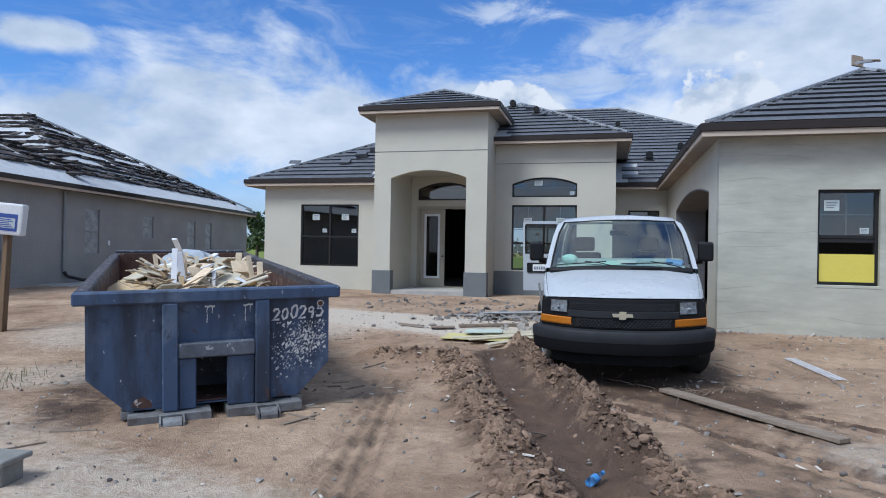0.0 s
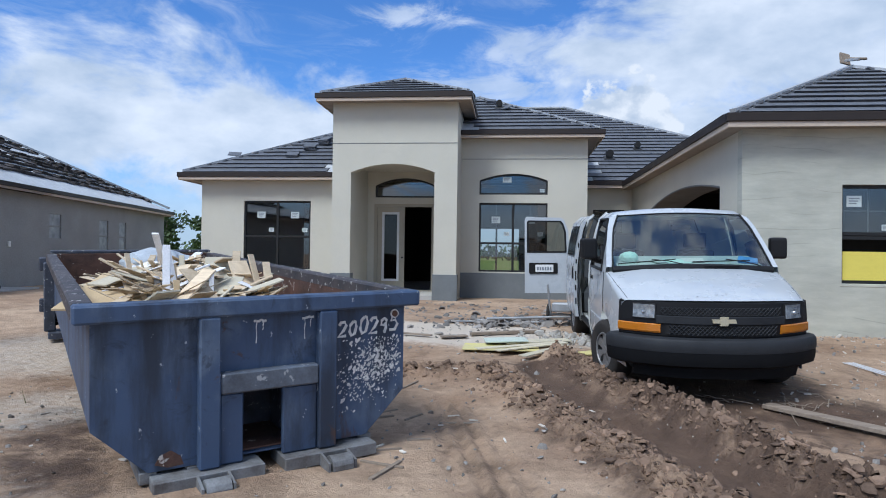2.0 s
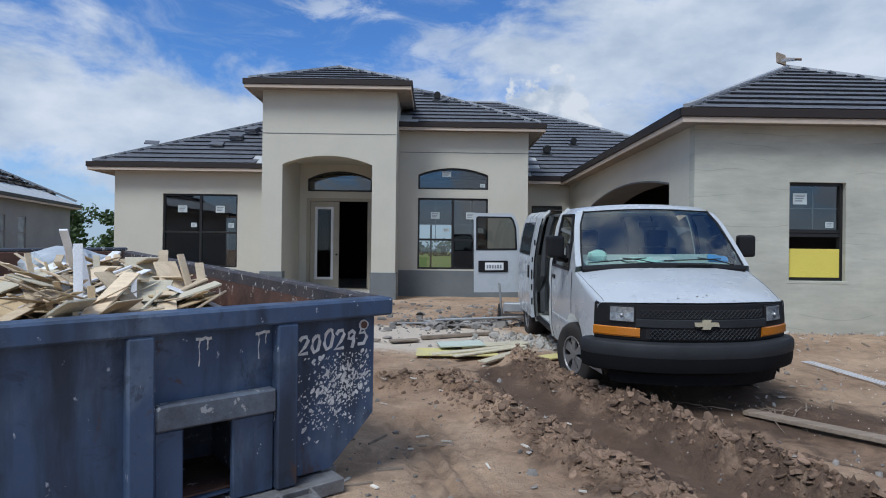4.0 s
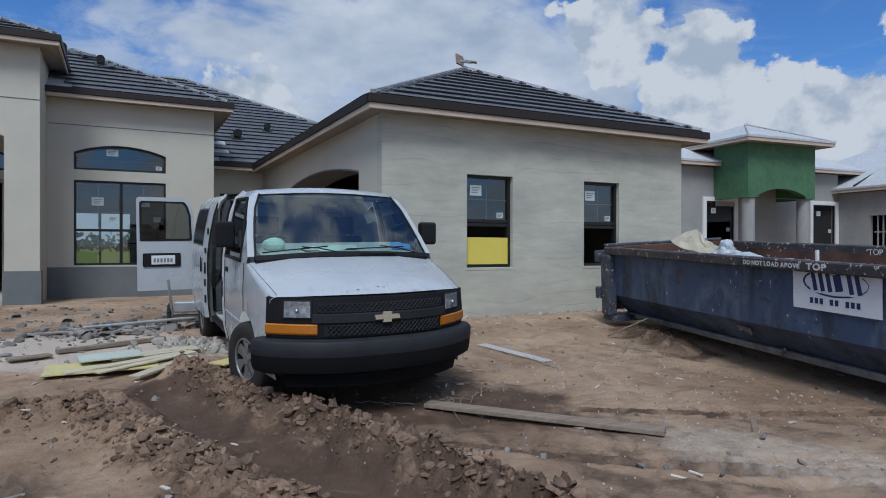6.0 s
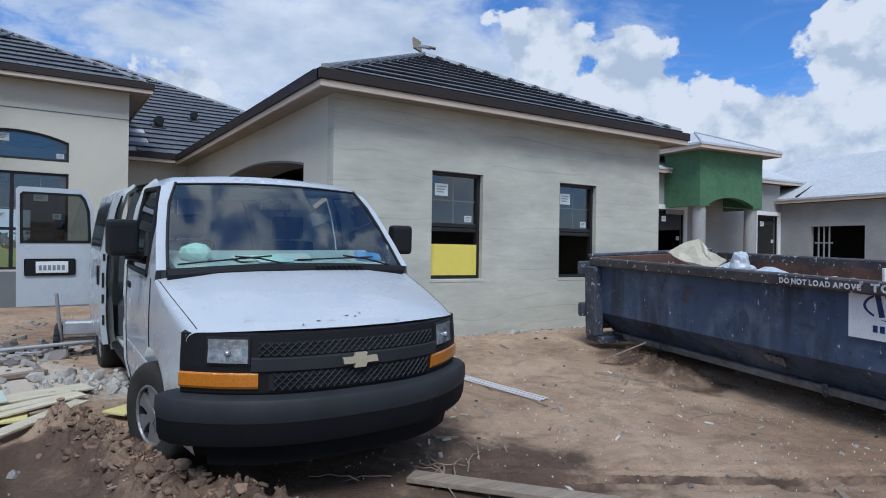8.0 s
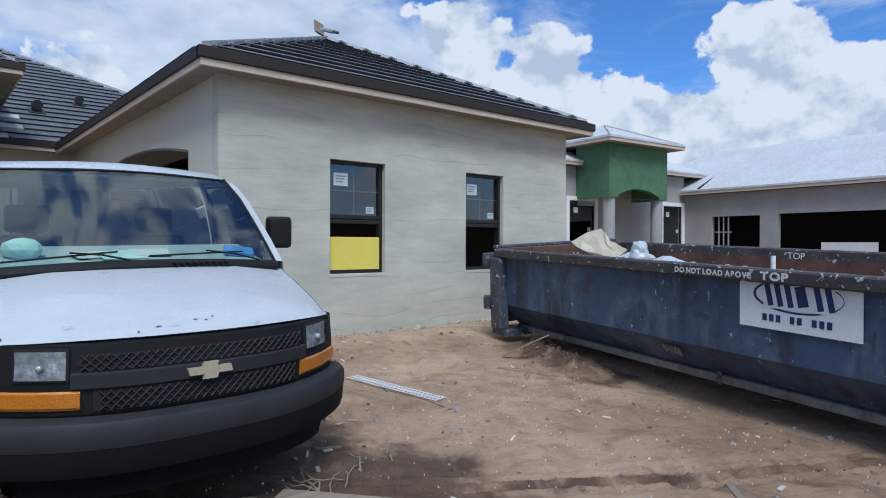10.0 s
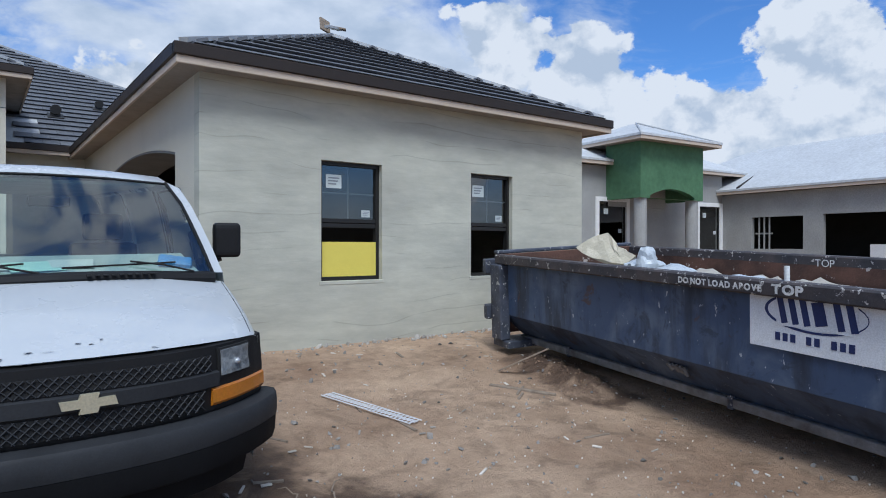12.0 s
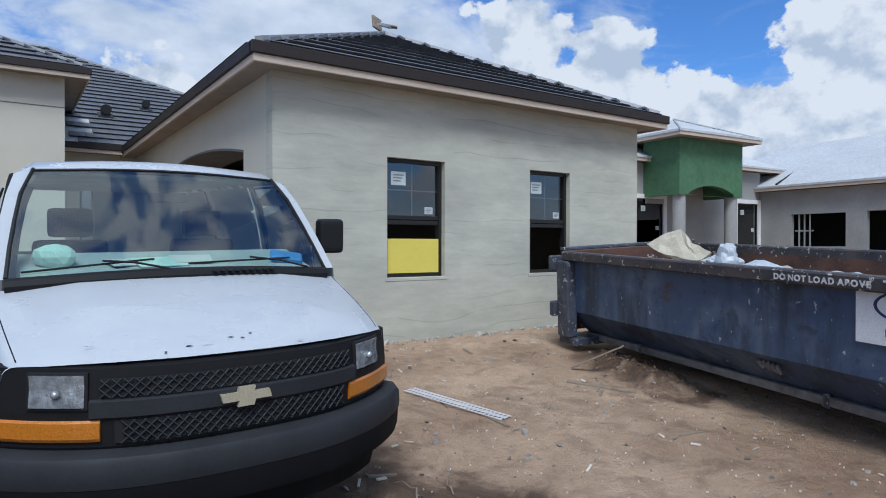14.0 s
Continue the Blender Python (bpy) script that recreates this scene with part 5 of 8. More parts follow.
def dumpster(m, label, L=6.7, number=False):
    d = empty("dumpster", m, label, "dumpster", "roll-off dumpsters")
    hw, ch, cz, bz, H = 1.11, 0.78, 0.44, 0.12, 1.24
    prof = [(-hw, H - 0.06), (-hw, cz), (-ch, bz), (ch, bz), (hw, cz), (hw, H - 0.06)]
    names = ("side_panel", "sloped_panel", "floor_panel", "sloped_panel", "side_panel")
    for k in range(5):
        (x0, z0), (x1, z1) = prof[k], prof[k + 1]
        n = Vector((z1 - z0, 0, -(x1 - x0))).normalized() * 0.012
        bm = bmesh.new()
        prism(bm, [(x0, z0), (x1, z1), (x1 - n.x, z1 - n.z), (x0 - n.x, z0 - n.z)], 0.03, L)
        part(names[k], bm, BLUE, d)
        bm = bmesh.new()
        i0, i1 = Vector((x0, 0, z0)) - n * 1.4, Vector((x1, 0, z1)) - n * 1.4
        j0, j1 = Vector((x0, 0, z0)) - n * 2.4, Vector((x1, 0, z1)) - n * 2.4
        prism(bm, [(i0.x, i0.z), (i1.x, i1.z), (j1.x, j1.z), (j0.x, j0.z)], 0.06, L - 0.04)
        part("inner_plate", bm, RUST, d, "rusty brown inner plate")
    # front plate with the notch for the lifting hook
    bm = bmesh.new()
    prism(bm, [(-hw, H - 0.06), (-hw, cz), (-ch, bz), (-0.30, bz), (-0.30, 0.60), (0.22, 0.60), (0.22, bz), (ch, bz), (hw, cz), (hw, H - 0.06)], 0.0, 0.025)
    part("front_panel", bm, BLUE, d)
    bm = bmesh.new()
    prism(bm, [(-hw + 0.03, H - 0.06), (-hw + 0.03, cz), (-ch, bz + 0.03), (-0.325, bz + 0.03), (-0.325, 0.625), (0.245, 0.625), (0.245, bz + 0.03), (ch, bz + 0.03), (hw - 0.03, cz), (hw - 0.03, H - 0.06)], 0.03, 0.05)
    part("inner_plate", bm, RUST, d, "rusty brown inner plate")
    # hook pocket
    bm = bmesh.new()
    box(bm, -0.30, 0.22, 0.62, 0.64, 0.1, 0.62)
    box(bm, -0.32, -0.30, 0.03, 0.62, 0.1, 0.62)
    box(bm, 0.22, 0.24, 0.03, 0.62, 0.1, 0.62)
    box(bm, -0.30, 0.22, 0.03, 0.62, 0.60, 0.62)
    part("hook_pocket", bm, EDGE, d, "dark recess for the lifting hook")
    for a, b in ((-0.48, -0.34), (0.36, 0.50)):
        part("post", cube(a, b, -0.09, -0.001, 0.10, H - 0.12, 0.012), BLUE, d)
    for a, b in ((-0.338, -0.18), (0.10, 0.358)):
        part("gusset", cube(a, b, -0.05, -0.001, 0.10, 0.585, 0.01), BLUE, d)
    part("cross_bar", cube(-0.338, 0.358, -0.085, -0.001, 0.59, 0.735, 0.012), WORN if number else BLUE, d, "worn steel cross bar")
    # rim
    part("rim", cube(-hw - 0.10, hw + 0.10, -0.09, 0.06, H - 0.12, H, 0.015), BLUE, d)
    part("rim", cube(-hw - 0.10, -hw + 0.03, 0.062, L - 0.02, H - 0.12, H, 0.015), RIM_RUST, d, "rust-streaked scuffed steel rim")
    part("rim", cube(hw - 0.03, hw + 0.10, 0.062, L - 0.02, H - 0.12, H, 0.015), RIM_RUST, d, "rust-streaked scuffed steel rim")
    # tailgate
    gate = part("tailgate", cube(-hw - 0.02, hw + 0.02, L, L + 0.04, 0.16, H, 0.01), RUST, d, "hinged tailgate with a rusty inner face")
    part("rim", cube(-hw - 0.04, hw + 0.04, L + 0.002, L + 0.10, H + 0.003, H + 0.05, 0.012), EDGE, gate)
    for sx in (-1, 1):
        a = sx * (hw + 0.055)
        part("end_post", cube(a - 0.075, a + 0.075, L - 0.20, L + 0.06, 0.10, H - 0.125, 0.015), EDGE, d)
        for z in (0.36, 0.98):
            part("hinge", cube(a - 0.10 + sx * 0.03, a + 0.10 + sx * 0.03, L + 0.062, L + 0.17, z, z + 0.20, 0.015), EDGE, d)
        # long runners under the belly
        part("runner", cube(sx * 0.48 - 0.06, sx * 0.48 + 0.06, 0.0, L, 0.0, 0.118, 0.01), BARE, d, "worn steel runner")
        part("side_rail", cube(sx * ch - 0.05, sx * ch + 0.06, 0.02, L - 0.02, 0.035, 0.117, 0.008), BARE, d, "worn pale steel rail")
        # shoe
        c = sx * 0.43 + 0.02
        part("shoe", cube(c - 0.36, c + 0.36, -0.14, 0.20, 0.0, 0.095, 0.008), BARE, d, "worn steel shoe")
        bm = bmesh.new()
        tube(bm, (c - 0.07, -0.24, 0.02), (c + 0.09, -0.24, 0.02), 0.075, n=14)
        rl = part("roller", bm, BARE, d, "rusty steel roller")
        for q in (-0.10, 0.10):
            bm = bmesh.new()
            v = [bm.verts.new(p) for p in ((c + q, -0.14, 0.09), (c + q, -0.30, 0.06), (c + q, -0.30, -0.02), (c + q, -0.14, -0.0))]
            v2 = [bm.verts.new(p.co + Vector((0.018, 0, 0))) for p in v]
            bm.faces.new(v), bm.faces.new(v2[::-1])
            for k in range(4):
                bm.faces.new((v[k], v[(k + 1) % 4], v2[(k + 1) % 4], v2[k]))
            part("roller_bracket", bm, BARE, rl)
        # rear wheels
        part("end_shoe", cube(sx * 0.95 - 0.24, sx * 0.95 + 0.24, L - 0.30, L + 0.10, 0.0, 0.097, 0.01), EDGE, d)
    # side ribs, low
    for sx in (-1, 1):
        for k in range(3):
            y = 0.9 + k * 2.4
            bm = bmesh.new()
            a = sx * (ch + 0.02)
            box(bm, a - 0.03, a + 0.03, y, y + 0.06, 0.02, 0.14)
            part("rib_end", bm, EDGE, d)
    if number:
        painted_number(d)
        splatter(d)
        bm = bmesh.new()
        prism(bm, [(-0.74, 0.165), (-0.66, 0.135), (-0.56, 0.14), (-0.58, 0.20), (-0.64, 0.245), (-0.71, 0.22)], -0.004, -0.001)
        part("rust_patch", bm, RUST, d, "rust patch low on the plate")
        bm = bmesh.new()
        tube(bm, (1.02, -0.002, 1.055), (1.02, -0.012, 1.055), 0.035, n=20)
        dot = part("round_badge", bm, STENCIL, d, "small round badge")
        bm = bmesh.new()
        tube(bm, (1.02, -0.013, 1.055), (1.02, -0.016, 1.055), 0.025, n=20)
        part("badge_face", bm, RUST, dot)
        rr = random.Random(9)
        for x in (-0.10, 0.255):
            bm = bmesh.new()
            rope(bm, [(x + 0.018 * k, 0, 1.068 + rr.uniform(-0.006, 0.006)) for k in range(6)], 0.010, 6)
            for v in bm.verts:
                v.co.y = -0.002 + v.co.y * 0.15
            part("paint_smear", bm, STENCIL, d)
            for q, ln in ((0.02, 0.15), (0.066, 0.06)):
                bm = bmesh.new()
                rope(bm, [(x + q + rr.uniform(-0.004, 0.004), 0, 1.06 - ln * k / 4) for k in range(5)], 0.004, 5)
                for v in bm.verts:
                    v.co.y = -0.002 + v.co.y * 0.2
                part("paint_run", bm, STENCIL, d)
    return d


D1 = pose(-3.398, 5.181, 0.0, 2.3, -1.2, 39.2)
d1 = dumpster(D1, "worn navy steel dumpster full of wood scraps, numbered 200295", number=True)
VX, VY = 0.20995, 0.97771
D2S = -2.75
D2 = pose(4.984 + VX * D2S + VY * 1.11, 6.57 + VY * D2S - VX * 1.11, 0.13, 1.9, -3.0, -12.12)
d2 = dumpster(D2, "navy steel dumpster with a white company sign on its side", L=6.85)


def side_sign():
    """White sign and stencilled warning on the long side of the second dumpster. Local y runs along its side."""
    m = pose(-1.123, 0, 0, 0, 0, 90) @ pose(0, 0, 0, 0, 0, 180)      # x runs towards the near end

    def at(s, z, dy=0.0):
        return pose(-1.123, -D2S + s, z, 0, 0, -90) @ pose(0, dy, 0)
    sg = part("company_sign", cube(-0.525, 0.525, -0.008, -0.001, -0.245, 0.245, 0, at(-0.405, 0.965)), SIGN_WHITE, d2, "white company sign sheet")
    f = at(-0.405, 0.965)
    bm = bmesh.new()
    el = lambda a, b, x, n=32: [(x + a * math.cos(6.283 * k / n), 0.055 + b * math.sin(6.283 * k / n)) for k in range(n)]
    outline_ring(bm, el(0.39, 0.145, 0), el(0.375, 0.128, 0.01), -0.011, -0.009)
    part("logo_ring", move_into(bm, f), SIGN_BLUE, sg, "blue oval ring")
    part("logo_ground", cube(-0.29, 0.32, -0.0125, -0.0115, -0.06, 0.175, 0, f), SIGN_WHITE, sg)
    for x, w, z, h, t in ((-0.24, 0.05, 0.06, 0.20, -12), (-0.15, 0.05, 0.06, 0.20, -12), (-0.06, 0.05, 0.06, 0.20, -12), (0.05, 0.09, 0.06, 0.17, -12), (0.19, 0.05, 0.06, 0.20, -12), (0.28, 0.05, 0.06, 0.20, -12)):
        part("logo_bar", cube(-w / 2, w / 2, -0.015, -0.0135, -h / 2, h / 2, 0, f @ pose(x, 0, z, 0, t, 0)), SIGN_BLUE, sg)
    for k in range(10):
        if k in (3, 6):
            continue
        part("print_bar", cube(-0.30 + k * 0.062, -0.30 + k * 0.062 + 0.04, -0.012, -0.010, -0.175, -0.115, 0, f), SIGN_BLUE, sg)
    rim_x = -1.215
    r = lambda s, z: pose(rim_x, -D2S + s, z, 0, 0, -90)
    stencil_word("DO NOT LOAD ABOVE", 0.070, d2, r(0.36, 1.175) @ pose(0, -0.002, 0), "white stencilled letter of a warning", bold=0.003)
    stencil_word("TOP", 0.095, d2, r(-0.27, 1.18) @ pose(0, -0.002, 0), "white stencilled letter", squash=1.25, bold=0.004)
    stencil_word("TOP", 0.11, d2, pose(1.105 - 0.05, -D2S + 1.0, 1.16, 0, 0, -90) @ pose(0, -0.02, 0), "faded white stencilled letter")
    # torn lug low on the side
    bm = bmesh.new()
    for k in range(5):
        a = k / 4 * 1.4
        tube(bm, (-1.04 + 0.05 * math.sin(a * 2), -D2S + 0.85 + 0.05 * k, 0.30 - 0.02 * math.cos(a)), (-1.06, -D2S + 0.88 + 0.05 * k, 0.36), 0.018, n=6)
    part("bent_lug", bm, BARE, d2, "bent bare steel lug")


side_sign()

# ---- the white work van ----
VAN_WHITE = surface("white_van_paint", (0.46, 0.485, 0.51), rough=0.28, dark=(0.42, 0.445, 0.47), scale=2, amount=0.5, grain=30, bump=0.0, coat=0.4, speck=0.015)
BLACK_PLASTIC = surface("weathered_black_plastic", (0.012, 0.012, 0.013), rough=0.5, spec=0.22, dark=(0.012, 0.012, 0.013), scale=5, amount=0.8, bump=0.1, bump_scale=200)
GREY_PLASTIC = surface("weathered_grey_bumper", (0.030, 0.032, 0.036), rough=0.6, spec=0.22, dark=(0.019, 0.020, 0.023), scale=3, amount=0.9, bump=0.1, bump_scale=160)
VALANCE = surface("matt_black_valance", (0.010, 0.0105, 0.012), rough=0.7, dark=(0.007, 0.007, 0.008), scale=3, amount=0.7, bump=0.1, bump_scale=120, spec=0.1)
UNDER = surface("black_underbody", (0.012, 0.012, 0.013), rough=0.8, bump=0.0)
AMBER = surface("amber_lens", (0.44, 0.155, 0.012), rough=0.15, dark=(0.5, 0.15, 0.015), scale=20, amount=0.8, bump=0.25, bump_scale=70, coat=0.6)
LAMP_BOWL = surface("silver_reflector", (0.56, 0.58, 0.60), rough=0.14, metal=0.55, dark=(0.22, 0.23, 0.25), scale=22, amount=0.9, bump=0.5, bump_scale=26)
GOLD = surface("champagne_badge", (0.62, 0.57, 0.42), rough=0.35, metal=0.5, scale=8, amount=0.3, bump=0.0)
RUBBER = surface("black_tyre_rubber", (0.02, 0.019, 0.018), rough=0.85, dark=(0.05, 0.04, 0.033), scale=6, amount=0.6, bump=0.3)
ALLOY = surface("dull_alloy", (0.22, 0.225, 0.23), rough=0.42, metal=0.4, dark=(0.2, 0.18, 0.17), scale=8, amount=0.8, bump=0.0)
SEAT = surface("grey_seat_cloth", (0.05, 0.055, 0.06), rough=0.9, scale=9, bump=0.2)
CABIN = surface("pale_cabin_trim", (0.48, 0.49, 0.475), rough=0.85, scale=4, amount=0.5, bump=0.1)
DASH = surface("dashboard_plastic", (0.36, 0.43, 0.42), rough=0.7, scale=4, amount=0.5, bump=0.1)
MINT = surface("mint_paper", (0.45, 0.68, 0.62), rough=0.8, scale=6, amount=0.3, bump=0.1)
SKYBLUE = surface("blue_packet", (0.08, 0.28, 0.62), rough=0.5, scale=9, amount=0.7, bump=0.2)
CHIP = surface("rust_chip", (0.05, 0.035, 0.03), rough=0.8, bump=0.0)
WINDSCREEN = pane_glass("windscreen_glass", (0.74, 0.92, 0.89), solid=0.8)
LENS = pane_glass("lamp_lens", (0.9, 0.92, 0.93))
DARK_GLASS = surface("dark_van_glass", (0.02, 0.024, 0.028), rough=0.08, scale=2, amount=0.3, bump=0.0, spec=0.5)
TINT = pane_glass("tinted_van_glass", (0.22, 0.24, 0.24))

SIDE = [(0.955, 0.34), (0.99, 0.50), (1.0, 0.80), (1.0, 1.05), (0.99, 1.30), (0.955, 1.55), (0.905, 1.80), (0.85, 1.96), (0.76, 2.04)]
WB, WT, ZB, ZT = 1.20, 1.80, 1.365, 1.985        # windscreen: base and top, along and up
AXLES, WR = (1.26, 4.46), 0.365


def side_x(z):
    for (x0, z0), (x1, z1) in zip(SIDE, SIDE[1:]):
        if z <= z1:
            return x0 + (x1 - x0) * max(0, z - z0) / (z1 - z0)
    return SIDE[-1][0]


def nose(x):
    """How far back the front lies at a distance x from the middle."""
    return 0.12 + 0.37 * (abs(x) / 1.0) ** 2.7


def belly(y):
    z = 0.34
    for a in AXLES:
        if abs(y - a) < 0.46:
            z = max(z, 0.37 + math.sqrt(0.46 ** 2 - (y - a) ** 2))
    return z


def van_section(y):
    """Half outline, sill to the middle of the roof, at the distance y behind the nose (from the windscreen's foot backwards)."""
    up = math.sin(1.5708 * min(max((y - WT) / 0.35, 0), 1))
    cap = ZT + 0.085 * up if y >= WT else ZB + (y - WB) / (WT - WB) * (ZT - ZB)
    b = belly(y)
    pts = []
    for x, z in SIDE:
        z = max(min(z, cap), b) if z < 1.2 else min(z, cap)
        pts.append((side_x(z), z))
    if y < WT + 0.2:
        pts[8] = (side_x(min(cap, 2.04)) - 0.065 * (1 - up), min(cap, 2.04) + 0.004)
    xt = pts[8][0]
    bulge = 0.035 + 0.015 * up
    for k in (0.75, 0.5, 0.25, 0.0):
        pts.append((xt * k, min(cap, 2.04) + bulge * (1 - k * k)))
    return pts


def fender_section(t):
    """The same at the share t of the way from the nose to the windscreen's foot; returns x, y, z."""
    pts = []
    for x, z in SIDE:
        top = 1.065 + (ZB - 0.06 - 1.065) * t ** 0.8
        zz = min(z, top)
        xx = side_x(zz) - 0.06 * (1 - t) ** 2
        y = nose(xx) * (1 - t) + WB * t
        zz = max(zz, min(belly(y), top))
        pts.append((xx, y, zz))
    # rounded shoulder
    r = 0.02 + 0.04 * (1 - t) ** 0.6
    for i in range(4, 9):
        a = (i - 4) / 4 * 1.5708
        zz = max(top - r + r * math.sin(a), min(belly(pts[i][1]), top))
        xx = side_x(top - r) - 0.06 * (1 - t) ** 2 - r * (1 - math.cos(a))
        pts[i] = (xx, nose(xx) * (1 - t) + WB * t, zz)
    top = pts[-1][2]
    xt = pts[-1][0]
    for k in (0.9, 0.6, 0.3, 0.0):
        x = xt * k
        y = nose(x) * (1 - t) + WB * t
        z = top + (0.055 + 0.005 * t) * min(1.0, (1 - k) * 2.2) * (0.35 + 0.65 * t ** 0.5)
        pts.append((x, y, z))
    return pts


def plan_path(x0, x1, n=14, wrap=False):
    p = [(0.962 * (x0 + (x1 - x0) * k / n), nose(x0 + (x1 - x0) * k / n)) for k in range(n + 1)]
    if wrap:
        p = [(-0.975, 0.56)] + p + [(0.975, 0.56)]
    return p


def sweep(path, profile, closed=True):
    """Sweeps (outward, z) along a path in plan, the outward side towards the nose."""
    bm = bmesh.new()
    rows = []
    for i, (x, y) in enumerate(path):
        a, b = path[max(i - 1, 0)], path[min(i + 1, len(path) - 1)]
        d = Vector((b[0] - a[0], b[1] - a[1])).normalized()
        n = Vector((d.y, -d.x))
        rows.append([bm.verts.new((x + n.x * o, y + n.y * o, z)) for o, z in profile])
    m = len(profile)
    for r, s in zip(rows, rows[1:]):
        for k in range(m if closed else m - 1):
            bm.faces.new((r[k], s[k], s[(k + 1) % m], r[(k + 1) % m]))
    if closed:
        bm.faces.new(rows[0]), bm.faces.new(rows[-1][::-1])
    return bm


def van():
    M = pose(0.480, 7.40, 0.03, 2.4, -0.9, 0.6)
    v = empty("van", M, "white work van with open side and rear doors, chipped hood", "van")
    ys = [WB, 1.35, 1.5, 1.65, WT, 1.87, 1.96, 2.15, 2.3, 2.45, 2.52, 2.62, 2.9, 3.2, 3.5, 3.8, 3.92, 4.0, 4.1, 4.2, 4.35, 4.46, 4.57, 4.72, 4.82, 4.92, 5.1, 5.35, 5.55, 5.62]
    bm = bmesh.new()
    rings = {}
    for sgn in (-1, 1):
        rings[sgn] = [[bm.verts.new((sgn * x, y, z)) for x, z in van_section(y)] for y in ys]
    n = len(rings[1][0])
    glass = {"windscreen": [], "door_l": [], "door_r": []}
    for sgn in (-1, 1):
        for i in range(len(ys) - 1):
            for k in range(n - 1):
                y0, y1 = ys[i], ys[i + 1]
                q = (rings[sgn][i][k], rings[sgn][i + 1][k], rings[sgn][i + 1][k + 1], rings[sgn][i][k + 1])
                if y1 <= WT + 0.001 and k >= 8:
                    continue
                if 4 <= k <= 6 and 1.49 <= y0 and y1 <= 2.46:
                    continue
                if sgn < 0 and 2.6 <= y0 and y1 <= 3.93 and 0 <= k <= 7:
                    continue
                if sgn > 0 and 4 <= k <= 6 and (2.62 <= y0 and y1 <= 3.81 or 4.0 <= y0 and y1 <= 5.4):
                    continue
                bm.faces.new(q)
    # rear: one half shut, the other swung right back
    r = rings[1][-1]
    for k in range(n - 1):
        try:
            bm.faces.new((r[k], r[k + 1], bm.verts.new((0.0, ys[-1], r[k + 1].co.z)), bm.verts.new((0.0, ys[-1], r[k].co.z))))
        except ValueError:
            pass
    # fenders and hood
    ts = [0, 0.03, 0.08, 0.16, 0.26, 0.36, 0.46, 0.56, 0.66, 0.76, 0.86, 0.94, 1.0]
    hood = bmesh.new()
    for sgn in (-1, 1):
        fr = [[Vector((sgn * x, y, z)) for x, y, z in fender_section(t)] for t in ts]
        fv = [[bm.verts.new(p) for p in row[:10]] for row in fr]
        hv = [[hood.verts.new(p) for p in row[9:]] for row in fr]
        for i in range(len(ts) - 1):
            for k in range(9):
                bm.faces.new((fv[i][k], fv[i + 1][k], fv[i + 1][k + 1], fv[i][k + 1]))
            for k in range(len(hv[0]) - 1):
                hood.faces.new((hv[i][k], hv[i + 1][k], hv[i + 1][k + 1], hv[i][k + 1]))
    bmesh.ops.remove_doubles(bm, verts=bm.verts, dist=0.002)
    bmesh.ops.remove_doubles(hood, verts=hood.verts, dist=0.002)
    body = part("body", bm, VAN_WHITE, v, "white painted body", smooth=True)
    body.data.set_sharp_from_angle(angle=radians(40))
    hd = part("hood", hood, VAN_WHITE, v, "white hood with rust chips along its edge", smooth=True)
    rr = random.Random(2)
    for x, t, w, d in ((-0.62, 0.10, 0.07, 0.012), (-0.33, 0.03, 0.02, 0.02), (-0.22, 0.06, 0.05, 0.012), (-0.02, 0.10, 0.05, 0.012), (0.03, 0.085, 0.03, 0.015), (0.08, 0.12, 0.02, 0.02), (0.30, 0.015, 0.05, 0.012), (0.42, 0.10, 0.012, 0.012), (-0.14, 0.055, 0.13, 0.007)):
        y = nose(x) * (1 - t) + WB * t
        pts = fender_section(t)
        z = pts[-1][2] if abs(x) < 0.5 else pts[-2][2]
        bm = bmesh.new()
        vs = [bm.verts.new((x + math.cos(k * 0.9) * w / 2 * rr.uniform(0.25, 1.1), y + math.sin(k * 0.9) * d * 0.6 * rr.uniform(0.2, 1.2), z + 0.004)) for k in range(7)]
        top = bm.faces.new(vs)
        bmesh.ops.extrude_face_region(bm, geom=[top])
        part("paint_chip", bm, CHIP, hd, "dark rust chip")
    # cut lines of the hood
    for sgn in (-1, 1):
        bm = bmesh.new()
        rope(bm, [(sgn * p[0], p[1], p[2] - 0.001) for p in (fender_section(a)[8] for a in ts[1:])], 0.003, 5)
        part("hood_gap", bm, UNDER, hd)
    # front end
    part("grille_surround", sweep(plan_path(-0.985, 0.985, 28), [(-0.03, 0.69), (0.015, 0.69), (0.03, 0.72), (0.035, 0.87), (0.02, 1.06), (-0.03, 1.075)]), BLACK_PLASTIC, v, "black plastic grille surround", smooth=False)
    gr = part("grille", sweep(plan_path(-0.55, 0.55, 12), [(0.0, 0.735), (0.039, 0.735), (0.0375, 0.835), (0.0, 0.835)]), UNDER, v, "black diamond-mesh grille")
    part("grille_opening", sweep(plan_path(-0.60, 0.60, 12), [(0.0, 0.935), (0.0345, 0.935), (0.028, 1.015), (0.0, 1.015)]), UNDER, gr)
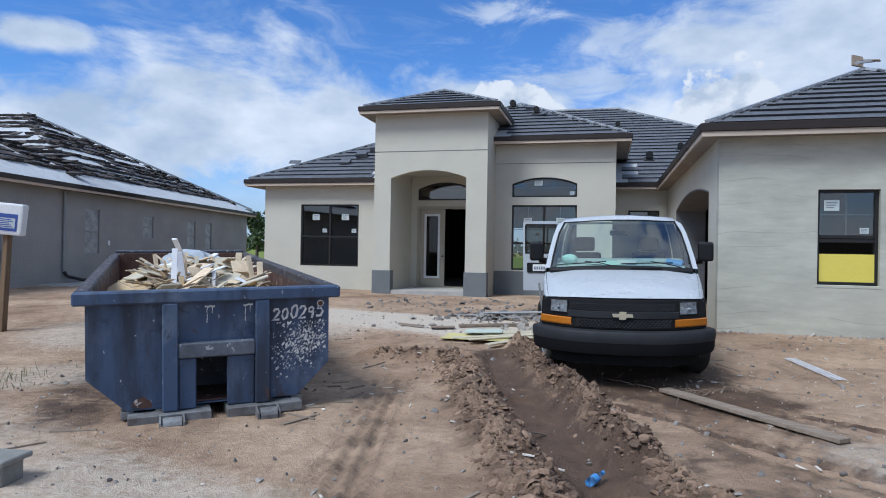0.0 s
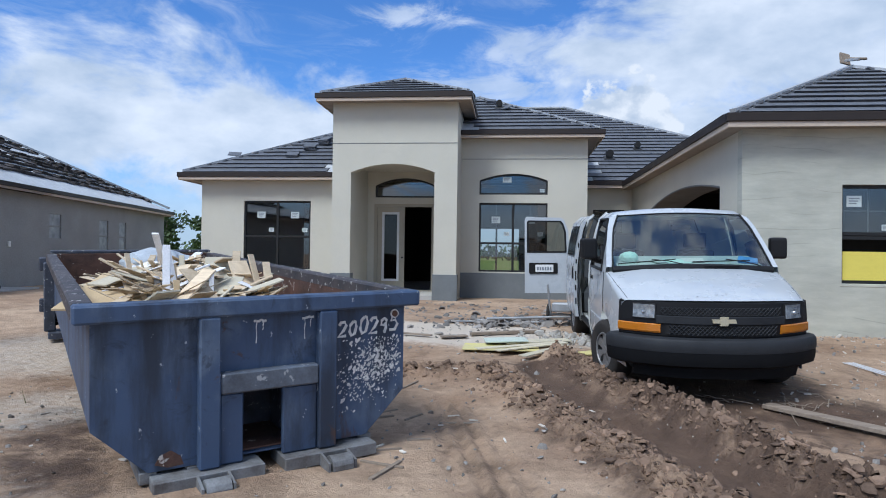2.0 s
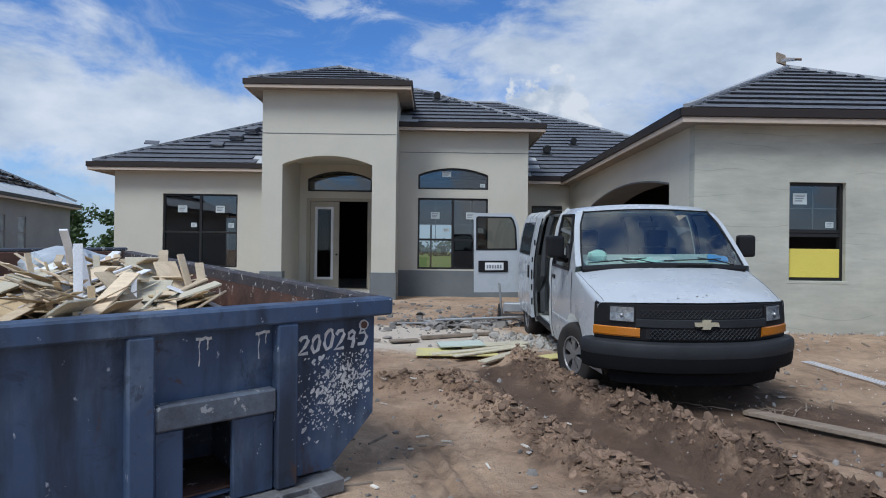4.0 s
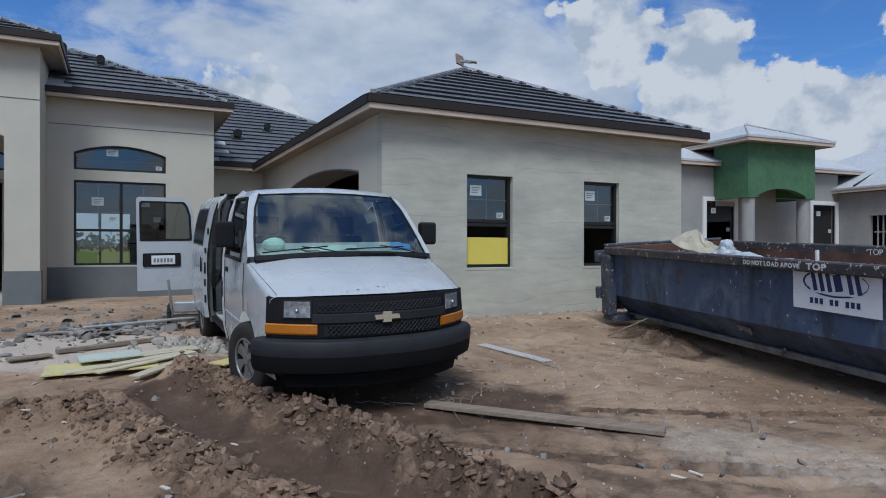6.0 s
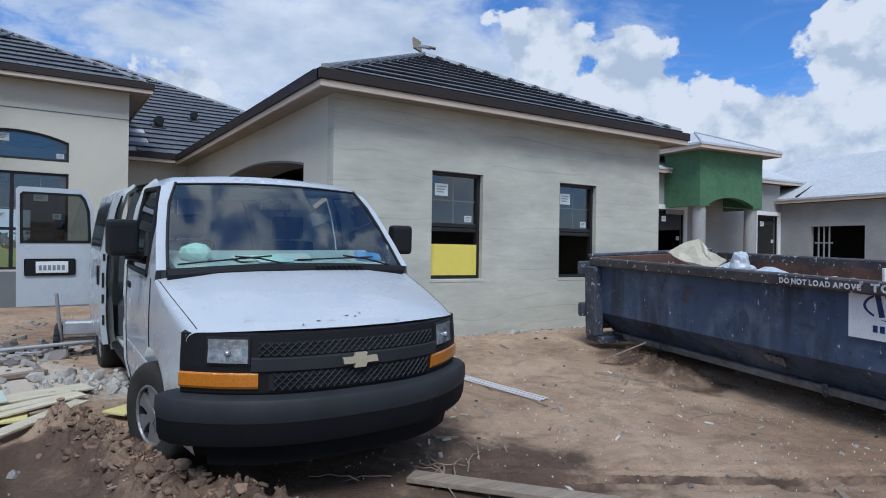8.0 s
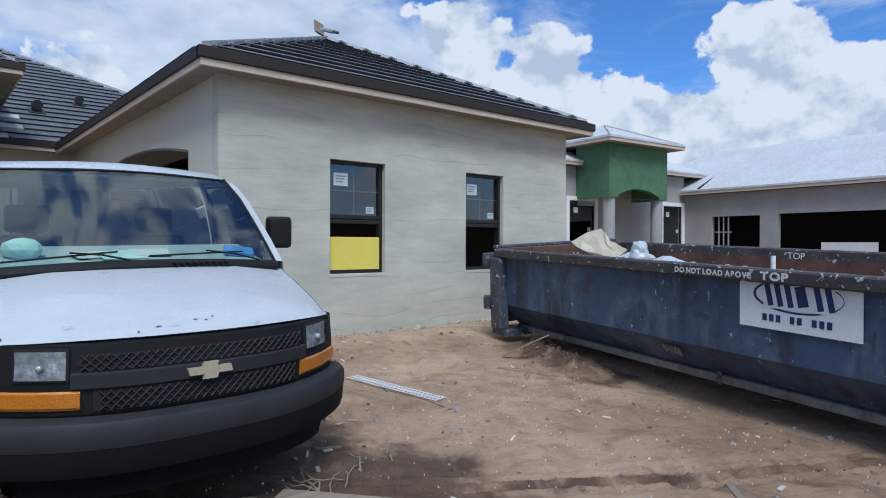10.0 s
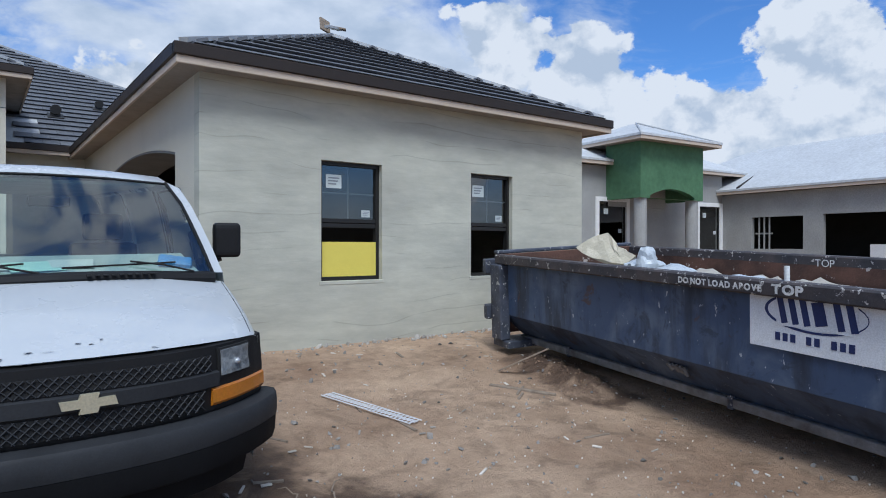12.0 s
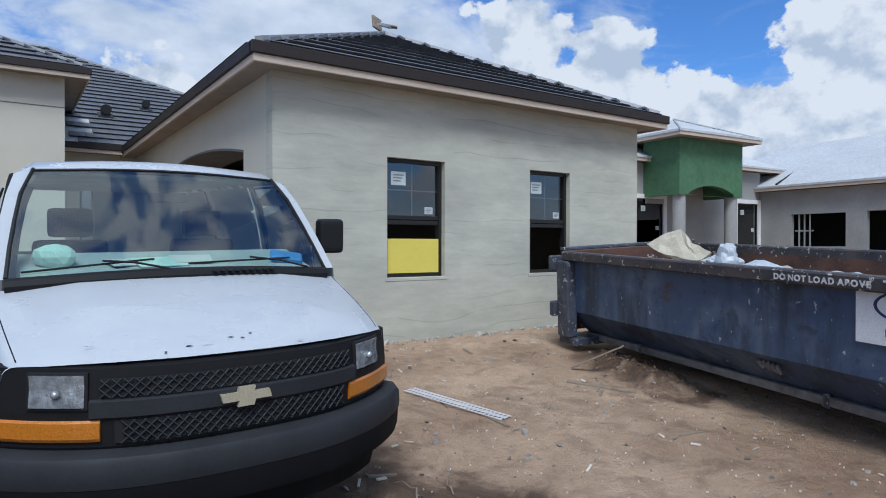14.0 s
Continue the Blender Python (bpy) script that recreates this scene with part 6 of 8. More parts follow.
    for z0, z1, half in ((0.735, 0.835, 0.55), (0.935, 1.015, 0.60)):
        bm = bmesh.new()
        step = 0.044
        hgt = z1 - z0
        x = -half - hgt
        while x < half:
            for s in (1, -1):
                xa, xb = (x, x + hgt) if s > 0 else (x + hgt, x)
                pts = []
                for k in range(3):
                    xx = xa + (xb - xa) * k / 2
                    if abs(xx) <= half:
                        pts.append((xx, nose(xx) - 0.044 + (0.009 if z0 > 0.9 else 0), z0 + hgt * k / 2))
                for p, q in zip(pts, pts[1:]):
                    tube(bm, p, q, 0.0042, n=4)
            x += step
        tagged(part("grille_mesh", bm, GREY_PLASTIC, gr, "black diamond mesh"), kind="stuff")
    part("centre_bar", sweep(plan_path(-0.64, 0.64, 14), [(0.03, 0.845), (0.05, 0.85), (0.052, 0.92), (0.03, 0.928)]), GREY_PLASTIC, v)
    # badge, a plain flared cross shape
    bm = bmesh.new()
    prism(bm, [(-0.11, -0.018), (-0.035, -0.018), (-0.043, -0.045), (0.035, -0.045), (0.043, -0.018), (0.12, -0.018), (0.11, 0.02), (0.035, 0.02), (0.043, 0.045), (-0.035, 0.045), (-0.043, 0.02), (-0.12, 0.02)], -0.012, 0.012)
    part("badge", move_into(bm, pose(0, nose(0) - 0.062, 0.885)), GOLD, v, "champagne coloured badge")
    for sgn in (-1, 1):
        a, b = (0.655, 0.85) if sgn > 0 else (-0.85, -0.655)
        hl = part("headlight", sweep(plan_path(a - 0.012, b + 0.012, 6), [(0.0, 0.885), (0.044, 0.885), (0.036, 1.045), (0.0, 1.045)]), UNDER, v, "rectangular headlight")
        part("reflector", sweep(plan_path(a, b, 6), [(0.0, 0.897), (0.050, 0.897), (0.046, 0.93), (0.040, 0.97), (0.040, 1.0), (0.043, 1.034), (0.0, 1.034)]), LAMP_BOWL, hl, "silvery reflector")
        c = (a + b) / 2
        bm = bmesh.new()
        bmesh.ops.create_uvsphere(bm, u_segments=14, v_segments=8, radius=0.019, matrix=pose(c, nose(c) - 0.042, 0.955))
        part("bulb", bm, LAMP_BOWL, hl, smooth=True)
        p = part("lens", sweep(plan_path(a, b, 6), [(0.058, 0.895), (0.051, 1.035)], closed=False), LENS, hl, recalc=False)
        p.visible_shadow = False
        a, b = (0.60, 0.985) if sgn > 0 else (-0.985, -0.60)
        part("turn_signal", sweep(plan_path(a, b, 8), [(0.0, 0.745), (0.040, 0.745), (0.048, 0.76), (0.046, 0.828), (0.036, 0.838), (0.0, 0.838)]), AMBER, v, "amber turn signal lens")
    part("bumper", sweep(plan_path(-0.985, 0.985, 26, wrap=True), [(-0.05, 0.708), (0.06, 0.706), (0.108, 0.694), (0.122, 0.672), (0.124, 0.60), (0.117, 0.563), (-0.05, 0.563)]), GREY_PLASTIC, v, "weathered dark grey bumper", smooth=True).data.set_sharp_from_angle(angle=radians(32))
    part("bumper_valance", sweep(plan_path(-0.985, 0.985, 26, wrap=True), [(-0.05, 0.560), (0.116, 0.560), (0.112, 0.48), (0.096, 0.425), (0.03, 0.395), (-0.05, 0.395)]), VALANCE, v, "matt black lower bumper", smooth=True).data.set_sharp_from_angle(angle=radians(32))
    part("air_dam", sweep(plan_path(-0.86, 0.86, 18), [(0.0, 0.40), (0.03, 0.40), (0.0, 0.285), (-0.03, 0.285)]), VALANCE, v)
    # windscreen
    bm = bmesh.new()
    rows = []
    for y in (WB, 1.35, 1.5, 1.65, WT):
        s = van_section(y)[8:]
        rows.append([bm.verts.new((-x, y - 0.004, z + 0.004)) for x, z in s] + [bm.verts.new((x, y - 0.004, z + 0.004)) for x, z in s[-2::-1]])
    for r, s in zip(rows, rows[1:]):
        for k in range(len(r) - 1):
            bm.faces.new((r[k], r[k + 1], s[k + 1], s[k]))
    ws = part("windscreen", bm, WINDSCREEN, v, "green-tinted windscreen", smooth=True)
    ws.visible_shadow = False
    bm = bmesh.new()
    s0 = [(-x, z) for x, z in van_section(WB)[8:]] + [(x, z) for x, z in van_section(WB)[-2:7:-1]]
    rope(bm, [(q[0], WB - 0.035 + 0.02 * abs(q[0]), q[1] - 0.035) for q in s0], 0.042, 8)
    part("cowl", bm, BLACK_PLASTIC, v, "black cowl below the windscreen")
    for sgn in (-1, 1):
        bm = bmesh.new()
        pr = [van_section(y)[8] for y in (WB, 1.35, 1.5, 1.65, WT)]
        yy = (WB, 1.35, 1.5, 1.65, WT)
        rope(bm, [(sgn * (a[0] - 0.008), ya - 0.008, a[1] + 0.006) for a, ya in zip(pr, yy)], 0.011)
        part("screen_seal", bm, BLACK_PLASTIC, ws)
    bm = bmesh.new()
    st = [(-x, z) for x, z in van_section(WT)[8:]] + [(x, z) for x, z in van_section(WT)[-2:7:-1]]
    rope(bm, [(p[0], WT - 0.012, p[1] - 0.004) for p in st], 0.010)
    part("screen_seal", bm, BLACK_PLASTIC, ws)

    def on_screen(x, t, lift):
        y = WB + (WT - WB) * t
        z = ZB + (ZT - ZB) * t + 0.03 * (1 - (x / 0.95) ** 2)
        return (x, y - lift * 0.7, z + lift * 0.7)
    for x0, x1, x2 in ((-0.10, -0.45, -0.84), (0.78, 0.40, 0.02)):
        bm = bmesh.new()
        rope(bm, [on_screen(x0, -0.02, 0.03), on_screen((x0 + x1) / 2, 0.035, 0.04), on_screen(x1, 0.07, 0.035)], 0.007)
        w = part("wiper", bm, UNDER, v, "black wiper arm")
        bm = bmesh.new()
        tube(bm, on_screen(x2, 0.035, 0.016), on_screen(x1 + 0.28, 0.085, 0.016), 0.006, n=6)
        part("wiper_blade", bm, UNDER, w)
    bm = bmesh.new()
    for k in range(9):
        x = 0.14 + 0.045 * k
        box(bm, x, x + 0.028, WB - 0.10, WB - 0.04, ZB - 0.005 + 0.02, ZB + 0.022)
    part("cowl_vent", bm, UNDER, v)
    # side windows
    for sgn in (-1, 1):
        spans = [(1.5, 2.45)] + ([(2.62, 3.8), (4.0, 5.35)] if sgn > 0 else [])
        for a, b in spans:
            bm = bmesh.new()
            rows = []
            for y in [t for t in ys if a - 0.001 <= t <= b + 0.001]:
                rows.append([bm.verts.new((sgn * (x - 0.012), y, z)) for x, z in van_section(y)[4:8]])
            for r, s in zip(rows, rows[1:]):
                for k in range(3):
                    bm.faces.new((r[k], s[k], s[k + 1], r[k + 1]))
            g = part("side_window", bm, TINT, v, "dark tinted side window")
            g.visible_shadow = False
    # front doors
    for sgn in (-1, 1):
        door = new("front_door")
        door.parent = v
        for y in (1.34, 2.50):
            bm = bmesh.new()
            s = [p for p in van_section(y)[0:5]]
            rope(bm, [(sgn * (p[0] + 0.001), y, p[1]) for p in s], 0.005, 5)
            part("door_gap", bm, UNDER, door)
        bm = bmesh.new()
        for a, b in (((1.5, 1.31), (2.45, 1.31)), ((2.45, 1.31), (2.45, 1.95)), ((1.5, 1.31), (1.84, 1.95)), ((1.84, 1.95), (2.45, 1.95))):
            tube(bm, (sgn * (side_x(a[1]) + 0.002), a[0], a[1]), (sgn * (side_x(b[1]) + 0.002), b[0], b[1]), 0.018, n=6)
        part("window_seal", bm, BLACK_PLASTIC, door)
        a = sgn * 1.0
        part("door_handle", cube(a - 0.012, a + 0.03, 2.27, 2.44, 1.14, 1.19, 0.012), BLACK_PLASTIC, door)
        part("rub_strip", cube(a - 0.003, a + 0.010, 1.40, 2.44, 0.66, 0.70, 0.004), VAN_WHITE, door)
        # mirror
        mr = part("mirror", cube(-0.098, 0.098, -0.07, 0.07, -0.13, 0.13, 0.04, pose(sgn * 1.14, 1.60, 1.575, 0, 0, sgn * -12), 3), BLACK_PLASTIC, v, "large black door mirror", smooth=False)
        bm = bmesh.new()
        tube(bm, (sgn * 0.97, 1.66, 1.42), (sgn * 1.10, 1.62, 1.46), 0.045, n=8)
        tube(bm, (sgn * 0.96, 1.60, 1.42), (sgn * 0.95, 1.74, 1.60), 0.05, 0.02, n=8)
        part("mirror_arm", bm, BLACK_PLASTIC, mr)
    # side opening with the door slid back
    for y in (2.61, 3.93):
        bm = bmesh.new()
        rope(bm, [(-p[0] + 0.02, y, p[1]) for p in van_section(y)[0:9]], 0.035)
        part("door_jamb", bm, CABIN, v, "dirty door jamb")
    sd = new("side_door")
    sd.parent = v
    sd["label"] = "white sliding side door pushed back along the body"
    levels = (0.42, 0.6, 0.8, 1.05, 1.30, 1.55, 1.80, 1.93)

    def skin(lo, hi, zs):
        return [(-(side_x(z) + hi), z) for z in zs] + [(-(side_x(z) + lo), z) for z in reversed(zs)]
    d0, d1_ = 3.76, 5.04
    bm = bmesh.new()
    prism(bm, skin(0.03, 0.085, levels), d0, d1_)
    part("door_panel", bm, VAN_WHITE, sd)
    bm = bmesh.new()
    prism(bm, skin(0.086, 0.091, (1.36, 1.48, 1.62, 1.75, 1.87)), d0 + 0.13, d1_ - 0.12)
    part("door_window", bm, DARK_GLASS, sd, "dark tinted sliding door window")
    for a, b in ((0.62, 0.72), (0.84, 0.93), (1.0, 1.15), (1.27, 1.34), (1.52, 1.60)):
        x = side_x((a + b) / 2)
        part("latch_slot", cube(-x - 0.070, -x - 0.048, d0 - 0.005, d0 - 0.001, a, b), UNDER, sd)
    bm = bmesh.new()
    rope(bm, [(-(side_x(z) + 0.025), d0 + 0.004, z) for z in levels], 0.011)
    part("door_seal", bm, UNDER, sd)
    part("door_handle", cube(-1.105, -1.087, d0 + 0.08, d0 + 0.13, 1.02, 1.22, 0.006), BLACK_PLASTIC, sd)
    bm = bmesh.new()
    rope(bm, [(-(p[0] - 0.14), 3.84, p[1]) for p in van_section(3.84)[1:8]], 0.06)
    part("inner_pillar", bm, SEAT, v, "dark grey inner pillar trim")
    part("step_sill", cube(-0.96, -0.72, 2.62, 3.92, 0.36, 0.42, 0.01), BLACK_PLASTIC, v)
    # rear door swung right round, its outer face to the front
    rd = new("rear_door")
    rd.parent = v
    rd["label"] = "white rear door swung fully open"
    w = 0.84
    rm = pose(-0.96, 5.72, 0.05)
    bm = bmesh.new()
    o = [(-w, 0.55), (0.0, 0.55), (0.0, 1.30), (-0.02, 1.75), (-0.10, 1.95), (-0.16, 1.99), (-w + 0.03, 2.0), (-w, 1.97)]
    i = [(-w + 0.05, 1.32), (-0.07, 1.32), (-0.06, 1.34), (-0.075, 1.72), (-0.12, 1.87), (-0.17, 1.93), (-w + 0.08, 1.94), (-w + 0.05, 1.91)]
    outline_ring(bm, o, i, -0.03, 0.03)
    part("door_panel", move_into(bm, rm), VAN_WHITE, rd)
    bm = bmesh.new()
    bm.faces.new([bm.verts.new((x, -0.01, z)) for x, z in i])
    part("door_window", move_into(bm, rm), TINT, rd, "dark tinted rear window", recalc=False)
    bm = bmesh.new()
    outline_ring(bm, [(x + (0.01 if x < -0.4 else -0.01) * -1, z) for x, z in i], [(x * 0.94 - 0.027, 1.64 + (z - 1.64) * 0.9) for x, z in i], -0.036, -0.031)
    part("window_seal", move_into(bm, rm), BLACK_PLASTIC, rd)
    hold = part("plate_recess", cube(-w + 0.08, -0.22, -0.042, -0.031, 0.92, 1.13, 0.015, rm), BLACK_PLASTIC, rd, "black plate recess")
    pl = part("plate", cube(-w + 0.20, -0.30, -0.052, -0.044, 0.955, 1.095, 0.004, rm), WHITE, hold, "pale licence plate")
    for k in range(6):
        part("print_bar", cube(-w + 0.23 + k * 0.048, -w + 0.23 + k * 0.048 + 0.032, -0.056, -0.054, 0.99, 1.05, 0, rm), INK, pl)
    # inside
    cab = new("cabin")
    cab.parent = v
    part("floor_panel", cube(-0.90, 0.90, 1.3, 5.55, 0.40, 0.44), CABIN, cab)
    bm = bmesh.new()
    prism(bm, [(1.25, 1.0), (1.27, 1.375), (1.50, 1.42), (1.72, 1.475), (1.80, 1.46), (1.84, 1.36), (1.84, 1.0)], -0.84, 0.84)
    bmesh.ops.transform(bm, matrix=Matrix(((0, 1, 0, 0), (1, 0, 0, 0), (0, 0, 1, 0), (0, 0, 0, 1))), verts=bm.verts)
    part("dashboard", bm, DASH, cab, "pale green-grey dashboard")
    for sgn in (-1, 1):
        s = new("seat")
        s.parent = cab
        part("cushion", cube(sgn * 0.48 - 0.25, sgn * 0.48 + 0.25, 2.15, 2.65, 0.72, 0.92, 0.05), SEAT, s)
        part("backrest", cube(sgn * 0.48 - 0.25, sgn * 0.48 + 0.25, 2.62, 2.78, 0.85, 1.52, 0.05, None, 2), SEAT, s)
        part("headrest", cube(sgn * 0.48 - 0.15, sgn * 0.48 + 0.15, 2.66, 2.78, 1.54, 1.76, 0.04, None, 2), SEAT, s)
    bm = bmesh.new()
    for k in range(20):
        a, b = 6.283 * k / 20, 6.283 * (k + 1) / 20
        f = lambda q: (0.48 + 0.19 * math.cos(q), 1.95 + 0.08 * math.sin(q), 1.25 + 0.17 * math.sin(q))
        tube(bm, f(a), f(b), 0.016, n=6)
    part("steering_wheel", bm, UNDER, cab)
    part("rear_bulkhead", cube(-0.86, 0.86, 5.30, 5.34, 0.44, 1.30), CABIN, cab)
    part("rear_mirror", cube(-0.12, 0.12, WT - 0.16, WT - 0.13, 1.80, 1.87, 0.01), UNDER, cab)
    part("headliner", cube(-0.70, 0.70, WT + 0.1, 5.5, 1.97, 1.99), CABIN, cab)
    # wheels
    for y in AXLES:
        for sgn in (-1, 1):
            wl = new("wheel")
            wl.parent = v
            m = pose(sgn * 0.905, y, WR, 0, sgn * 90, 16 if y < 2 else 0)
            prof = [(0.215, -0.11), (0.30, -0.125), (0.345, -0.115), (WR, -0.085), (WR + 0.003, 0.0), (WR, 0.085), (0.345, 0.115), (0.30, 0.125), (0.215, 0.11)]
            bm = bmesh.new()
            N = 40
            rings2 = [[bm.verts.new((r * math.cos(6.2832 * k / N), r * math.sin(6.2832 * k / N), z)) for k in range(N)] for r, z in prof]
            for r, s in zip(rings2, rings2[1:]):
                for k in range(N):
                    bm.faces.new((r[k], r[(k + 1) % N], s[(k + 1) % N], s[k]))
            part("tyre", move_into(bm, m), RUBBER, wl, "muddy black tyre", smooth=True)
            bm = bmesh.new()
            prof = [(0.215, -0.1), (0.215, 0.105), (0.205, 0.108), (0.19, 0.085), (0.185, 0.02), (0.05, 0.02)]
            rings2 = [[bm.verts.new((r * math.cos(6.2832 * k / N), r * math.sin(6.2832 * k / N), z)) for k in range(N)] for r, z in prof]
            for r, s in zip(rings2, rings2[1:]):
                for k in range(N):
                    bm.faces.new((r[k], r[(k + 1) % N], s[(k + 1) % N], s[k]))
            rim = part("rim", move_into(bm, m), UNDER, wl, "dull alloy rim", smooth=True)
            for k in range(6):
                bm = bmesh.new()
                prism(bm, [(0.05, -0.026), (0.12, -0.036), (0.195, -0.072), (0.195, 0.072), (0.12, 0.036), (0.05, 0.026)], -0.014, 0.014)
                move_into(bm, m @ pose(0, 0, 0.080, 0, 0, 60 * k) @ pose(0, 0, 0, 90, 0, 0))
                part("spoke", bm, ALLOY, rim)
            bm = bmesh.new()
            rope(bm, [(0.203 * math.cos(6.2832 * k / 28), 0.203 * math.sin(6.2832 * k / 28), 0.098) for k in range(29)], 0.014, 6)
            part("rim_lip", move_into(bm, m), ALLOY, rim)
            bm = bmesh.new()
            tube(bm, (0, 0, 0.03), (0, 0, 0.10), 0.07, 0.055, 16)
            part("hub_cap", move_into(bm, m), ALLOY, rim)
    part("underbody", cube(-0.80, 0.80, 0.55, 5.5, 0.30, 0.395), UNDER, v)
    part("axle", cube(-0.80, 0.80, 4.40, 4.52, 0.25, 0.36), UNDER, v)
    # loose things on the dashboard
    bm = bmesh.new()
    bmesh.ops.create_icosphere(bm, subdivisions=2, radius=0.10, matrix=Matrix.Diagonal((1.2, 0.8, 0.75, 1)))
    for q in bm.verts:
        q.co *= 1 + 0.18 * noise.noise(q.co * 14)
    tagged(part("crumpled_paper", move_into(bm, M @ pose(-0.66, 1.47, 1.47)), MINT), "crumpled mint paper towel on a dashboard", "paper")
    for x, y, r, w2, h2, mat, lab in ((-0.10, 1.45, 12, 0.30, 0.21, MINT, "pale mint sheet of paper on a dashboard"), (0.10, 1.5, -8, 0.26, 0.18, PAPER, "white sheet of paper on a dashboard"), (-0.3, 1.46, 20, 0.2, 0.15, PAPER, "white sheet of paper on a dashboard")):
        bm = cube(-w2 / 2, w2 / 2, -h2 / 2, h2 / 2, 0, 0.004, 0, M @ pose(x, y, 1.375 + (y - 1.27) * 0.20 + 0.012, 12, 0, r))
        tagged(part("paper_sheet", bm, mat), lab, "paper", "papers on the dashboard")
    tagged(part("blue_packet", cube(-0.11, 0.11, -0.06, 0.06, 0, 0.05, 0.012, M @ pose(0.72, 1.42, 1.41, 20, 8, -15)), SKYBLUE), "small blue and white packet on a dashboard", "packet")


van()

# ---- loose things on the site ----
OLD_WOOD = surface("weathered_plank", (0.30, 0.24, 0.185), rough=0.85, dark=(0.18, 0.14, 0.105), scale=3, amount=0.9, stretch=(0.5, 6, 6), grain=40, bump=0.3)
POST_WOOD = surface("stained_post_wood", (0.20, 0.13, 0.075), rough=0.8, dark=(0.13, 0.085, 0.05), scale=3, amount=0.9, stretch=(6, 6, 0.6), grain=40, bump=0.2)
PALE_WOOD = surface("fresh_scrap_wood", (0.62, 0.50, 0.35), rough=0.8, dark=(0.45, 0.35, 0.24), scale=4, amount=0.7, stretch=(0.6, 5, 5), grain=30, bump=0.15, piece=0.25)
WHITE_TRIM = surface("white_trim_offcut", (0.72, 0.72, 0.74), rough=0.6, scale=4, amount=0.25, bump=0.0, piece=0.12)
CARD = surface("brown_cardboard", (0.50, 0.38, 0.23), rough=0.85, dark=(0.40, 0.30, 0.18), scale=3, amount=0.6, bump=0.1, piece=0.15)
CREAM = surface("split_cream_board", (0.60, 0.54, 0.40), rough=0.85, dark=(0.42, 0.37, 0.27), scale=5, amount=0.9, stretch=(0.6, 5, 5), bump=0.3, bump_scale=30, piece=0.12)
PALE_MINT = surface("pale_mint_sheet", (0.50, 0.56, 0.49), rough=0.7, dark=(0.42, 0.48, 0.42), scale=3, amount=0.5, bump=0.05)
PALE_YELLOW = surface("pale_yellow_board", (0.64, 0.56, 0.20), rough=0.8, dark=(0.5, 0.45, 0.28), scale=2, amount=0.9, bump=0.1)
FOAM = surface("cream_foam_offcut", (0.54, 0.49, 0.38), rough=0.9, dark=(0.40, 0.36, 0.27), scale=6, amount=0.6, bump=0.5, bump_scale=20)
PLASTIC_FILM = surface("white_plastic_bag", (0.46, 0.50, 0.54), rough=0.3, scale=5, amount=0.3, bump=0.3, bump_scale=25)
MUD = surface("drying_mud_clods", (0.25, 0.165, 0.112), rough=0.95, dark=(0.095, 0.060, 0.041), scale=4, amount=1.0, grain=40, bump=0.6, bump_scale=30, island=True, piece=0.35)
RUBBLE = surface("mortar_rubble", (0.23, 0.21, 0.19), rough=0.95, dark=(0.2, 0.185, 0.17), scale=5, amount=0.9, bump=0.5, bump_scale=30, island=True, piece=0.45)
LIME = surface("white_plaster_lumps", (0.38, 0.36, 0.325), rough=0.95, dark=(0.42, 0.39, 0.35), scale=5, amount=0.7, bump=0.5, bump_scale=25, island=True, piece=0.2)
PVC = surface("white_pvc", (0.70, 0.71, 0.70), rough=0.4, scale=5, amount=0.2, bump=0.0)
GALV = surface("galvanised_steel", (0.42, 0.43, 0.44), rough=0.45, metal=0.6, scale=6, amount=0.6, bump=0.0)
GRASS = surface("thin_grass", (0.14, 0.15, 0.055), rough=0.8, dark=(0.09, 0.10, 0.03), scale=4, amount=0.8, island=True, piece=0.4, bump=0.0)
SIGN_INK = surface("blue_notice_print", (0.05, 0.09, 0.33), rough=0.6, bump=0.0)


def clod(bm, rnd, p, r, flat=0.7, sub=1):
    m = Matrix.Translation(p) @ Euler((rnd.uniform(0, 6), rnd.uniform(0, 6), rnd.uniform(0, 6))).to_matrix().to_4x4()
    vs = bmesh.ops.create_icosphere(bm, subdivisions=sub, radius=r, matrix=m @ Matrix.Diagonal((1, rnd.uniform(0.6, 0.95), flat * rnd.uniform(0.35, 1.0), 1)))["verts"]
    for v in vs:
        v.co += (v.co - p) * rnd.uniform(-0.45, 0.30)


def joined_clods(name, rnd, spots, mat, label, category):
    """Many small lumps as one mesh."""
    bm0 = bmesh.new()
    base = []
    for k in range(10):
        b = bmesh.new()
        clod(b, rnd, Vector((0, 0, 0)), 1.0)
        b.verts.index_update()
        base.append(([v.co.copy() for v in b.verts], [[v.index for v in f.verts] for f in b.faces]))
        b.free()
    bm0.free()
    vs, fs = [], []
    for x, y, z, r in spots:
        cv, cf = rnd.choice(base)
        rot = Euler((rnd.uniform(-0.4, 0.4), rnd.uniform(-0.4, 0.4), rnd.uniform(0, 6.3))).to_matrix()
        n = len(vs)
        vs += [tuple(rot @ c * r + Vector((x, y, z))) for c in cv]
        fs += [[n + i for i in f] for f in cf]
    me = bpy.data.meshes.new(name)
    me.from_pydata(vs, [], fs)
    me.materials.append(mat)
    tagged(new(name, me), label, category, kind="stuff")


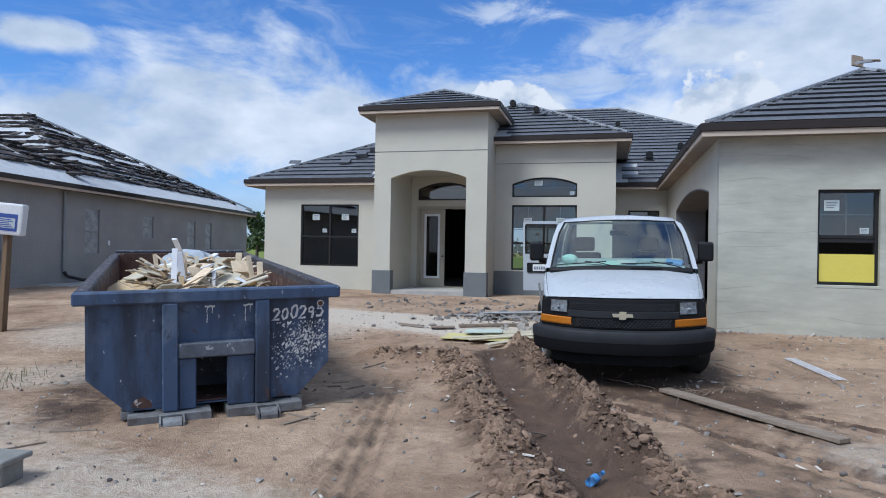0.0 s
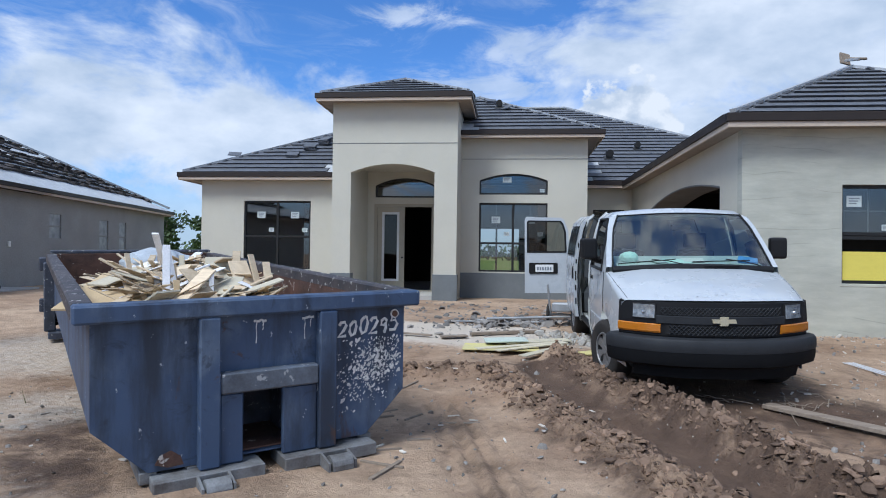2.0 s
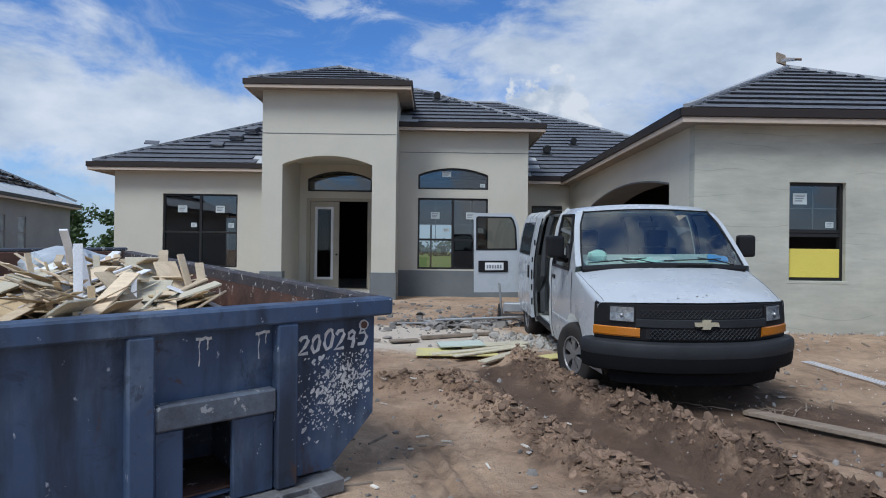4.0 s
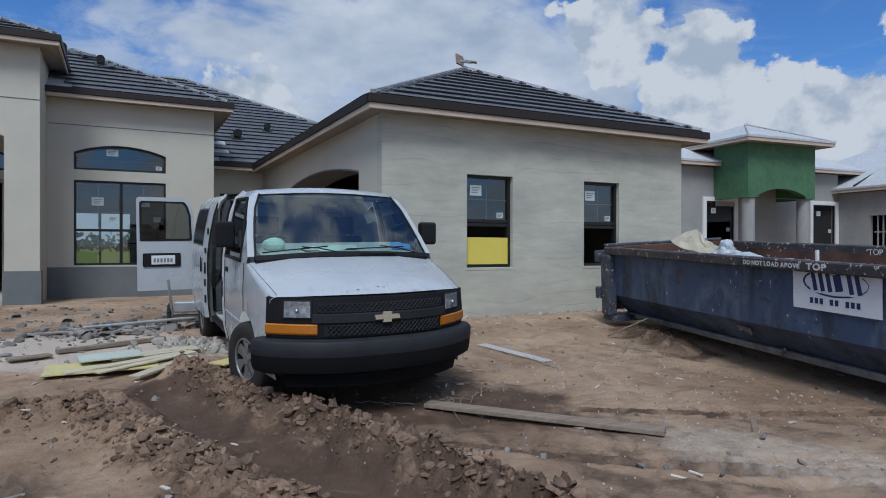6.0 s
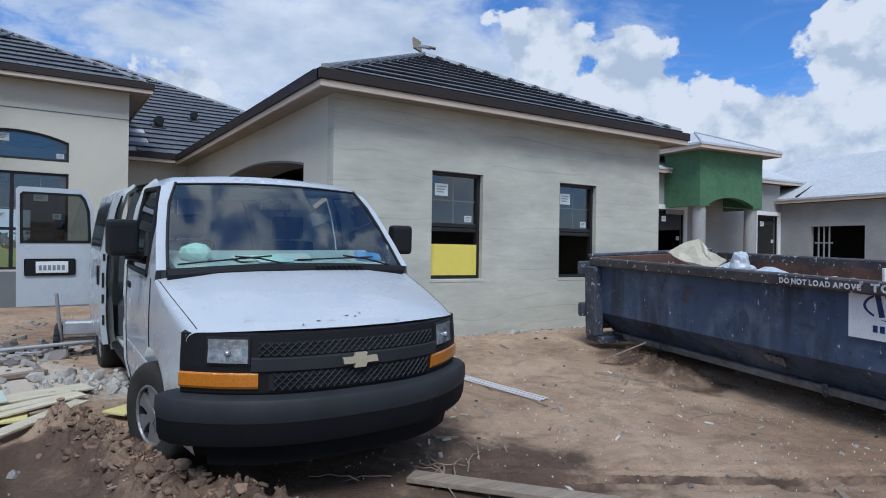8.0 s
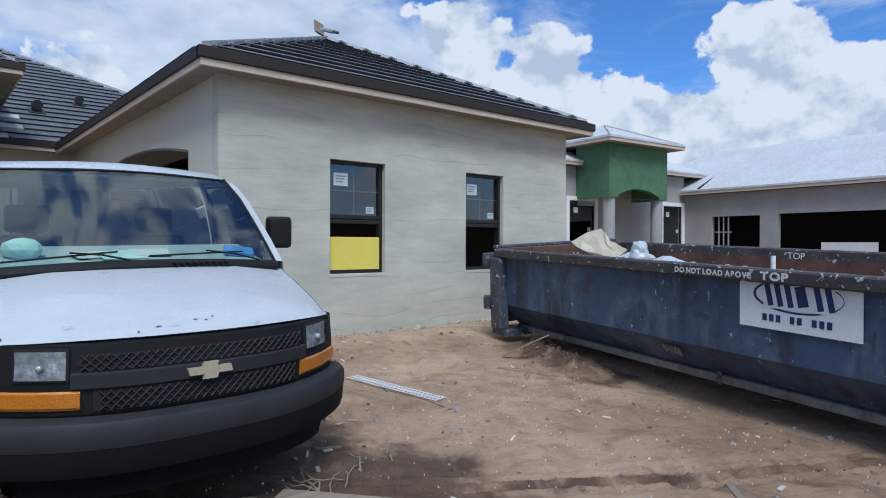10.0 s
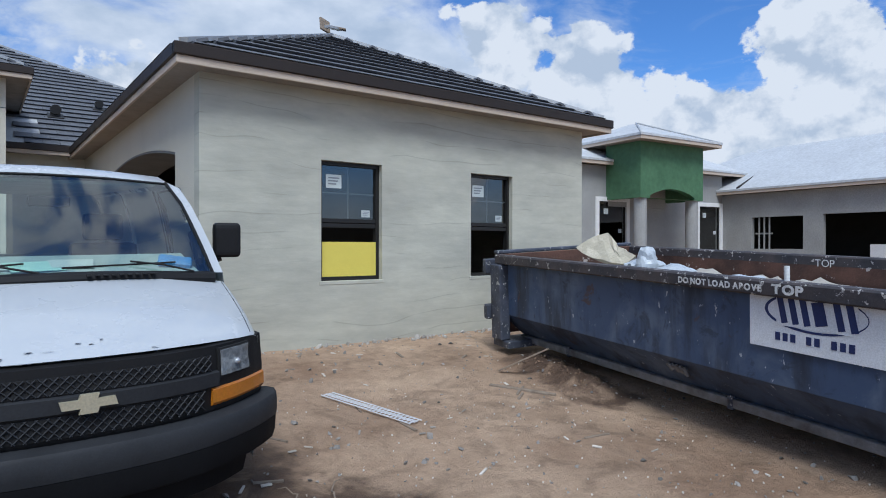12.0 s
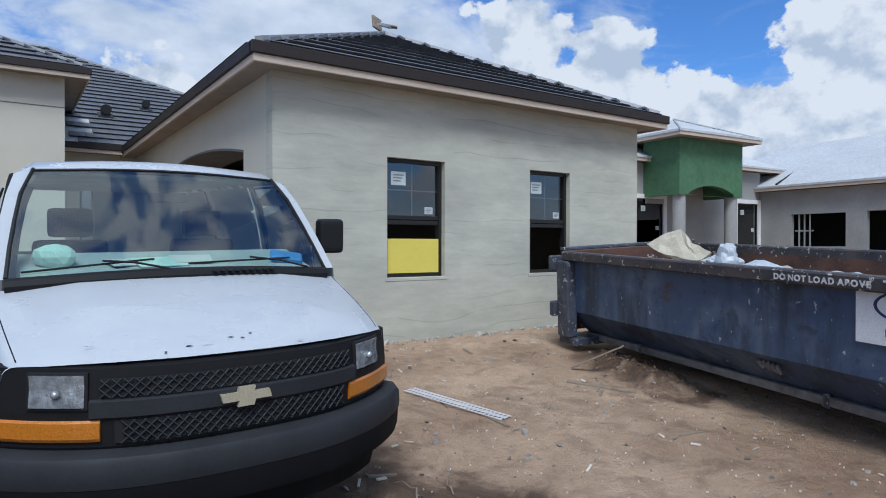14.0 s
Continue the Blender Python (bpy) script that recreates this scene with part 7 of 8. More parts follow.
def plates(name, rnd, spots, mat, label, category):
    """Flat flakes of drying mud with broken edges, tilted and overlapping, as one mesh."""
    vs, fs = [], []
    for x, y, z, r in spots:
        k = rnd.choice((5, 6, 7))
        rot = Euler((rnd.gauss(0, 0.38), rnd.gauss(0, 0.38), rnd.uniform(0, 6.3))).to_matrix()
        th, n = r * rnd.uniform(0.13, 0.36), len(vs)
        q = rnd.uniform(0.6, 0.95)
        ring = [(r * rnd.uniform(0.7, 1.1) * math.cos(6.283 * i / k), q * r * rnd.uniform(0.7, 1.1) * math.sin(6.283 * i / k)) for i in range(k)]
        for s, h in ((1.0, -th), (1.05, th * 0.4), (0.82, th)):
            for a, b in ring:
                vs.append(tuple(rot @ Vector((a * s, b * s, h + rnd.uniform(-0.15, 0.15) * th)) + Vector((x, y, z))))
        vs.append(tuple(rot @ Vector((0, 0, th * rnd.uniform(0.7, 1.25))) + Vector((x, y, z))))
        for lv in (0, k):
            fs += [[n + lv + i, n + lv + (i + 1) % k, n + lv + k + (i + 1) % k, n + lv + k + i] for i in range(k)]
        fs += [[n + 2 * k + i, n + 2 * k + (i + 1) % k, n + 3 * k] for i in range(k)]
    me = bpy.data.meshes.new(name)
    me.from_pydata(vs, [], fs)
    me.materials.append(mat)
    tagged(new(name, me), label, category, kind="stuff")


def in_bed(x, y):
    """True in the swept bottom of a wheel rut."""
    return any(seg(x, y, *a, *b)[0] < w * 0.55 for a, b, w, h in RUTS)


def mud_flakes():
    rnd = random.Random(8)
    spots = []
    for j, (a, b, w, h) in enumerate(BERMS):
        if h < 0.07 or j == 11:
            continue
        ln = math.hypot(b[0] - a[0], b[1] - a[1])
        nx, ny = -(b[1] - a[1]) / ln, (b[0] - a[0]) / ln
        for _ in range(int(ln * (300 if j < 4 else 170))):
            t, d = rnd.uniform(-0.02, 1.02), rnd.gauss(0, w * 0.46)
            x, y = a[0] + (b[0] - a[0]) * t + nx * d, a[1] + (b[1] - a[1]) * t + ny * d
            r = min(0.085, 0.014 + rnd.expovariate(42)) * (1.0 - 0.4 * min(1, abs(d) / w))
            if in_bed(x, y):
                continue
            spots.append((x, y, height(x, y) - r * 0.10, r))
    plates("mud_flakes", rnd, spots, MUD, "flat flakes of churned drying mud along the ruts", "mud")


def clods_on_berms():
    rnd = random.Random(21)
    spots = []
    for (a, b, w, h) in BERMS:
        ln = math.hypot(b[0] - a[0], b[1] - a[1])
        for _ in range(int(ln * 190)):
            t = rnd.random()
            d = rnd.gauss(0, w * 0.5)
            nx, ny = -(b[1] - a[1]) / ln, (b[0] - a[0]) / ln
            x, y = a[0] + (b[0] - a[0]) * t + nx * d, a[1] + (b[1] - a[1]) * t + ny * d
            r = min(0.035, 0.005 + rnd.expovariate(170)) * (1.0 if h > 0.06 else 0.6)
            if in_bed(x, y):
                continue
            spots.append((x, y, height(x, y) + r * 0.1, r))
    mud_flakes()
    joined_clods("mud_clods", rnd, spots, MUD, "drying clods of churned brown mud", "mud")
    spots = []
    for _ in range(3000):
        x, y = rnd.uniform(-7, 8), rnd.uniform(0.5, 12)
        r = 0.006 + rnd.expovariate(110)
        if r < 0.05:
            spots.append((x, y, height(x, y) + r * 0.2, r))
    joined_clods("pebbles", rnd, spots, RUBBLE, "scattered pebbles and crumbs of mortar", "pebbles")
    spots = []
    for _ in range(360):
        x, y = rnd.gauss(-1.65, 0.75), rnd.gauss(12.75, 0.55)
        r = 0.02 + rnd.expovariate(26)
        if r < 0.14:
            spots.append((x, y, height(x, y) + rnd.uniform(0.0, 0.10) * math.exp(-((x + 1.65) / 0.7) ** 2 - ((y - 12.75) / 0.6) ** 2) + r * 0.1, r))
    for _ in range(420):
        x, y = rnd.uniform(-5.5, 0.3), rnd.gauss(15.2, 1.2)
        r = 0.012 + rnd.expovariate(48)
        if r < 0.11:
            spots.append((x, y, height(x, y) + r * 0.1, r))
    plates("rubble", rnd, spots, RUBBLE, "heap of broken grey tile and mortar shards", "rubble")
    spots = []
    for _ in range(150):
        x, y = rnd.gauss(-0.75, 0.35), rnd.gauss(10.9, 0.28)
        r = 0.02 + rnd.expovariate(45)
        if r < 0.1:
            spots.append((x, y, height(x, y) + r * 0.3, r))
    for _ in range(260):
        x = rnd.uniform(2.2, 9.0)
        r = 0.010 + rnd.expovariate(80)
        if r < 0.08:
            y = 11.98 - abs(rnd.gauss(0, 0.12))
            spots.append((x, y, height(x, y) + r * 0.3, r))
    joined_clods("plaster_lumps", rnd, spots, LIME, "pale crumbs of fallen plaster", "plaster")


clods_on_berms()


def lay(name, mat, x0, y0, x1, y1, w, t, label, category, group="", lift=0.0, bevel=0.004, z0=None, z1=None):
    """A board from one end to the other, lying on the ground."""
    a = Vector((x0, y0, (height(x0, y0) if z0 is None else z0) + lift))
    b = Vector((x1, y1, (height(x1, y1) if z1 is None else z1) + lift))
    d = b - a
    m = Matrix.Translation((a + b) / 2) @ d.to_track_quat("X", "Z").to_matrix().to_4x4()
    return tagged(part(name, cube(-d.length / 2, d.length / 2, -w / 2, w / 2, -0.005, t, bevel, m), mat), label, category, group)


lay("plank", OLD_WOOD, 0.95, 7.62, 2.32, 6.0, 0.16, 0.035, "weathered muddy plank lying on the ground", "plank", lift=0.02)
lay("plank", OLD_WOOD, 3.45, 6.05, 3.05, 5.72, 0.05, 0.02, "thin broken strip of weathered wood", "plank")
lay("plank", OLD_WOOD, -2.3, 11.0, -1.1, 11.5, 0.10, 0.04, "weathered plank beside the rubble", "plank", lift=0.02)
lay("plank", OLD_WOOD, 4.55, 9.35, 4.95, 8.75, 0.05, 0.02, "thin curved strip of pale wood", "plank")
for x0, y0, x1, y1, w, mat, rise, lab in (
        (-2.35, 10.12, -1.25, 10.12, 0.60, PALE_YELLOW, 0.03, "yellow faced sheathing board on the mud"),
        (-1.75, 10.40, -0.78, 10.66, 0.30, CREAM, 0.045, "cream board offcut on the stack"),
        (-2.05, 10.42, -1.42, 10.50, 0.46, PALE_MINT, 0.062, "pale mint sheet lying on the stack"),
        (-2.15, 9.86, -0.86, 10.42, 0.15, CREAM, 0.050, "split cream board with ragged edges"),
        (-1.85, 9.70, -0.84, 10.28, 0.10, CREAM, 0.072, "narrow split cream board"),
        (-1.50, 9.48, -0.86, 10.14, 0.14, CREAM, 0.060, "broken cream board end lying on mud"),
        (-0.66, 9.75, -0.36, 9.95, 0.26, PALE_YELLOW, 0.05, "broken piece of yellow board")):
    lay("board", mat, x0, y0, x1, y1, w, 0.013, lab, "board", "boards on the mud", lift=rise, bevel=0.002)
for x0, y0, x1, y1, w in ((-3.4, 10.9, -2.9, 10.75, 0.07), (-2.75, 10.7, -2.35, 10.85, 0.16), (-2.9, 12.6, -1.7, 12.75, 0.05), (-2.3, 12.95, -0.9, 12.7, 0.06)):
    lay("offcut", OLD_WOOD if w > 0.06 else GALV, x0, y0, x1, y1, w, 0.02, "narrow dirty offcut beside the rubble", "offcut", "offcuts by the rubble", lift=0.03)


def corner_bead():
    a, b = Vector((2.86, 9.86, height(2.86, 9.86) + 0.02)), Vector((3.16, 8.72, height(3.16, 8.72) + 0.02))
    d = b - a
    m = Matrix.Translation((a + b) / 2) @ d.to_track_quat("X", "Z").to_matrix().to_4x4()
    bm = bmesh.new()
    L = d.length
    for s in (-1, 1):
        for y in (0.014, 0.075):
            box(bm, -L / 2, L / 2, s * y - 0.006, s * y + 0.006, 0, 0.006)
        n = int(L / 0.045)
        for k in range(n):
            x = -L / 2 + L * (k + 0.5) / n
            box(bm, x - 0.006, x + 0.006, min(s * 0.014, s * 0.075), max(s * 0.014, s * 0.075), 0.0005, 0.0055)
    tagged(part("corner_bead", move_into(bm, m), WHITE_TRIM), "white perforated plastic corner bead on the sand", "bead")


corner_bead()


def notice():
    n = empty("notice_post", pose(-9.72, 8.38, 0.02), "white notice box on a leaning stained wooden post", "notice post")
    part("post", cube(-0.05, 0.05, -0.05, 0.05, 0, 1.78, 0.006, pose(0, 0, 0, 0, 3.0, 0)), POST_WOOD, n, "stained wooden post")
    m = pose(0.11, -0.02, 2.03, 0, 5, 22)
    bx = part("notice_box", cube(-0.27, 0.27, -0.10, 0.10, -0.27, 0.27, 0.035, m, 2), WHITE, n, "white plastic notice box")
    part("notice_sheet", cube(-0.21, 0.20, -0.108, -0.102, -0.20, 0.09, 0, m), SIGN_INK, bx, "blue printed notice")
    part("notice_panel", cube(-0.18, 0.17, -0.112, -0.109, -0.15, 0.02, 0, m), PAPER, bx)
    for k in range(5):
        part("print_bar", cube(-0.15 + 0.02 * (k % 2), 0.14 - 0.03 * (k % 3), -0.115, -0.113, -0.135 + 0.03 * k, -0.12 + 0.03 * k, 0, m), SIGN_INK, bx)


notice()
bm = bmesh.new()
tube(bm, (0, 0, -0.1), (0, 0, 1.02), 0.038, n=16)
pipe = empty("vent_pipe", pose(-6.62, 4.80, height(-6.62, 4.80)), "upright white pvc pipe stub with a capped top", "pipe")
part("pipe", bm, PVC, pipe)
bm = bmesh.new()
tube(bm, (0, 0, 1.0), (0, 0, 1.05), 0.043, n=16)
part("cap", bm, surface("grey_cap", (0.25, 0.22, 0.28), rough=0.6, bump=0.0), pipe, "greyish cap")
bx = empty("utility_box", pose(-3.76, 3.18, height(-3.76, 3.18), 0, 0, 8), "weathered grey utility box with an overhanging lid", "utility box")
BOX_GREY = surface("weathered_grey_box", (0.25, 0.245, 0.225), rough=0.75, dark=(0.15, 0.145, 0.13), scale=6, amount=0.8, bump=0.2)
part("box_body", cube(-0.13, 0.13, -0.10, 0.10, 0, 0.145, 0.01), BOX_GREY, bx)
part("lid", cube(-0.165, 0.165, -0.14, 0.14, 0.146, 0.185, 0.008), BOX_GREY, bx)


def flag():
    f = empty("marker_flag", pose(-8.6, 6.75, height(-8.6, 6.75)), "small yellow utility marker flag on a wire", "flag")
    bm = bmesh.new()
    tube(bm, (0, 0, -0.05), (0.02, 0, 0.33), 0.003, n=6)
    part("wire", bm, GALV, f)
    part("flag", cube(0.0, 0.16, -0.001, 0.002, 0.18, 0.32, 0, pose(0.01, 0, 0, 0, 12, 20)), YELLOW_BOARD, f)


flag()


def grass():
    rnd = random.Random(8)
    bm = bmesh.new()
    for _ in range(900):
        x, y = rnd.gauss(-7.0, 0.35), rnd.gauss(5.35, 0.4)
        z = height(x, y)
        a = rnd.uniform(0, 6.28)
        h = rnd.uniform(0.04, 0.16)
        w = 0.004
        dx, dy = math.cos(a), math.sin(a)
        v = [bm.verts.new(p) for p in ((x - dy * w, y + dx * w, z), (x + dy * w, y - dx * w, z), (x + dx * h * 0.5, y + dy * h * 0.5, z + h))]
        bm.faces.new(v)
    tagged(part("grass", bm, GRASS, recalc=False), "thin dry grass tufts in the sand", "grass", kind="stuff")


grass()


def bottle():
    b = empty("bottle", pose(0.16, 4.52, height(0.16, 4.52) + 0.035, 0, 82, 60), "crushed clear plastic water bottle in the mud", "bottle")
    bm = bmesh.new()
    prof = [(0.0, 0.0), (0.03, 0.0), (0.032, 0.02), (0.030, 0.06), (0.032, 0.10), (0.030, 0.14), (0.013, 0.18), (0.013, 0.20)]
    N = 14
    rings = [[bm.verts.new((r * math.cos(6.2832 * k / N), r * math.sin(6.2832 * k / N), z)) for k in range(N)] for r, z in prof[1:]]
    for r, s in zip(rings, rings[1:]):
        for k in range(N):
            bm.faces.new((r[k], r[(k + 1) % N], s[(k + 1) % N], s[k]))
    part("bottle_body", bm, pane_glass("clear_plastic", (0.75, 0.82, 0.88), 0.1), b)
    bm = bmesh.new()
    tube(bm, (0, 0, 0.195), (0, 0, 0.215), 0.016)
    part("cap", bm, SKYBLUE, b, "blue screw cap")
    bm = bmesh.new()
    tube(bm, (0, 0, 0.05), (0, 0, 0.11), 0.0335, n=14)
    part("wrapper", bm, SKYBLUE, b, "blue wrapper")


bottle()


def hand_cart():
    c = empty("hand_cart", pose(-0.62, 12.5, height(-0.62, 12.5), 0, 0, -10), "old two-wheeled hand cart with a battered bucket", "hand cart")
    for x in (0.30, -0.35):
        bm = bmesh.new()
        N = 18
        for k in range(N):
            a, b = 6.2832 * k / N, 6.2832 * (k + 1) / N
            tube(bm, (x, 0.17 * math.cos(a), 0.2 + 0.17 * math.sin(a)), (x, 0.17 * math.cos(b), 0.2 + 0.17 * math.sin(b)), 0.03, n=6)
        w = part("wheel", bm, RUBBER, c)
        bm = bmesh.new()
        tube(bm, (x - 0.02, 0, 0.2), (x + 0.02, 0, 0.2), 0.14, n=16)
        part("disc", bm, GALV, w)
    bm = bmesh.new()
    tube(bm, (-0.35, 0, 0.2), (0.30, 0, 0.2), 0.02)
    part("axle", bm, GALV, c)
    for x in (-0.30, 0.15):
        bm = bmesh.new()
        tube(bm, (x, -0.1, 0.15), (x - 0.05, -0.2, 0.75), 0.02)
        part("upright", bm, GALV, c)
    bm = bmesh.new()
    tube(bm, (0.1, -0.1, 0.18), (-1.4, -0.5, 0.12), 0.022)
    part("handle", bm, GALV, c)
    part("box", cube(-0.28, 0.08, -0.2, 0.1, 0.26, 0.42, 0.02), GALV, c, "battered grey box")


hand_cart()

# roof vents, tile stacks and the board left on the ridge


def roof_vent(x, y, z, rz=0, s=1.0):
    v = empty("roof_vent", pose(x, y, z, 0, 0, rz), "black goose-neck vent on the tile roof", "vent", "roof vents")
    part("flange", cube(-0.22 * s, 0.22 * s, -0.22 * s, 0.22 * s, -0.02, 0.02, 0.01, pose(0, 0, 0, 26)), FRAME, v)
    bm = bmesh.new()
    tube(bm, (0, 0, -0.05), (0, 0, 0.20 * s), 0.14 * s, n=14)
    tube(bm, (0, 0.06, 0.20 * s), (0, -0.22 * s, 0.16 * s), 0.15 * s, n=14)
    part("hood", bm, FRAME, v)


def on_slope(x, y, eave_y, eave_z):
    return eave_z + 0.5 * (y - eave_y) + 0.06


roof_vent(1.75, 23.6, on_slope(1.75, 23.6, 21.55, 3.97), s=0.85)
roof_vent(2.9, 24.6, on_slope(2.9, 24.6, 21.55, 3.97), s=0.7)
roof_vent(0.7, 27.6, on_slope(0.7, 27.6, 21.55, 3.97), s=0.6)
roof_vent(-2.1, 21.7, on_slope(-2.1, 21.7, 19.34, 5.20), s=0.7)
roof_vent(-3.05, 22.6, on_slope(-3.05, 22.6, 19.34, 5.20), s=0.75)


def tile_stack(x, y, z, n, rz):
    s = empty("tile_stack", pose(x, y, z, 0, 0, rz), "small stack of spare charcoal tiles on the roof", "tile stack", "spare tile stacks")
    for k in range(n):
        part("roof_tile", cube(-0.2, 0.2, -0.16, 0.16, 0.035 * k, 0.035 * k + 0.03, 0.004, pose(0, 0, 0.0, 26, 0, 4 * (k % 3 - 1))), TILE, s)


for x, y, n, rz in ((-8.35, 21.3, 4, 10), (-8.0, 21.9, 5, -15), (-7.55, 22.2, 3, 30), (-8.75, 20.7, 2, 5), (-10.75, 20.8, 1, 20)):
    tile_stack(x, y, on_slope(x, y, 19.34, 3.96) + 0.02, n, rz)
for x, y, n, rz in ((-2.4, 22.4, 2, 20), (-1.9, 21.6, 1, -30)):
    tile_stack(x, y, 5.20 + 0.5 * min(y - 19.34, 0.98 - x) + 0.06, n, rz)
rb = empty("ridge_blocking", pose(5.70, 15.55, 5.87), "weathered board offcuts lying on the tile roof", "board offcut")
part("board", cube(-0.13, 0.13, -0.02, 0.02, 0.0, 0.26, 0.004, pose(-0.1, 0, 0.0, -12, 8, 20)), OLD_WOOD, rb)
part("strip", cube(-0.30, 0.30, -0.05, 0.05, 0.0, 0.05, 0.004, pose(0.05, -0.08, 0.05, 0, -12, 35)), CAP, rb)
part("strip", cube(-0.25, 0.25, -0.06, 0.06, 0.0, 0.03, 0.004, pose(0.1, 0.05, 0.12, 0, 10, -30)), OLD_WOOD, rb)

# scraps in the dumpsters


def scraps():
    rnd = random.Random(14)
    fill = tagged(part("debris_heap", bmesh_heap(rnd, 1.05, 1.2, 6.2, 0.82), CARD), "heap of mixed broken wood and plaster scraps", "debris", kind="stuff")
    fill.matrix_world = D1
    for k in range(290):
        y = rnd.uniform(1.9, 5.2)
        x = rnd.uniform(-0.62, 0.74)
        top = 0.88 + 0.32 * math.exp(-((y - 3.3) / 1.1) ** 2) * (1 - (x / 1.2) ** 2)
        L, w, t = rnd.uniform(0.25, 1.0), rnd.choice((0.03, 0.05, 0.07, 0.10, 0.16, 0.26)), rnd.choice((0.008, 0.012, 0.02))
        steep = rnd.random() < 0.05
        pitch = rnd.uniform(45, 80) if steep else rnd.uniform(-28, 34)
        if steep:
            L, w = min(L, 0.5), min(w, 0.06)
        mat = rnd.choice((PALE_WOOD, PALE_WOOD, PALE_WOOD, WHITE_TRIM, WHITE_TRIM, CARD, FOAM))
        m = D1 @ pose(x, y, top + rnd.uniform(-0.08, 0.06), 0, -pitch, rnd.uniform(0, 360) if not steep else rnd.uniform(60, 120))
        name, lab = {PALE_WOOD: ("wood_scrap", "pale broken wood offcut in a dumpster"), WHITE_TRIM: ("trim_scrap", "white trim offcut in a dumpster"), CARD: ("cardboard_scrap", "torn brown cardboard piece in a dumpster"), FOAM: ("board_scrap", "cream board offcut in a dumpster")}[mat]
        tagged(part(name, cube(-L / 2, L / 2, -w / 2, w / 2, -t / 2, t / 2, 0.003, m), mat), lab, "scrap", "scraps in the dumpster")
    for x, y, z, L, w, ax, az, mat in ((-0.30, 2.2, 1.16, 0.75, 0.07, -75, 80, WHITE_TRIM), (-0.20, 2.5, 1.18, 0.60, 0.09, -70, 110, WHITE_TRIM), (-0.15, 3.4, 1.36, 0.85, 0.07, -38, 250, WHITE_TRIM), (0.36, 2.9, 1.05, 0.8, 0.30, -48, 75, FOAM), (0.52, 2.8, 1.08, 0.8, 0.09, -60, 70, PALE_WOOD), (0.60, 2.65, 1.05, 0.7, 0.22, -50, 100, PALE_WOOD), (0.72, 2.6, 1.06, 0.75, 0.07, -64, 105, PALE_WOOD), (0.30, 2.5, 1.0, 0.6, 0.34, -30, 60, FOAM), (0.8, 2.45, 1.02, 0.7, 0.08, -58, 85, PALE_WOOD), (-0.72, 3.0, 1.02, 1.1, 0.6, -14, 60, CARD)):
        m = D1 @ pose(x, y, z, 0, ax, az)
        tagged(part("wood_scrap" if mat is PALE_WOOD else "long_scrap", cube(-L / 2, L / 2, -w / 2, w / 2, -0.012, 0.012, 0.003, m), mat), "long offcut standing up out of the heap", "scrap", "scraps in the dumpster")
    bm = bmesh.new()
    bmesh.ops.create_icosphere(bm, subdivisions=3, radius=0.35, matrix=Matrix.Diagonal((1.3, 0.9, 0.7, 1)))
    for v in bm.verts:
        v.co *= 1 + 0.3 * noise.noise(v.co * 5)
    tagged(part("plastic_sheet", move_into(bm, D1 @ pose(0.05, 4.9, 1.14)), PLASTIC_FILM), "crumpled clear plastic sheet on the heap", "plastic")
    # second dumpster
    heap = tagged(part("debris_heap", bmesh_heap(rnd, 1.05, 2.6, 6.6, 0.95), LIME), "heap of plaster scraps and bags", "debris", kind="stuff")
    heap.matrix_world = D2
    bm = bmesh.new()
    prism(bm, [(-0.55, -0.10), (-0.2, -0.22), (0.35, -0.22), (0.52, -0.02), (0.2, 0.12), (-0.1, 0.30), (-0.3, 0.22)], -0.05, 0.05)
    bmesh.ops.triangulate(bm, faces=bm.faces)
    bmesh.ops.subdivide_edges(bm, edges=bm.edges, cuts=2, use_grid_fill=True)
    for v in bm.verts:
        v.co += Vector((noise.noise(v.co * 6), noise.noise(v.co * 6 + Vector((5, 0, 0))), noise.noise(v.co * 7))) * 0.05
    tagged(part("foam_slab", move_into(bm, D2 @ pose(-0.35, 5.55, 1.30, -28, 12, -62) @ Matrix.Scale(0.68, 4)), FOAM), "torn slab of cream foam", "foam slab")
    for x, y, z, r, s in ((-0.45, 4.75, 1.20, 0.15, (0.8, 0.8, 1.3)), (-0.6, 4.2, 1.13, 0.18, (1.2, 0.9, 0.6)), (-0.3, 4.95, 1.13, 0.20, (1.3, 0.8, 0.5)), (-0.7, 3.3, 1.12, 0.15, (1.6, 0.8, 0.5))):
        bm = bmesh.new()
        bmesh.ops.create_icosphere(bm, subdivisions=3, radius=r, matrix=Matrix.Diagonal((*s, 1)))
        for v in bm.verts:
            v.co *= 1 + 0.45 * noise.noise(v.co * 7 + Vector((x, y, 0))) + 0.22 * noise.noise(v.co * 19 + Vector((y, x, 0)))
        tagged(part("plastic_bag", move_into(bm, D2 @ pose(x, y, z)), PLASTIC_FILM), "crumpled white plastic bag in a dumpster", "bag", "bags in the dumpster")
    bm = bmesh.new()
    tube(bm, (0, 0, 0), (0, 0, 0.11), 0.02, n=14)
    tagged(part("white_tube", move_into(bm, D2 @ pose(-1.13, 2.55, 1.24)), PVC), "short white tube standing on the rim", "tube")


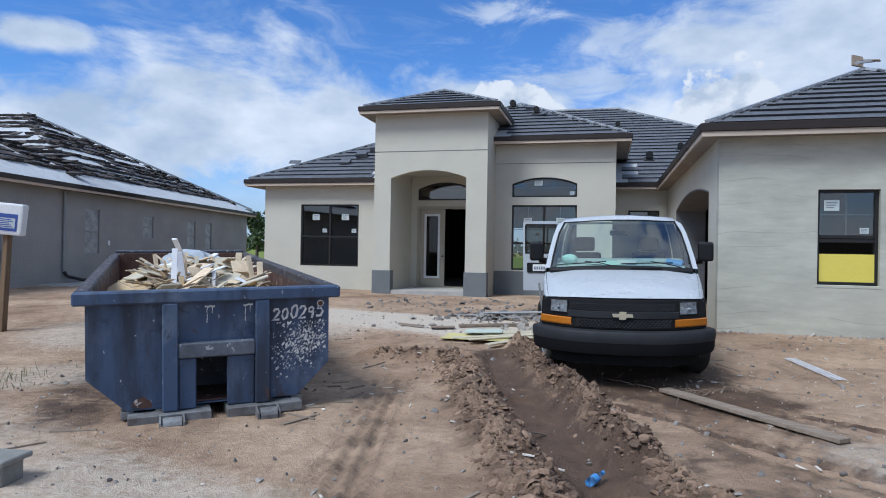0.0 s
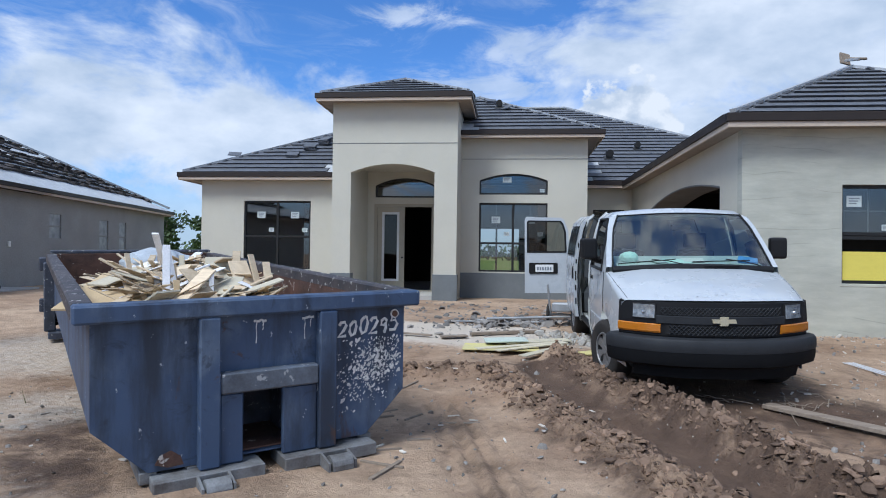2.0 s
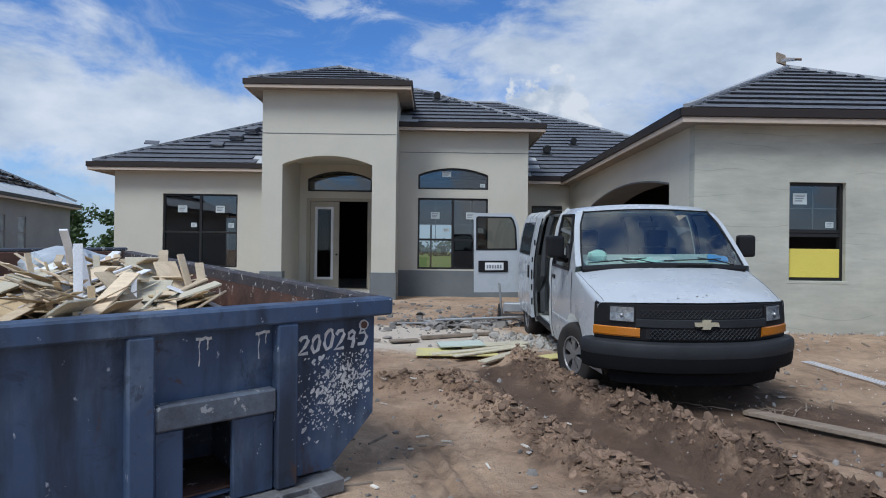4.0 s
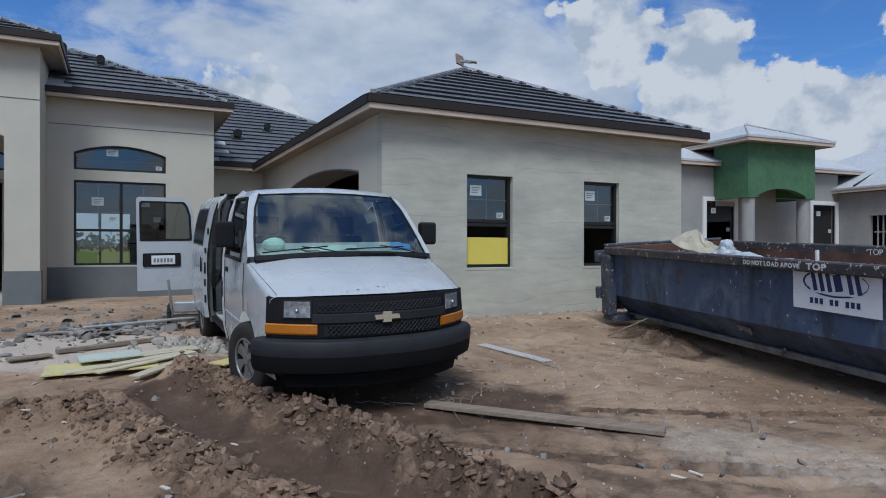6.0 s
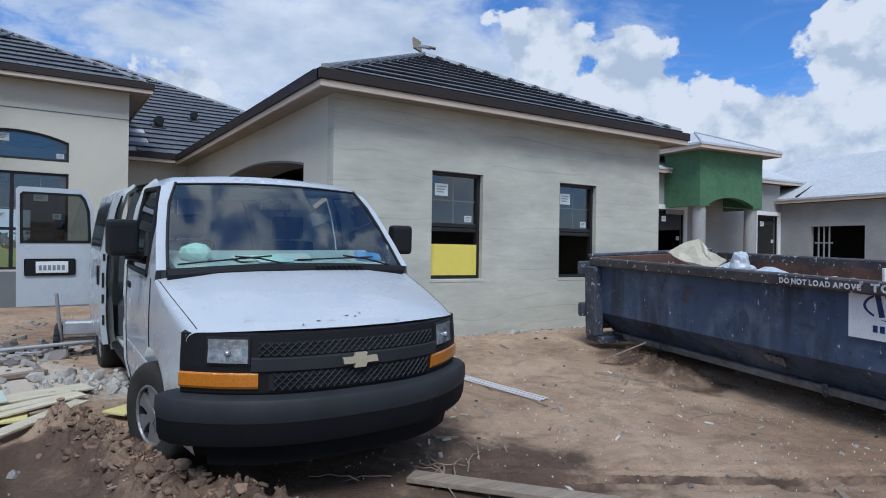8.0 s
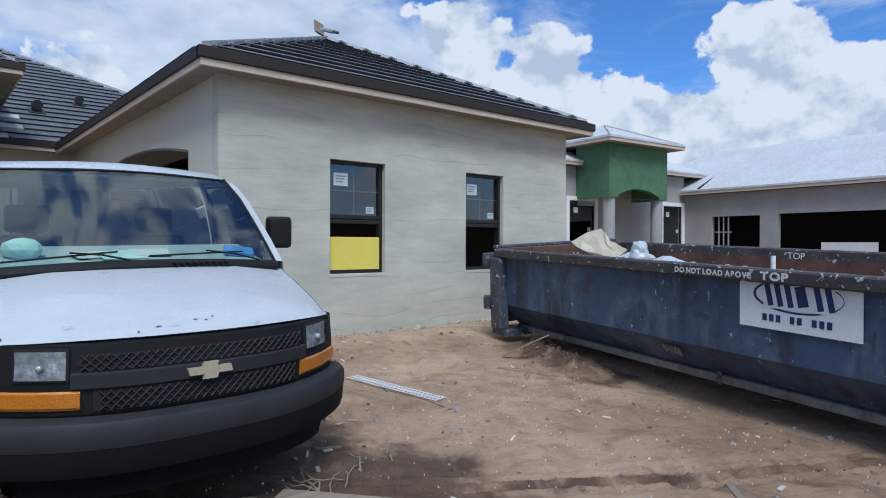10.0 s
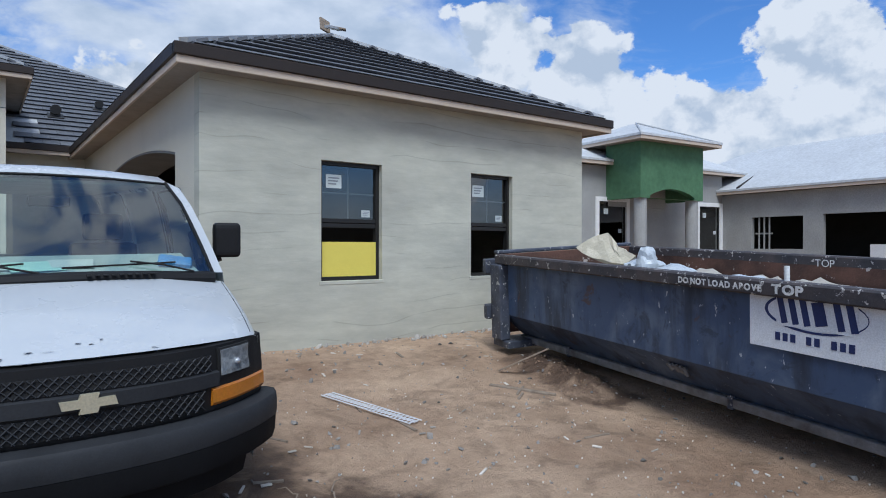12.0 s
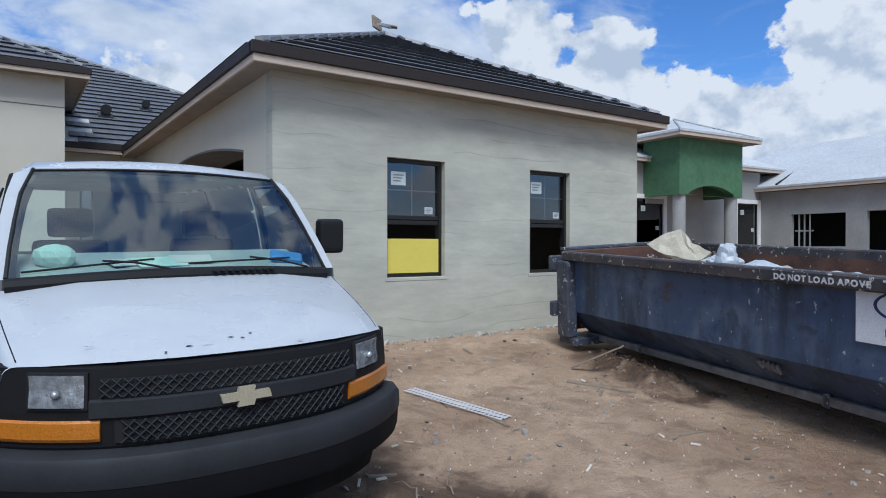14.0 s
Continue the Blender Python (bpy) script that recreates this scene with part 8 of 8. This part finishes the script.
def bmesh_heap(rnd, half, y0, y1, top):
    bm = bmesh.new()
    nx, ny = 14, 40
    g = []
    for j in range(ny + 1):
        for i in range(nx + 1):
            x, y = -half + 2 * half * i / nx, y0 + (y1 - y0) * j / ny
            e = min(1, (j / 6), (ny - j) / 6)
            z = 0.2 + (top - 0.2) * e + 0.10 * noise.noise((x * 3, y * 3, 2)) + 0.06 * noise.noise((x * 8, y * 8, 2))
            z = max(z, 0.16)
            fit_in = min(1.08, 0.78 + 0.33 * max(0, z - 0.12) / 0.32) - 0.05
            g.append(bm.verts.new((max(-fit_in, min(fit_in, x)), y, z)))
    for j in range(ny):
        for i in range(nx):
            a = j * (nx + 1) + i
            bm.faces.new((g[a], g[a + 1], g[a + nx + 2], g[a + nx + 1]))
    return bm


scraps()
lay("lath_strip", OLD_WOOD, 5.05, 9.75, 5.30, 9.2, 0.06, 0.015, "pale splintered lath leaning on the dumpster", "lath", z0=height(5.05, 9.75) + 0.02, z1=height(5.3, 9.2) + 0.28)


def litter():
    """Chips of wood and plastic trodden into the sand, and roots pulled up in front of the van."""
    rnd = random.Random(31)
    bm = bmesh.new()
    for _ in range(260):
        x, y = rnd.uniform(-6, 7), rnd.uniform(1.0, 15.0)
        L, w = rnd.uniform(0.02, 0.12), rnd.uniform(0.008, 0.03)
        box(bm, -L / 2, L / 2, -w / 2, w / 2, -0.002, 0.008, pose(x, y, height(x, y) + 0.006, rnd.uniform(-8, 8), rnd.uniform(-8, 8), rnd.uniform(0, 180)))
    for _ in range(620):
        x, y = rnd.gauss(3.6, 1.8), rnd.gauss(6.9, 2.0)
        s = rnd.uniform(0.003, 0.007)
        box(bm, -s, s, -s * 0.6, s * 0.6, -0.003, 0.008, pose(x, y, height(x, y) + 0.006, rnd.uniform(-20, 20), rnd.uniform(-20, 20), rnd.uniform(0, 180)))
    tagged(part("wood_chips", bm, PALE_CHIPS), "pale chips of wood and plastic trodden into sand", "litter", kind="stuff")
    for k in range(16):
        bm = bmesh.new()
        x, y = rnd.gauss(1.05, 0.25), rnd.gauss(7.6, 0.16)
        a = rnd.uniform(0, 6.28)
        p = Vector((x, y, height(x, y) + 0.01))
        for j in range(5):
            a += rnd.uniform(-0.6, 0.6)
            q = p + Vector((math.cos(a) * 0.07, math.sin(a) * 0.07, 0))
            q.z = height(q.x, q.y) + rnd.uniform(0.008, 0.05)
            tube(bm, p, q, 0.006 - 0.0008 * j, n=5)
            p = q
        tagged(part("twig", bm, OLD_WOOD), "thin pale broken twig on the mud", "twig", "twigs on the mud")
    for k in range(48):
        x, y = rnd.uniform(-6, 6.5), rnd.uniform(2.0, 11.5)
        L = rnd.uniform(0.15, 0.45)
        a = rnd.uniform(0, 3.14)
        lay("splinter", OLD_WOOD, x, y, x + L * math.cos(a), y + L * math.sin(a), rnd.uniform(0.012, 0.035), 0.01, "thin splinter of weathered wood on sand", "splinter", "splinters on the sand", lift=0.004, bevel=0.001)


PALE_CHIPS = surface("pale_chips", (0.60, 0.56, 0.50), rough=0.85, dark=(0.34, 0.29, 0.24), scale=3, amount=1.0, bump=0.0, island=True, piece=0.4)
litter()
